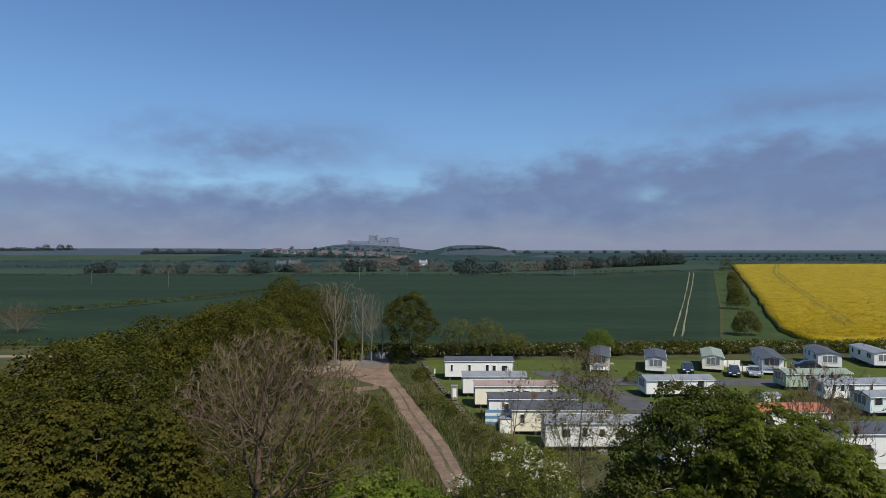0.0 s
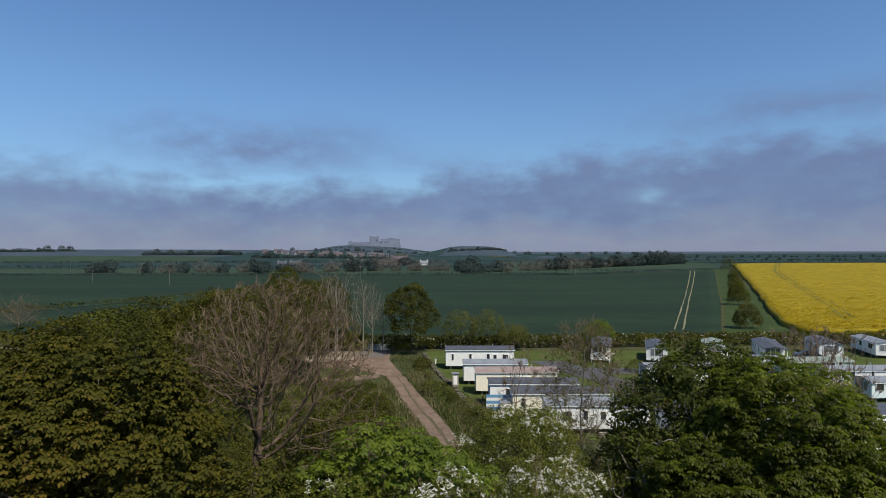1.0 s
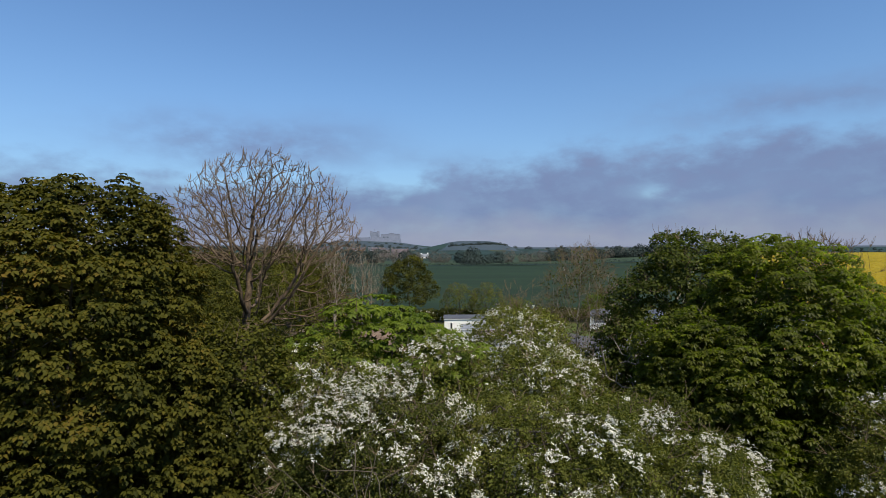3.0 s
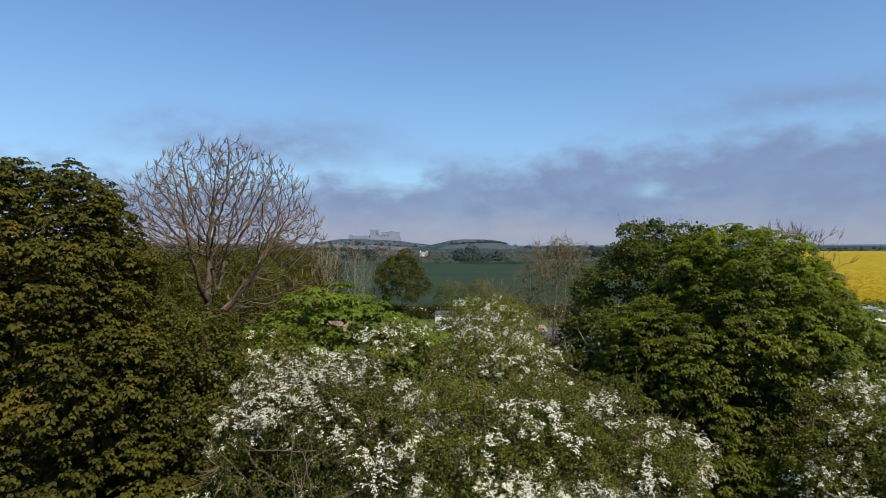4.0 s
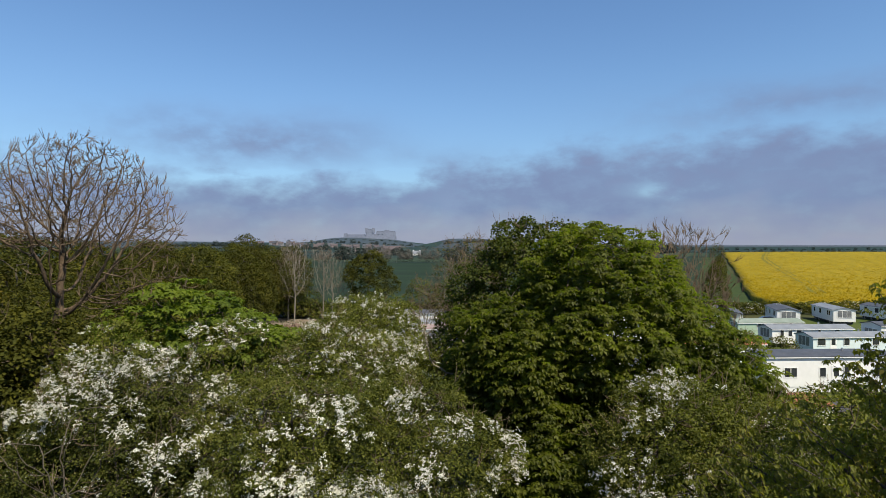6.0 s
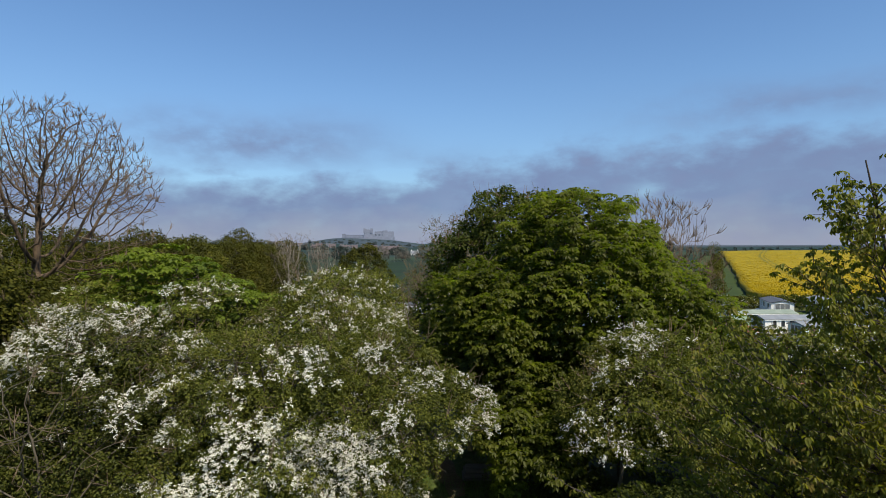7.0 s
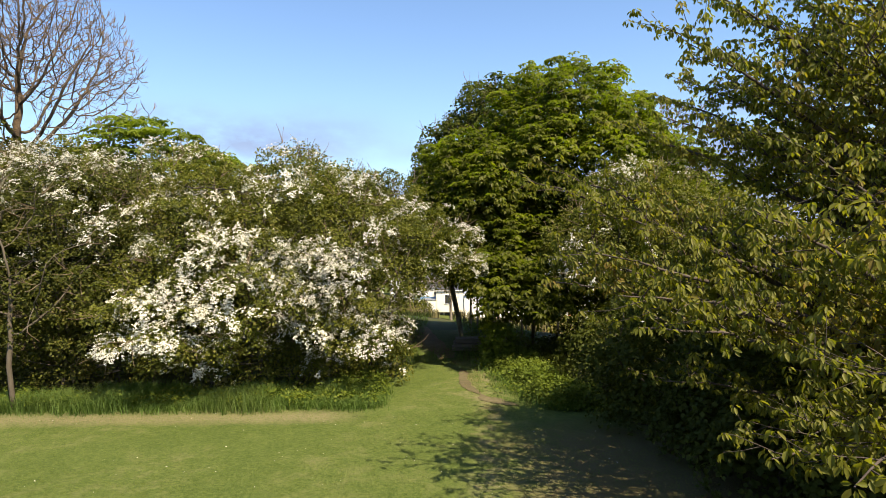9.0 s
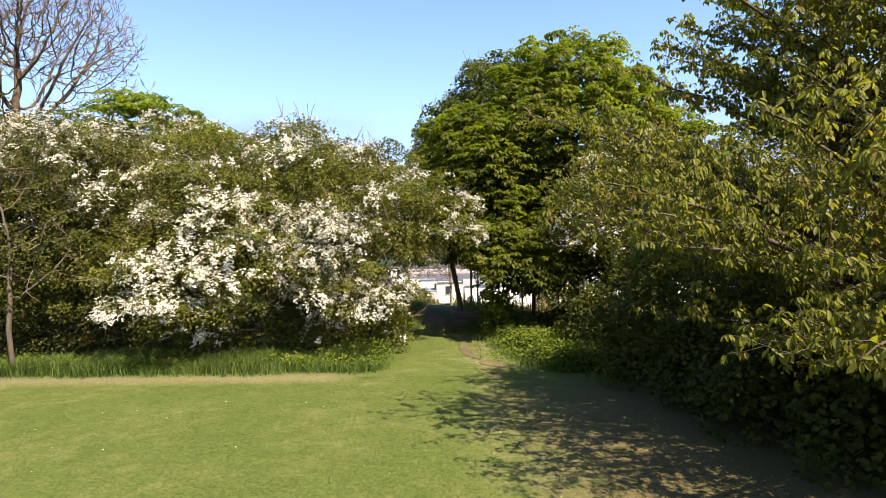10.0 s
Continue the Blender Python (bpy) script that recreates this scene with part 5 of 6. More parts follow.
g = np.random.default_rng(310)
q = g.normal(size=(90, 3)) * np.array([.8, .7, .9]) + np.array([-1.0, 0, 5.0])
bare_tree("leaning_tree", on(9.0, 23.6), "pale leaning trunk of an old hawthorn by the path", q, [(-.1, 0, .6), (-.38, 0, 2.0), (-.75, 0, 3.9)], 0.3, 0.4, 310, M_PALEBARK, 0.022, 0.3, 0.1, cap=500)
# trees of the wood on the bank, by kinds
WOODS = []
for k, (h, r, leaf, lab) in enumerate(((10.5, 3.4, M_WOOD, "mid-green woodland tree with rounded crown"), (8.5, 3.2, M_DARK, "bronze-green woodland tree in young leaf"), (12.0, 3.4, M_WOOD, "tall green woodland tree with uneven crown"))):
    x, y = ((-20, 36), (-17.5, 28), (-27, 108))[k]
    WOODS.append(leafy("woodland_tree", on(x, y), lab, [(0, 0, h * .62, r, r, h * .34), (r * .5, -.6, h * .5, r * .7, r * .7, h * .26), (-r * .6, 0, h * .48, r * .7, r * .7, h * .26), (0.2, -r * .5, h * .42, r * .75, r * .6, h * .24), (.3, .2, h * .8, r * .6, r * .6, h * .2)],
                       leaf, 520, 7, 0.175, 0.26, 90 + k, bough=(0.72, 0.55, 10, 0.9), fill=60, skeleton=45, tip=0.03, depth=0.35, droop=0.35, group="wood on the bank"))
g = np.random.default_rng(95)
spots = [(-12, 29, 0), (-17, 34, 2), (-22, 70, 0), (-27, 70, 1), (-21, 82, 0), (-33, 90, 0), (-40, 92, 0), (-22, 112, 0), (-27, 114, 2), (-36, 114, 2), (-42, 100, 0), (-44, 74, 1), (-19, 58, 0), (-14, 33, 0), (-25, 42, 0), (-31, 48, 0), (-37, 52, 0), (-43, 56, 1), (-24, 52, 1), (-30, 60, 0), (-37, 66, 0), (-24, 64, 1), (-31, 74, 0), (-25, 78, 0), (-36, 82, 2), (-29, 88, 0), (-23, 92, 1), (-34, 96, 2), (-28, 100, 0), (-38, 106, 2), (-24, 106, 2), (-31, 112, 2),
         (-18, 46, 0), (-24, 33, 0), (-25, 38, 1), (-26, 47, 0), (-27, 56, 0), (-28, 68, 0), (-29, 80, 0), (-28, 95, 0), (-27, 104, 0), (-30, 34, 1), (-33, 40, 0)]
for x, y, k in spots:
    crest = np.interp(y, [28, 45, 57, 80, 115], [14.2, 15.4, 15.0, 14.4, 14.3]) - 0.36 * max(0, -27 - x) - 0.30 * max(0, x + 24)
    tall = (crest - gz(x, y) - g.uniform(0, 1.6)) / (10.5, 8.5, 12.0)[k]
    s = float(np.clip(tall, 0.62, 1.25)) * g.uniform(.94, 1.06)
    copy_thing(WOODS[k], pose(x, y, gz(x, y) - .05, 0, 0, g.uniform(0, 360)) @ Matrix.Diagonal((s, s, tall, 1)))
for x, y, k, s, tall in ((-29.6, 110, 2, 1.15, 1.32), (-23.4, 113.5, 0, .7, .82), (-25.4, 115, 1, .8, 1.0)):
    copy_thing(WOODS[k], pose(x, y, gz(x, y) - .05, 0, 0, 50 * k) @ Matrix.Diagonal((s, s, tall, 1)))
# low scrub on the bank
SCRUB = [leafy("bush", on(-9.5, 27), "low green scrub bush on the bank", [(0, 0, 1.0, 1.6, 1.5, 1.2), (1, .3, .7, 1.2, 1.1, .9), (-1, -.2, .8, 1.2, 1.2, 1.0)], M_WOOD, 220, 10, 0.16, 0.28, 101, skeleton=14, category="bush", group="scrub on the bank", crown="foliage"),
         leafy("bush", on(-6, 30), "tangled olive-brown scrub bush on the bank", [(0, 0, 1.2, 1.5, 1.5, 1.3), (.9, .3, .8, 1.2, 1.1, 1.0)], M_HAW, 200, 9, 0.15, 0.30, 102, skeleton=14, dead=70, category="bush", group="scrub on the bank", crown="foliage")]
for x, y, k, s in ((-12, 24, 0, 1.5), (-4, 33, 0, 1.1), (-8, 36, 1, 1.2), (-12, 40, 0, 1.3), (-14, 47, 1, 1.3), (-10, 50, 0, 1.0), (-7, 42, 1, 0.9), (-16, 56, 0, 1.3), (-12, 62, 1, 1.1), (-18, 68, 1, 1.2), (1, 31, 0, 1.2), (15, 31, 1, 1.3), (18, 36, 1, 1.4), (16, 34, 0, 1.3),
                   (5.5, 52, 1, 0.9), (3.5, 60, 1, 0.8), (18, 40, 1, 1.4), (-1.6, 78, 1, .8), (22, 29, 0, 1.3), (24, 25, 1, 1.4), (26, 21, 0, 1.6), (-3.5, 96, 0, 0.8), (17, 50, 0, 1.1), (36, 77, 1, 1.2), (40, 74, 1, 1.3), (44, 73, 1, 1.4), (48, 71, 1, 1.2), (47, 76, 0, 1.1), (24, 60, 1, 1.2), (22, 66, 1, 1.0), (30, 92, 1, .8), (31, 54, 0, 1.2), (53, 54, 1, 1.3), (-7.5, 21.5, 0, 1.6), (-4.5, 20.0, 1, 1.6), (-2, 24, 0, 1.5), (0.5, 22.5, 1, 1.5), (1.2, 74, 0, .5), (0.6, 78, 1, .45), (-0.6, 82, 0, .4), (2.6, 70, 1, .5), (3.4, 65, 0, .55), (4.6, 61, 1, .6), (5.6, 57, 0, .6), (2.2, 66.5, 1, .4), (-2.2, 88, 1, .4), (4.0, 57, 1, .45), (-3.6, 93, 0, .45), (6.4, 53, 0, .7), (-6.5, 66, 0, .7), (-8.5, 74, 1, .7), (-6.0, 58, 0, .8), (-4.6, 50, 1, .8), (-9, 62, 0, 1.2), (-11, 68, 0, 1.3), (-7.8, 69, 0, .9), (-10, 76, 0, 1.0), (-12.5, 55, 0, 1.2), (-8, 55, 0, 1.0), (-13, 72, 0, 1.1), (-14, 80, 1, 1.1), (-17, 76, 0, 1.2), (-22, 112.6, 1, 2.3), (-19, 113, 1, 2.2), (-18, 113.2, 0, 1.6), (-25, 112.8, 1, 2.4), (-8.4, 112.5, 0, 1.2)):
    copy_thing(SCRUB[k], pose(x, y, gz(x, y) - .05, 0, 0, 40 * x) @ Matrix.Scale(s, 4))
# lone trees by the gate, and poles of bare trees
leafy("sycamore_tree", on(-6.0, 108), "tall sycamore with visible trunk beside the gate",
      [(0, 0, 8.2, 3.6, 3.2, 4.2), (-2.0, 0, 8.6, 2.6, 2.4, 2.9), (2.0, 0, 6.4, 2.7, 2.4, 3.2), (0, -1, 5.0, 3.2, 2.2, 2.6), (.4, 0, 11, 2.2, 2.2, 1.9)], M_WOOD, 280, 8, 0.27, 0.38, 111, bough=(0.75, 0.6, 11, 1.0), skeleton=150, depth=.5)
for x, y, h, rx, s in ((-20.0, 108, 15.0, 2.6, 121), (-15.2, 110, 13.5, 2.0, 122), (-23.5, 106, 12, 2.4, 123), (-18.9, 103.5, 12.5, 1.8, 125), (-13.4, 109.5, 12, 1.8, 127), (-21.6, 109.5, 13.5, 2.2, 128), (-11.6, 111, 9.5, 1.6, 129)):
    g = np.random.default_rng(s)
    q = g.normal(size=(560, 3)) * np.array([rx * .55, rx * .5, h * .19]) + np.array([0.1, 0, h * .72])
    bare_tree("bare_tree", on(x, y), "tall slender leafless tree with pale bark", q[(q[:, 2] > h * .35) & (q[:, 2] < h)], [(0.2, 0, h * .4)], 0.42, 0.55, s, M_PALEBARK, 0.018, 0.9, 0.3, "bare trees by the track", 1600, per=4)
for x, y, s, lab in ((3.2, 113, 131, "bushy willow just coming into leaf"), (8.5, 113.5, 132, "bushy willow just coming into leaf"), (13.4, 112, 133, "low bushy willow with olive leaves"), (29.4, 112, 134, "bright green round-headed tree in the hedge")):
    bright = s == 134
    leafy("willow_tree" if not bright else "hedge_tree", on(x, y), lab, [(0, 0, 3.7, 2.5, 2.0, 2.2), (1.1, 0, 3.0, 1.9, 1.7, 1.9), (-1.2, 0, 2.9, 1.9, 1.7, 1.9)] if bright else [(0, 0, 4.6, 3.0, 2.4, 3.0), (1.4, 0, 3.6, 2.2, 2, 2.4), (-1.4, 0, 3.4, 2.2, 2, 2.4)] if s != 133 else [(0, 0, 3, 2.8, 2, 2.2), (-1.5, 0, 2.4, 2, 1.6, 1.8)],
          M_MAPLE if bright else M_HAW, 620 if bright else 330, 9, 0.22, 0.5, s, skeleton=160, dead=0 if bright else 420, depth=.7, group="" if bright else "willows along the field edge")


def hedge(place, length, tall, deep, seed, rz, leaf=M_WOOD, label="thick green field hedge with white blossom", n=900, size=0.28, flower=True, group="field hedges"):
    g = np.random.default_rng(seed)
    k = max(2, int(length / 2.2))
    lobes = [((i + .5) * length / k - length / 2 + g.uniform(-.3, .3), g.uniform(-.2, .2), tall * .5, 1.7, deep * g.uniform(.8, 1.2), tall * g.uniform(.45, .62)) for i in range(k)]
    top = thing("hedge", place, label, "hedge", group, rz=rz)
    p, nrm = crown_points(g, lobes, n, -0.6, .3)
    P, D, N, L = clump_leaves(g, p, nrm, 7, size * 1.15, size * 1.5)
    part_mesh("foliage", leaf_mesh("hedge_leaves", P, D, N, L), leaf, top)
    if flower:
        j = g.choice(len(p), n // 6, replace=False)
        P, D, N, L = clump_leaves(g, p[j] + nrm[j] * .15, nrm[j], 6, .13, .2)
        part_mesh("blossom", leaf_mesh("hedge_blossom", P, D, N, L, .5), M_BLOSSOM, top, "scattered white blossom")
    return top


for i, (xa, ya, xb, yb) in enumerate(((-3, 115, 14, 116), (14, 116, 34, 117), (34, 117, 56, 118.5), (56, 118.5, 80, 120), (80, 120, 106, 121.5), (106, 121.5, 135, 123), (-27, 117, -3, 115))):
    L_ = math.hypot(xb - xa, yb - ya)
    hedge(((xa + xb) / 2, (ya + yb) / 2, gz((xa + xb) / 2, 116)), L_ + 1, 2.4, 1.5, 140 + i, math.degrees(math.atan2(yb - ya, xb - xa)), n=1000)
# trees on the field margin
for x, y, s, r in ((73.6, 143, 151, 3.3), (102.5, 205, 152, 3.9), (112, 226, 156, 3.0), (128, 258, 153, 3.2), (143, 289, 155, 3.8), (172, 350, 157, 3.2), (203, 420, 154, 6.0)):
    leafy("hedgerow_tree", on(x, y), "brownish hedgerow thorn on the grassy field margin" if y < 150 else "dark green hedgerow tree on the grassy field margin",
          [(0, 0, r * .95, r * .8, r * .8, r), (r * .35, 0, r * .6, r * .7, r * .7, r * .7), (-r * .35, 0, r * .62, r * .6, r * .7, r * .75)], M_DARK if y < 150 else M_WOOD, 560, 8, 0.26, 0.5, s, skeleton=60, depth=.6, group="hedgerow trees between the fields", dead=220 if y < 150 else 30)

# ---------------------------------------------------------------- far hedges and trees
FAR = []
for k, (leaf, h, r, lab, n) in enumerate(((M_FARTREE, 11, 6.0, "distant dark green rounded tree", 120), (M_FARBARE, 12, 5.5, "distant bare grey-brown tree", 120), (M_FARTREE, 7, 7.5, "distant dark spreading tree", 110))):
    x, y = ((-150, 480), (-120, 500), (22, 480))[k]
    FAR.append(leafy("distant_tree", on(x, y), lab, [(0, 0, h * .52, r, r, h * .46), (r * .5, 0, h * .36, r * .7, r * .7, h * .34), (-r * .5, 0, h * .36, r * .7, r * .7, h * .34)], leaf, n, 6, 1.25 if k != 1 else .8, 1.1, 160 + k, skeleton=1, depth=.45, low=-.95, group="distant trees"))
g = np.random.default_rng(170)


def far_row(x0, x1, y0, y1, n, kinds, s0=0.8, s1=1.2):
    for i in range(n):
        t = (i + g.uniform(.1, .9)) / n
        x, y, s = x0 + (x1 - x0) * t, y0 + (y1 - y0) * t + g.uniform(-8, 8), g.uniform(s0, s1)
        copy_thing(FAR[kinds[int(g.integers(len(kinds)))]], pose(x, y, gz(x, y) - .2, 0, 0, g.uniform(0, 360)) @ Matrix.Diagonal((s, s, s * g.uniform(.8, 1.15), 1)))


q = g.normal(size=(1100, 3)) * np.array([2.3, 2.0, 1.6]) + np.array([0, 0, 4.0])
bare_tree("field_thorn", on(-105.5, 146), "leafless brown thorn bush at the edge of the wheat", q[q[:, 2] > 1.0], [(0, 0, 1.0)], 0.35, 0.5, 159, M_TWIG, 0.016, 0.8, 0.15, cap=3000, per=5)
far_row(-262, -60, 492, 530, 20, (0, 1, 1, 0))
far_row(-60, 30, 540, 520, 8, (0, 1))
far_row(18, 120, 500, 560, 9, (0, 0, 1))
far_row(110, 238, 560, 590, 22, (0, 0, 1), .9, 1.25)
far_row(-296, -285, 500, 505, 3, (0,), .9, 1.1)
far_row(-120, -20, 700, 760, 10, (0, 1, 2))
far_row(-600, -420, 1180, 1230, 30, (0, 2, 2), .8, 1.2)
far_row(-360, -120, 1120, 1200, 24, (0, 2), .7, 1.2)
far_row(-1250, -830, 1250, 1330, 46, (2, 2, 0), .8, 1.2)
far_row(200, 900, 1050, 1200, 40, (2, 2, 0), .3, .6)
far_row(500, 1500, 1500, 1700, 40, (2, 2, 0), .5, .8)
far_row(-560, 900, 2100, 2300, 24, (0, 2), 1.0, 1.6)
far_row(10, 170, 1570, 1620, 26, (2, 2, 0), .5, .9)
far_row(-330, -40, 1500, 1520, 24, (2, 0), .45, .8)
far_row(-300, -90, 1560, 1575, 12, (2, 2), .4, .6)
for i, (xa, ya, xb, yb) in enumerate(((-214, 458, -60, 464), (-60, 464, 90, 466), (90, 466, 232, 470), (-640, 458, -420, 458), (-420, 458, -214, 458), (-192, 155, -133, 179), (-133, 179, -96, 256), (-96, 256, -68, 330), (-500, 330, -290, 345),
                                     (-300, 630, 60, 632), (60, 632, 240, 630), (-900, 920, -300, 930), (-300, 930, 320, 950), (320, 960, 1100, 985), (240, 535, 560, 540), (560, 540, 900, 540), (640, 900, 1400, 930), (-700, 625, -300, 628), (-420, 124, -180, 126), (-180, 126, -50, 124))):
    L_ = math.hypot(xb - xa, yb - ya)
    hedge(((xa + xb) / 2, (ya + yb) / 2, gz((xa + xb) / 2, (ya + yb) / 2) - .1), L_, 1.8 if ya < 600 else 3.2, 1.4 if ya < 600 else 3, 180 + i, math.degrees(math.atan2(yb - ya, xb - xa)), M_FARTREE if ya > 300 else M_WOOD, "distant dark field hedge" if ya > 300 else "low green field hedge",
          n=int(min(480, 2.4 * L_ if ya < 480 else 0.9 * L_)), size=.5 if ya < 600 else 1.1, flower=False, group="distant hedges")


# ---------------------------------------------------------------- castle, village and posts far off
def crenels(bm, x0, x1, y0, y1, z, w=2.2, h=1.6):
    for yy in (y0, y1):
        k = max(2, int((x1 - x0) / (2 * w)))
        for i in range(k):
            a = x0 + (i + .25) * (x1 - x0) / k
            box(a, yy - .5, z - .1, a + w, yy + .5, z + h, bm=bm)


def castle():
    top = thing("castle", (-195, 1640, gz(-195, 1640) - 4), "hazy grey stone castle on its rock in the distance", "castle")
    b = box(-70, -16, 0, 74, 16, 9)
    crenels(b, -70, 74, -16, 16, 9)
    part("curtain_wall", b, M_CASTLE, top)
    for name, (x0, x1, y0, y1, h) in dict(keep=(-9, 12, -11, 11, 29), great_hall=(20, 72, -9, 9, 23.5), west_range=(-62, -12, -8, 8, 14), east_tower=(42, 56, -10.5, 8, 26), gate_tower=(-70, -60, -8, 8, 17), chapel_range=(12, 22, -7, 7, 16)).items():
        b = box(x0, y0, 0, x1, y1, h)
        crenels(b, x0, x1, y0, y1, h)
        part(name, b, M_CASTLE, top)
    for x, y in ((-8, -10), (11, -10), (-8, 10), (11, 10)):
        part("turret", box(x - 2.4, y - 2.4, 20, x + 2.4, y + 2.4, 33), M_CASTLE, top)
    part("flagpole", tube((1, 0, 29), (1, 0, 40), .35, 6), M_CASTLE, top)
    for i in range(9):
        x = 22 + i * 3.7
        part("window", box(x, -9.3, 13, x + 1.2, -8.9, 17), M_MOOR, top, "dark narrow window")
    return top


castle()


def house(x, y, w, d, h, rz, wall, roof, label):
    top = thing("house", (x, y, gz(x, y) - .3), label, "house", "distant village houses", rz=rz)
    part("wall", prism([(-d / 2, 0), (d / 2, 0), (d / 2, h), (0, h + d * .42), (-d / 2, h)], -w / 2, w / 2), wall, top)
    for s in (-1, 1):
        part("roof", prism([(0, h + d * .44), (s * (d / 2 + .4), h - .15), (s * (d / 2 + .4), h + .15), (0, h + d * .44 + .4)], -w / 2 - .4, w / 2 + .4), roof, top)
    for s in (-1, 1):
        part("chimney", box(s * (w / 2 - .9) - .5, -.4, h + d * .3, s * (w / 2 - .9) + .5, .4, h + d * .44 + 1.6), wall, top)
    n = max(2, int(w / 3.5))
    for fl in range(2 if h > 4 else 1):
        for i in range(n):
            xx = -w / 2 + (i + .5) * w / n
            part("window", box(xx - .5, -d / 2 - .06, 1.0 + fl * 2.8, xx + .5, -d / 2 + .02, 2.4 + fl * 2.8), M_GLASS, top)
    return top


g = np.random.default_rng(210)
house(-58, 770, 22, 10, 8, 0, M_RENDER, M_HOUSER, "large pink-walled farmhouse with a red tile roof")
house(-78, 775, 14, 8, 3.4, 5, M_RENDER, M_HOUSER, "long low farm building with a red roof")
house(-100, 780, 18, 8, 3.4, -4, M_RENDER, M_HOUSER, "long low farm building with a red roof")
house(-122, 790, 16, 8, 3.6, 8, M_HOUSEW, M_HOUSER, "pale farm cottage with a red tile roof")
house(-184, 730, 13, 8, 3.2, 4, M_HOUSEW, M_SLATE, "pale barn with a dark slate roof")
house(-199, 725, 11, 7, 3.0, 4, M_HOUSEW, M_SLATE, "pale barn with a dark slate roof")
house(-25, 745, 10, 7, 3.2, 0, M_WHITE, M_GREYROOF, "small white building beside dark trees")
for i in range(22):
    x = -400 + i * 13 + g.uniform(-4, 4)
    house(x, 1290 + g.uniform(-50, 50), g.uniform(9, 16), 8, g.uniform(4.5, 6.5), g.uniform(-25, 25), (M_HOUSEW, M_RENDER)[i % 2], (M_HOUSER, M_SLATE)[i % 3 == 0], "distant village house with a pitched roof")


def field_pole(x, y, h, arm=True):
    top = thing("utility_pole", on(x, y), "pale wooden utility pole standing in the field", "pole", "utility poles")
    part("post", tube((0, 0, 0), (0, 0, h), .08, 8), M_WOODPOLE, top)
    if arm:
        part("crossarm", box(-.9, -.06, h - .6, .9, .06, h - .45), M_WOODPOLE, top)
    return top


for px, y, h in ((-206, 345, 8), (-150, 322, 9), (-56, 395, 9), (-26, 430, 9), (96, 430, 9), (-232, 470, 11), (160, 600, 10), (190, 640, 10), (250, 690, 10), (480, 760, 10), (-330, 520, 11)):
    field_pole(px, y, h)


# ---------------------------------------------------------------- the caravan site
def lattice(xs, zs, y0, y1):
    """A frame in one piece: every second cell of the middle row is an opening."""
    bm = bmesh.new()
    v = {(i, k, y): bm.verts.new((x, y, z)) for i, x in enumerate(xs) for k, z in enumerate(zs) for y in (y0, y1)}
    n, m = len(xs) - 1, len(zs) - 1

    def solid(i, k):
        return 0 <= i < n and 0 <= k < m and not (i % 2 == 1 and k == 1)
    for i in range(n):
        for k in range(m):
            if not solid(i, k):
                continue
            for y in (y0, y1):
                bm.faces.new((v[i, k, y], v[i + 1, k, y], v[i + 1, k + 1, y], v[i, k + 1, y]))
            for di, dk, a, b in ((-1, 0, (i, k), (i, k + 1)), (1, 0, (i + 1, k), (i + 1, k + 1)), (0, -1, (i, k), (i + 1, k)), (0, 1, (i, k + 1), (i + 1, k + 1))):
                if not solid(i + di, k + dk):
                    bm.faces.new((v[a + (y0,)], v[b + (y0,)], v[b + (y1,)], v[a + (y1,)]))
    bmesh.ops.recalc_face_normals(bm, faces=bm.faces)
    return bm


def window(parent, x, y, z, w, h, facing, bars=1, dark=False, glass=M_GLASS):
    """A window on a wall: frame, panes. facing: 0 front (-y), 90 right end (+x), 180 back, 270 left end (-x)."""
    m = pose(x, y, z, 0, 0, facing)
    xs = [-w / 2 - .06, -w / 2]
    for i in range(1, bars):
        xs += [-w / 2 + i * w / bars - .03, -w / 2 + i * w / bars + .03]
    f = lattice(xs + [w / 2, w / 2 + .06], [-.06, 0, h, h + .06], -.05, .02)
    ob = part("window", f, M_DARKFRAME if dark else M_FRAME, parent, at=m)
    for i in range(bars):
        part("pane", box(-w / 2 + i * w / bars + .03, -.025, .0, -w / 2 + (i + 1) * w / bars - .03, .0, h), glass, ob)
    return ob


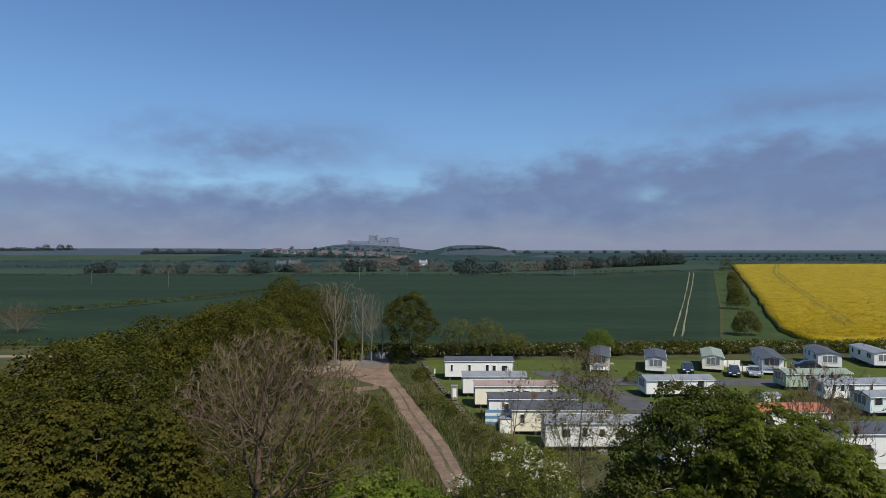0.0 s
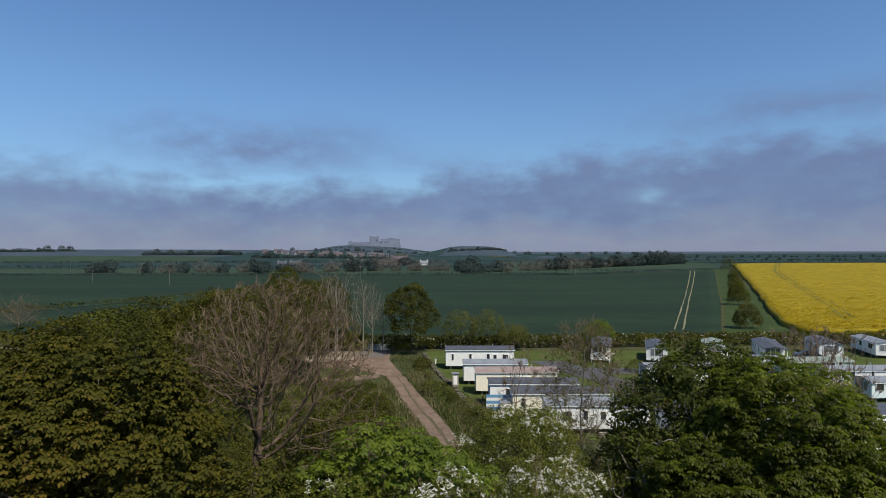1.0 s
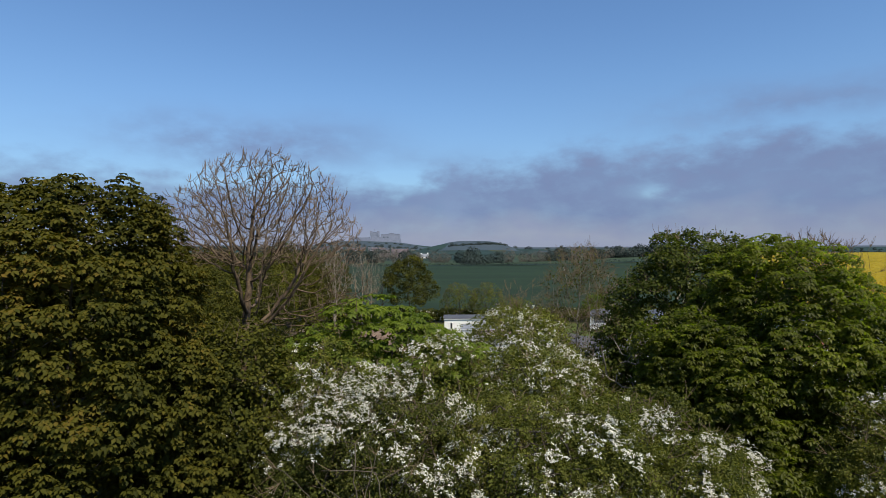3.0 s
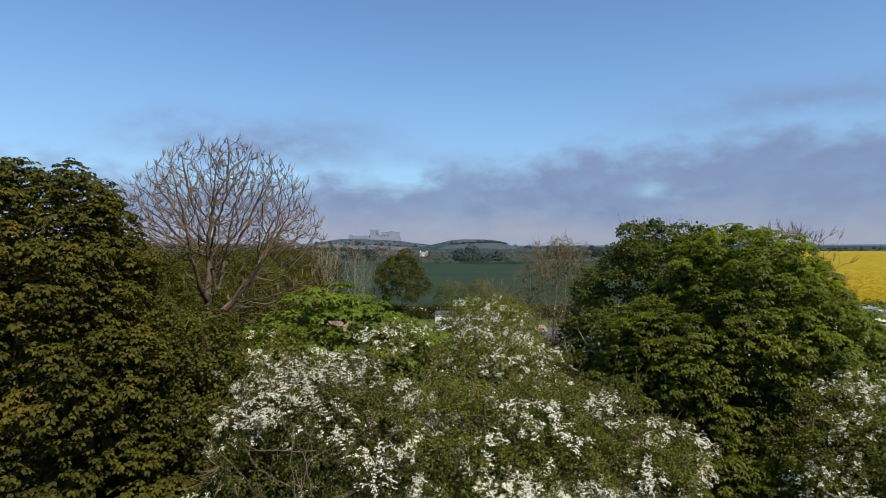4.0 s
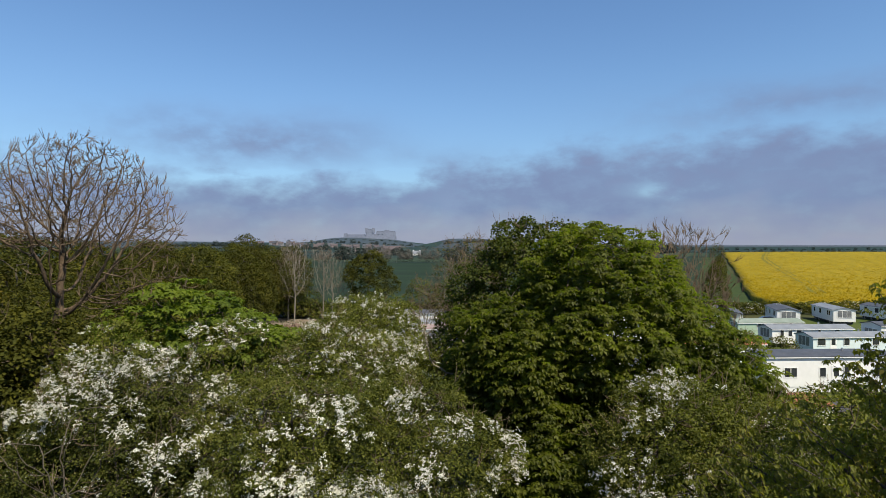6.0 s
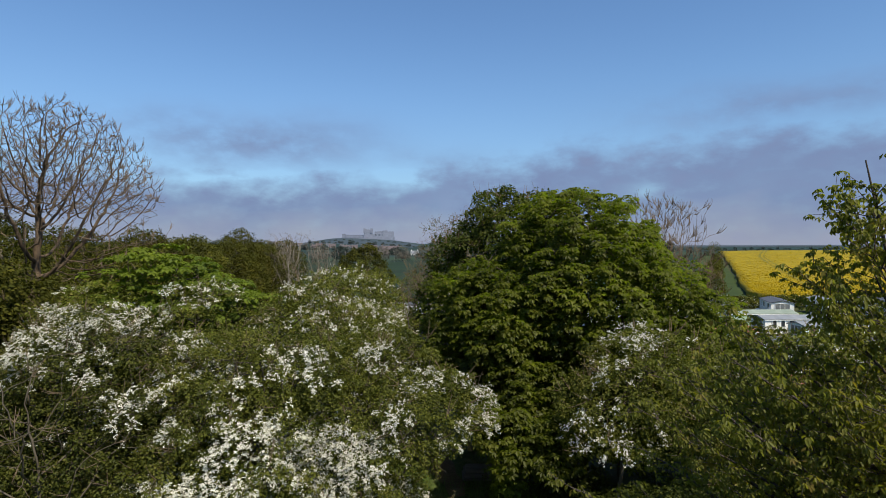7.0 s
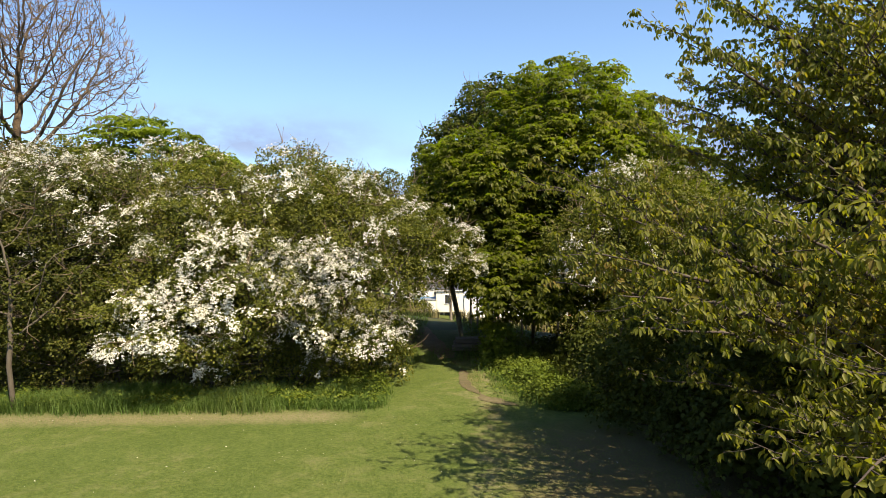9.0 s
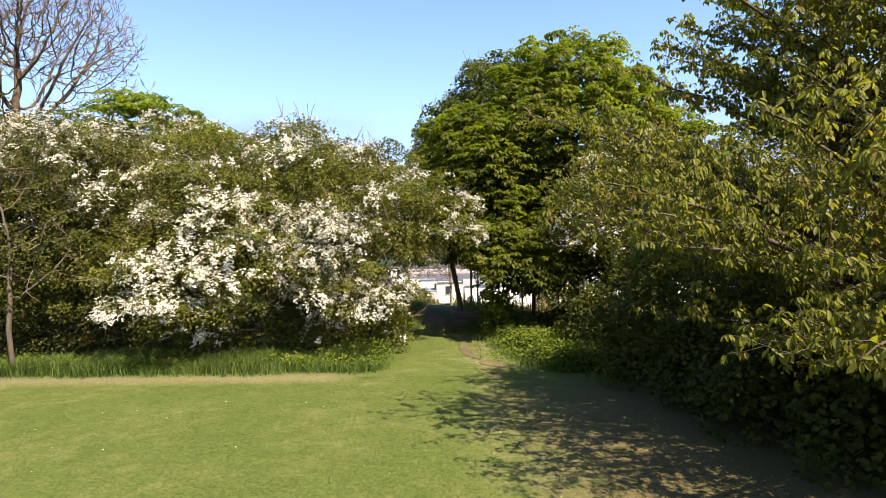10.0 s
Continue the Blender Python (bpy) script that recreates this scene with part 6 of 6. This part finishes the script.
def caravan(x, y, L, W, H, rz, wall, roof, label, wins=((0.15, .6), (0.42, .9), (.8, 1.4)), door=.6, endwin=True, gable=False, deck=False, pitch=.35, group="static caravans", bay=True, skirt=False):
    top = thing("static_caravan", (x, y, gz(x, y) + .05), label, "caravan", group, rz=rz)
    f = .55
    part("body", prism([(-W / 2, f), (W / 2, f), (W / 2, H), (0, H + pitch - .02), (-W / 2, H)], -L / 2, L / 2), wall, top)
    b = prism([(-W / 2 - .12, H - .06), (0, H + pitch), (W / 2 + .12, H - .06), (W / 2 + .12, H + .05), (0, H + pitch + .12), (-W / 2 - .12, H + .05)], -L / 2 - .14, L / 2 + .14)
    part("roof", b, roof, top)
    for s in (-1, 1):
        part("gutter", box(-L / 2 - .14, s * (W / 2 + .13) - .04, H - .10, L / 2 + .14, s * (W / 2 + .13) + .04, H - .03), M_FRAME, top)
    part("chassis", box(-L / 2 + .3, -W / 2 + .3, .18, L / 2 - .3, W / 2 - .3, f), M_CHASSIS, top)
    for sx in (-.6, .6):
        for sy in (-1, 1):
            w = part("wheel", tube((sx, sy * (W / 2 - .3) - .1, .33), (sx, sy * (W / 2 - .3) + .1, .33), .33, 14), M_RUBBER, top)
    for sx in (-L / 2 + .8, -L / 4, L / 4, L / 2 - .8):
        for sy in (-W / 2 + .4, W / 2 - .4):
            part("support", box(sx - .12, sy - .12, -.05, sx + .12, sy + .12, f), M_STONE, top)
    if skirt:
        part("skirting", box(-L / 2 + .1, -W / 2 + .04, 0, L / 2 - .1, -W / 2 + .1, f), wall, top)
    for u, w in wins:
        window(top, -L / 2 + u * L, -W / 2, f + .95, w, .85 if w > .5 else .95, 0, 2 if w > 1 else 1)
        window(top, -L / 2 + (1 - u) * L, W / 2, f + .95, w, .85, 180, 2 if w > 1 else 1)
    if door:
        d = part("door", box(-L / 2 + door * L - .42, -W / 2 - .04, f + .02, -L / 2 + door * L + .42, -W / 2 + .01, f + 2.0, .01), M_FRAME, top)
        part("pane", box(-L / 2 + door * L - .25, -W / 2 - .055, f + 1.0, -L / 2 + door * L + .25, -W / 2 - .03, f + 1.8), M_GLASS, d)
        part("handle", box(-L / 2 + door * L + .3, -W / 2 - .08, f + .95, -L / 2 + door * L + .36, -W / 2 - .03, f + 1.1), M_STEEL, d)
        part("step", box(-L / 2 + door * L - .5, -W / 2 - .75, 0, -L / 2 + door * L + .5, -W / 2 - .06, .28, .02), M_STONE, top)
    if endwin:
        for s, fc in ((-1, 270), (1, 90)):
            window(top, s * L / 2, 0, f + .75, W * .62, 1.15, fc, 3, glass=M_PALEGLASS)
    part("vent", tube((L * .2, .5, H + .1), (L * .2, .5, H + pitch + .35), .09, 8), M_STEEL, top)
    part("gas_bottle", tube((L / 2 + .35, -.5, 0), (L / 2 + .35, -.5, 1.1), .18, 10), M_REDROOF, top)
    if deck:
        dk = part("deck", box(-L / 2 - 2.2, -W / 2, .4, -L / 2 - .16, W / 2, .52), M_FRAME, top, "white veranda deck")
        for i in range(12):
            yy = -W / 2 + i * W / 11
            part("baluster", box(-L / 2 - 2.18, yy - .03, .52, -L / 2 - 2.12, yy + .03, 1.4), M_FRAME, dk)
        part("rail", box(-L / 2 - 2.2, -W / 2, 1.4, -L / 2 - 2.1, W / 2, 1.48), M_FRAME, dk)
        for yy in (-W / 2 + .1, W / 2 - .1):
            part("post", box(-L / 2 - 2.2, yy - .06, 0, -L / 2 - 2.08, yy + .06, H - .1), M_FRAME, top)
        part("porch_roof", prism([(-W / 2 - .1, H - .05), (0, H + pitch + .01), (W / 2 + .1, H - .05), (W / 2 + .1, H + .06), (0, H + pitch + .13), (-W / 2 - .1, H + .06)], -L / 2 - 2.4, -L / 2 - .15), roof, top)
    return top


# the row beside the stone wall
caravan(5.75, 95.6, 10.9, 3.2, 3.1, 0, M_WHITE, M_SLATE, "white static caravan with a dark grey roof", ((.1, .35), (.36, .4), (.62, .5), (.87, .9)), .72)
caravan(7.3, 84.8, 9.0, 3.0, 2.95, 0, M_WHITE, M_GREYROOF, "white static caravan with a silver-grey roof", ((.3, .7), (.55, .6), (.85, 1.0)), .7)
caravan(9.6, 78.8, 10.8, 3.0, 3.0, 0, M_CREAM, M_PINKROOF, "cream static caravan with a faded pink roof", ((.42, .7), (.62, .8), (.9, .7)), .52)
caravan(10.8, 71.9, 10.6, 3.0, 3.05, 0, M_WHITE, M_SLATE, "white static caravan with a dark roof and a blue striped screen", ((.2, .5), (.5, .8), (.62, .9), (.85, 1.2)), .38)
caravan(13.1, 67.4, 10.8, 3.0, 3.0, 0, M_CREAM, M_SLATE, "cream static caravan with a dark grey roof", ((.11, .5), (.5, .8), (.88, .9)), .66)
caravan(15.9, 62.3, 10.6, 3.0, 3.0, 0, M_WHITE, M_GREYROOF, "white static caravan half hidden by branches", ((.2, .9), (.38, .5), (.75, .9)), .55)
# the row with gables towards the lane
caravan(28.4, 106.4, 9.0, 3.2, 2.55, 74, M_CREAM, M_SLATE, "cream static caravan with a dark roof and a timber deck", deck=True)
caravan(37.1, 102.9, 9.0, 3.3, 2.55, 71, M_WHITE, M_SLATE, "white static caravan with a dark slate roof")
caravan(47.5, 104.1, 9.0, 3.3, 2.55, 68, M_CREAM, M_GREENROOF, "cream static caravan with a pale green roof")
caravan(57.1, 104.0, 9.4, 3.6, 2.6, 71, M_WHITE, M_SLATE, "white static caravan with a dark roof and veranda", deck=True)
caravan(68.5, 106.5, 9.4, 3.6, 2.6, 72, M_WHITE, M_SLATE, "white static caravan with a dark slate roof")
caravan(78.4, 107.6, 9.4, 3.5, 2.6, 78, M_WHITE, M_GREYROOF, "white static caravan with a silver-grey roof")
caravan(89.0, 108, 9.4, 3.5, 2.6, 95, M_WHITE, M_SLATE, "white static caravan with a dark slate roof")
# the middle of the site
caravan(33.4, 84.6, 9.8, 3.2, 2.5, 3, M_WHITE, M_GREYROOF, "white static caravan with a silver roof behind a tree", ((.2, .8), (.8, 1.0)), .5)
caravan(55.7, 88.9, 10.0, 3.2, 2.5, 2, M_SAGE, M_GREENROOF, "sage green static caravan with a pale green roof", ((.36, 1.2), (.68, .8), (.8, .5)), .55)
caravan(57.7, 82.3, 11.5, 3.3, 2.5, 3, M_WHITE, M_GREYROOF, "white static caravan with small dark windows", ((.12, .5), (.33, .7), (.58, .4), (.8, .7)), .22)
caravan(58.6, 75.4, 11.0, 3.3, 2.5, 4, M_TEAL, M_GREYROOF, "pale teal static caravan with a silver roof", ((.1, 1.0), (.4, .7), (.75, .9)), .24)
caravan(72.0, 82.0, 11.0, 3.6, 3.0, 3, M_WHITE, M_SLATE, "white static caravan with a dark roof", ((.15, .7), (.5, .8), (.8, .9)), .3)
caravan(37.8, 66.0, 9.0, 3.6, 3.2, 2, M_WHITE, M_REDROOF, "white static caravan with an orange-red roof", ((.25, 1.0), (.75, 1.0)), .5)
caravan(44.2, 58.0, 13.0, 3.8, 3.4, 2, M_WHITE, M_SLATE, "long white static caravan with a dark roof", ((.18, 1.2), (.42, .6), (.6, .5), (.85, 1.1)), .52, pitch=.06, skirt=True)
caravan(30.6, 42.2, 6.6, 3.6, 2.9, 4, M_CREAM, M_REDROOF, "small cream chalet with an orange-red roof", ((.68, 1.7), (.25, .8)), 0, group="site chalets")
caravan(25.6, 57.0, 9.0, 3.6, 3.0, 0, M_WHITE, M_SLATE, "white static caravan below the bank", ((.2, .8), (.8, 1.0)), .5)


def car(x, y, rz, paint, label):
    top = thing("car", (x, y, gz(x, y) + .11), label, "car", "parked cars", rz=rz)
    side = [(-2.1, .35), (-2.15, .7), (-1.95, .95), (-1.0, 1.02), (1.5, 1.0), (2.05, .88), (2.15, .6), (2.1, .35)]
    b = bmesh.new()
    cols = []
    for yy, k in ((-.86, 0), (-.9, .55), (.9, .55), (.86, 0)):
        cols.append([b.verts.new((px * (.985 if k == 0 else 1), yy, pz if k else max(pz - .0, .35))) for px, pz in side])
    n = len(side)
    for a, c in zip(cols[:-1], cols[1:]):
        for i in range(n):
            b.faces.new((a[i], a[(i + 1) % n], c[(i + 1) % n], c[i]))
    b.faces.new(cols[0])
    b.faces.new(cols[-1])
    bmesh.ops.recalc_face_normals(b, faces=b.faces)
    part("body", b, paint, top)
    part("cabin", prism([(-1.75, .95), (-1.35, 1.42), (.35, 1.47), (1.15, 1.0)], -.74, .74, "y"), M_GLASS, top, "dark car windows")
    part("roof", prism([(-1.3, 1.42), (-1.2, 1.5), (.25, 1.53), (.4, 1.46)], -.70, .70, "y"), paint, top)
    for sx in (-1.3, 1.32):
        for sy in (-.82, .82):
            w = part("wheel", tube((sx, sy - .1, .32), (sx, sy + .1, .32), .32, 16), M_RUBBER, top)
            part("rim", tube((sx, sy - .11, .32), (sx, sy + .11, .32), .19, 12), M_STEEL, w)
    for sy in (-.62, .62):
        part("headlight", box(2.0, sy - .2, .66, 2.14, sy + .2, .82, .02), M_FRAME, top)
        part("tail_light", box(-2.16, sy - .18, .68, -2.05, sy + .18, .88, .02), M_REDROOF, top)
    part("number_plate", box(2.13, -.26, .42, 2.17, .26, .53), M_FRAME, top)
    return top


car(48.2, 97.6, -114, M_CARBLUE, "dark blue parked car facing the lane")
car(51.4, 97.4, -112, M_CARSILVER, "silver parked car facing the lane")
car(41.6, 100.2, -110, M_CARBLUE, "dark parked car beside a caravan")
car(63.2, 102.5, 160, M_CARBLUE, "dark parked car between two caravans")

# fence sheets, screens and small things on the site
for x, y, w, h, m, lab in ((50.6, 104.6, 4.4, 1.3, M_WHITE, "white canvas windbreak between two caravans"), (51.4, 101.0, 4.0, 1.0, M_WHITE, "white canvas windbreak beside the cars")):
    top = thing("windbreak", on(x, y), lab, "windbreak", "canvas windbreaks")
    for i in range(5):
        part("post", tube((-w / 2 + i * w / 4, 0, 0), (-w / 2 + i * w / 4, 0, h + .25), .04, 6), M_TIMBER, top)
    for i in range(4):
        part("cloth", box(-w / 2 + i * w / 4 + .04, -.02 + .05 * (i % 2), .1, -w / 2 + (i + 1) * w / 4 - .04, .02 + .05 * (i % 2), h), m, top)
top = thing("windbreak", on(6.4, 69.6), "blue and white striped canvas screen at the caravan corner", "windbreak", "canvas windbreaks")
for i in range(5):
    part("cloth", box(-1.4, -.03, .1 + i * .36, 1.6, .03, .1 + (i + 1) * .36 - .02), M_BLUE if i % 2 == 0 else M_WHITE, top)
for xx in (-1.4, 0.1, 1.6):
    part("post", tube((xx, 0.06, 0), (xx, .06, 2.05), .045, 6), M_TIMBER, top)
for x, y, w, d, h, m, lab in ((1.6, 82.5, .9, .9, 1.9, M_STONE, "pale grey utility cabinet on the grass"), (7.1, 66.6, 1.5, 1.2, 1.7, M_CREAM, "small cream storage shed beside a caravan"), (-1.4, 99.0, .25, .25, 1.0, M_WHITE, "short white marker post"), (12.2, 94.6, 1.4, 1.2, 1.2, M_FRAME, "white entrance steps beside a caravan"),
                                (42.6, 77, 2.2, 1.8, 2.1, M_WHITE, "small white shed with a grey roof")):
    top = thing("shed" if w > .95 else ("cabinet" if w > .5 else "marker_post"), on(x, y), lab, "shed" if w > .95 else "post")
    part("body", box(-w / 2, -d / 2, 0, w / 2, d / 2, h, .02), m, top)
    part("lid", prism([(-d / 2 - .06, h - .02), (d / 2 + .06, h - .02), (d / 2 + .06, h + .04), (0, h + .04 + w * .12), (-d / 2 - .06, h + .04)], -w / 2 - .06, w / 2 + .06), M_GREYROOF, top)
    if w > .5:
        part("door", box(-w * .3, -d / 2 - .03, .08, w * .3, -d / 2 + .01, h * .86), M_FRAME, top)

# field gate at the end of the track
top = thing("field_gate", on(-13.2, 112.4), "galvanised steel field gate, closed", "gate")
for i in range(7):
    part("bar", tube((-2.7, 0, .2 + i * .17), (2.7, 0, .2 + i * .17), .045, 6), M_GALV, top)
for xx in (-2.7, -.9, .9, 2.7):
    part("upright", tube((xx, 0, .15), (xx, 0, 1.27), .05, 6), M_GALV, top)
for xx in (-2.95, 2.95):
    part("gate_post", box(xx - .12, -.12, -.1, xx + .12, .12, 1.5, .02), M_TIMBER, top)

# low dry-stone wall between the scrub and the site
top = thing("dry_stone_wall", on(1, 84), "low tumbled dry-stone wall with grass along it", "wall", kind="structure")
g = np.random.default_rng(230)
line = np.array([(-3.6, 108), (-1.9, 96.5), (-.2, 88), (1.3, 82.9), (2.3, 75.7), (3.5, 68.6), (4.8, 61.7), (6.4, 57)])
d = np.r_[0, np.cumsum(np.linalg.norm(np.diff(line, axis=0), axis=1))]
cube = np.array([(-1, -1, -1), (1, -1, -1), (1, 1, -1), (-1, 1, -1), (-1, -1, 1), (1, -1, 1), (1, 1, 1), (-1, 1, 1)]) * .5
faces = np.array([(0, 3, 2, 1), (4, 5, 6, 7), (0, 1, 5, 4), (1, 2, 6, 5), (2, 3, 7, 6), (3, 0, 4, 7)])
Vs, Fs, k = [], [], 0
for s in np.arange(0, d[-1], .42):
    x, y = np.interp(s, d, line[:, 0]), np.interp(s, d, line[:, 1])
    for row in range(int(g.integers(1, 3))):
        for side in (-.18, .18):
            size = np.array([.42, .34, .22]) * g.uniform(.7, 1.25, 3)
            v = (cube + g.normal(0, .06, cube.shape)) * size
            a = g.uniform(-.4, .4) + 1.2
            v = v @ np.array([[math.cos(a), math.sin(a), 0], [-math.sin(a), math.cos(a), 0], [0, 0, 1]])
            Vs.append(v + np.array([x + side + g.normal(0, .05), y, gz(x, y) + .1 + row * .2]) - np.array(top.location))
            Fs.append(faces + k)
            k += 8
stones = part_mesh("stones", mesh_from("stones", np.concatenate(Vs), np.concatenate(Fs)), M_MOSSY, top)
tagged(stones, kind="stuff")

# stacked sleepers beside the path, and rubble by the turning area
top = thing("timber_stack", on(9.5, 20.9), "stack of old weathered railway sleepers beside the path", "timber")
for r in range(3):
    for i in range(3 - (r == 2)):
        part("sleeper", box(-.95 + .06 * r, -.36 + i * .27 + .02 * r, r * .165, .95 - .05 * i, -.36 + i * .27 + .24 + .02 * r, r * .165 + .15, .015), M_TIMBER, top)
top = thing("rubble_heap", on(-17, 97), "heap of pale rubble and soil by the turning area", "rubble", kind="stuff")
Vs, Fs = [], []
for i in range(220):
    a, r_ = g.uniform(0, 6.28), g.random() ** .5
    v = (cube + g.normal(0, .1, cube.shape)) * g.uniform(.15, .5)
    Vs.append(v + np.array([math.cos(a) * r_ * 4.5, math.sin(a) * r_ * 1.8, (1 - r_) * .8 + .05]))
    Fs.append(faces + 8 * i)
part_mesh("stones", mesh_from("rubble", np.concatenate(Vs), np.concatenate(Fs)), M_TRACK, top)

# ---------------------------------------------------------------- grass
g = np.random.default_rng(240)
p = np.concatenate([scatter(g, 70000, -3, 13.5, 5.5, 10.5, .03), scatter(g, 60000, -8, 14, 10.5, 14.5, .03), scatter(g, 9000, 6.8, 10, 14, 21, .05)])
keep = np.array([noise.noise(Vector((a * .5, b * .5, 3))) for a, b in p[:, :2]]) + g.normal(0, .25, len(p)) > -.35
keep &= g.random(len(p)) < .75
blades("lawn_grass", p[keep], .024, M_BLADE, g, 2.2, .0035, "short mown lawn grass", bend=False)


def beside(n, wide, dz=0.0):
    """Spots in the strip of weeds between the footpath and the shrubs."""
    y = g.uniform(13.3, 18.4, n)
    x = np.interp(y, [13.3, 15.5, 18.4], [11.2, 10.5, 10.25]) + g.normal(0, wide * .45, n)
    return np.stack([x, y, ground_z(x, y) + dz * g.uniform(.6, 1.3, n)], -1)


p = scatter(g, 80000, -10, 7.1, 13.2, 15.0)
tuft = np.array([noise.noise(Vector((a * .9, b * 1.1, 7))) for a, b in p[:, :2]])
p = p[(g.random(len(p)) < smooth(13.25 + .3 * tuft, 14.1 + .4 * tuft, p[:, 1])) & (g.random(len(p)) < 1 - smooth(6.4, 7.1, p[:, 0]))]
tall = np.array([noise.noise(Vector((a * .7, b * .5, 2))) for a, b in p[:, :2]]) > 0.05
q = np.concatenate([beside(5000, 1.0), beside(2500, .8), scatter(g, 220, 7.6, 9.2, 18.6, 20.4), scatter(g, 3500, 5.2, 7.5, 18, 34), scatter(g, 3500, 8.9, 12, 19, 34)])
blades("long_grass", np.concatenate([p[~tall], q]), .30, M_LONG, g, 1.0, .0045, "long uncut grass along the foot of the hedge")
blades("long_grass", p[tall], .44, M_LONG, g, .8, .0045, "tall seeding grass along the foot of the hedge")
p = scatter(g, 420, -9, 6.9, 13.7, 15.0)
c = p + np.array([0, 0, .25])
top = thing("nettles", on(0, 14.6), "nettles and docks along the foot of the hedge", "weeds", kind="stuff")
q = np.concatenate([c, beside(900, .8, .18), beside(800, .6, .40), scatter(g, 160, 5.6, 6.9, 14.4, 16.4, .35), scatter(g, 260, 5.2, 7.2, 19, 30, .2), scatter(g, 260, 9.2, 11.5, 19, 30, .2)]) - np.array(top.location)
P, D, N, L = clump_leaves(g, q, unit(np.tile([0., -.3, 1.], (len(q), 1)) + g.normal(0, .2, q.shape)), 13, .078, .17)
part_mesh("leaves", leaf_mesh("nettle_leaves", P, D, N, L, .3), M_HERB, top)
for x, y, rx, ry in ((10.3, 7.0, .8, .5), (9.6, 9.2, .6, .7), (9.2, 11.2, .5, .6), (9.3, 13.4, .35, .9), (11.2, 9.4, .9, .6), (9.0, 16.4, .3, 1.0), (2, 13.0, 6, .3), (-2, 13.0, 6, .3)):
    p = np.stack([g.normal(x, rx * .6, 700), g.normal(y, ry * .6, 700), np.zeros(700)], -1)
    p[:, 2] = ground_z(p[:, 0], p[:, 1]) + .04
    blades("worn_turf", p, .022, M_STRAW, g, 1.8, .005, "worn brown turf in the lawn", bend=False)
p = np.concatenate([scatter(g, 3500, -14, 1, 28, 72), scatter(g, 2600, -9, -1, 60, 92), scatter(g, 1800, -3.5, 0, 44, 64), scatter(g, 2500, 1.5, 8, 44, 76), scatter(g, 2500, 9, 26, 28, 42)])
def off_track(p):
    return np.abs(p[:, 0] - np.interp(p[:, 1], [30, 43, 48, 58, 67, 74, 84, 89, 95, 100], [5.9, 1.5, .75, -.5, -2.2, -3.7, -6.0, -7.5, -10.5, -12.5])) > np.where(p[:, 1] > 90, 3.4, 1.35)


blades("dry_grass", p[off_track(p)], .75, M_STRAW, g, .5, .022, "tall dry grass and reeds on the bank")
p = np.concatenate([scatter(g, 26000, -16, 1, 26, 84), scatter(g, 9000, -1, 7.5, 40, 80), scatter(g, 5000, -34, -9, 60, 108), scatter(g, 3000, -9, -2, 80, 110)])
p = p[off_track(p) & (p[:, 0] < np.interp(p[:, 1], [40, 58, 67, 76, 84, 95, 108], [12, 8, 5.4, 3.2, 1.4, -1.4, -4.8]))]
blades("bank_grass", p, .38, M_BANK, g, .6, .026, "rough green grass on the bank")
p = scatter(g, 260, -4, 12, 5.5, 13.5, .05)
dP, dD, dN, dL = clump_leaves(g, p, np.tile([0., 0., 1.], (len(p), 1)), 3, .010, .004, 1, 0, .3)
top = thing("daisies", on(3, 9), "small white daisies scattered over the lawn", "flowers", kind="stuff")
part_mesh("petals", leaf_mesh("daisy_petals", dP - np.array(top.location), dD, dN, dL, .5), M_BLOSSOM, top)
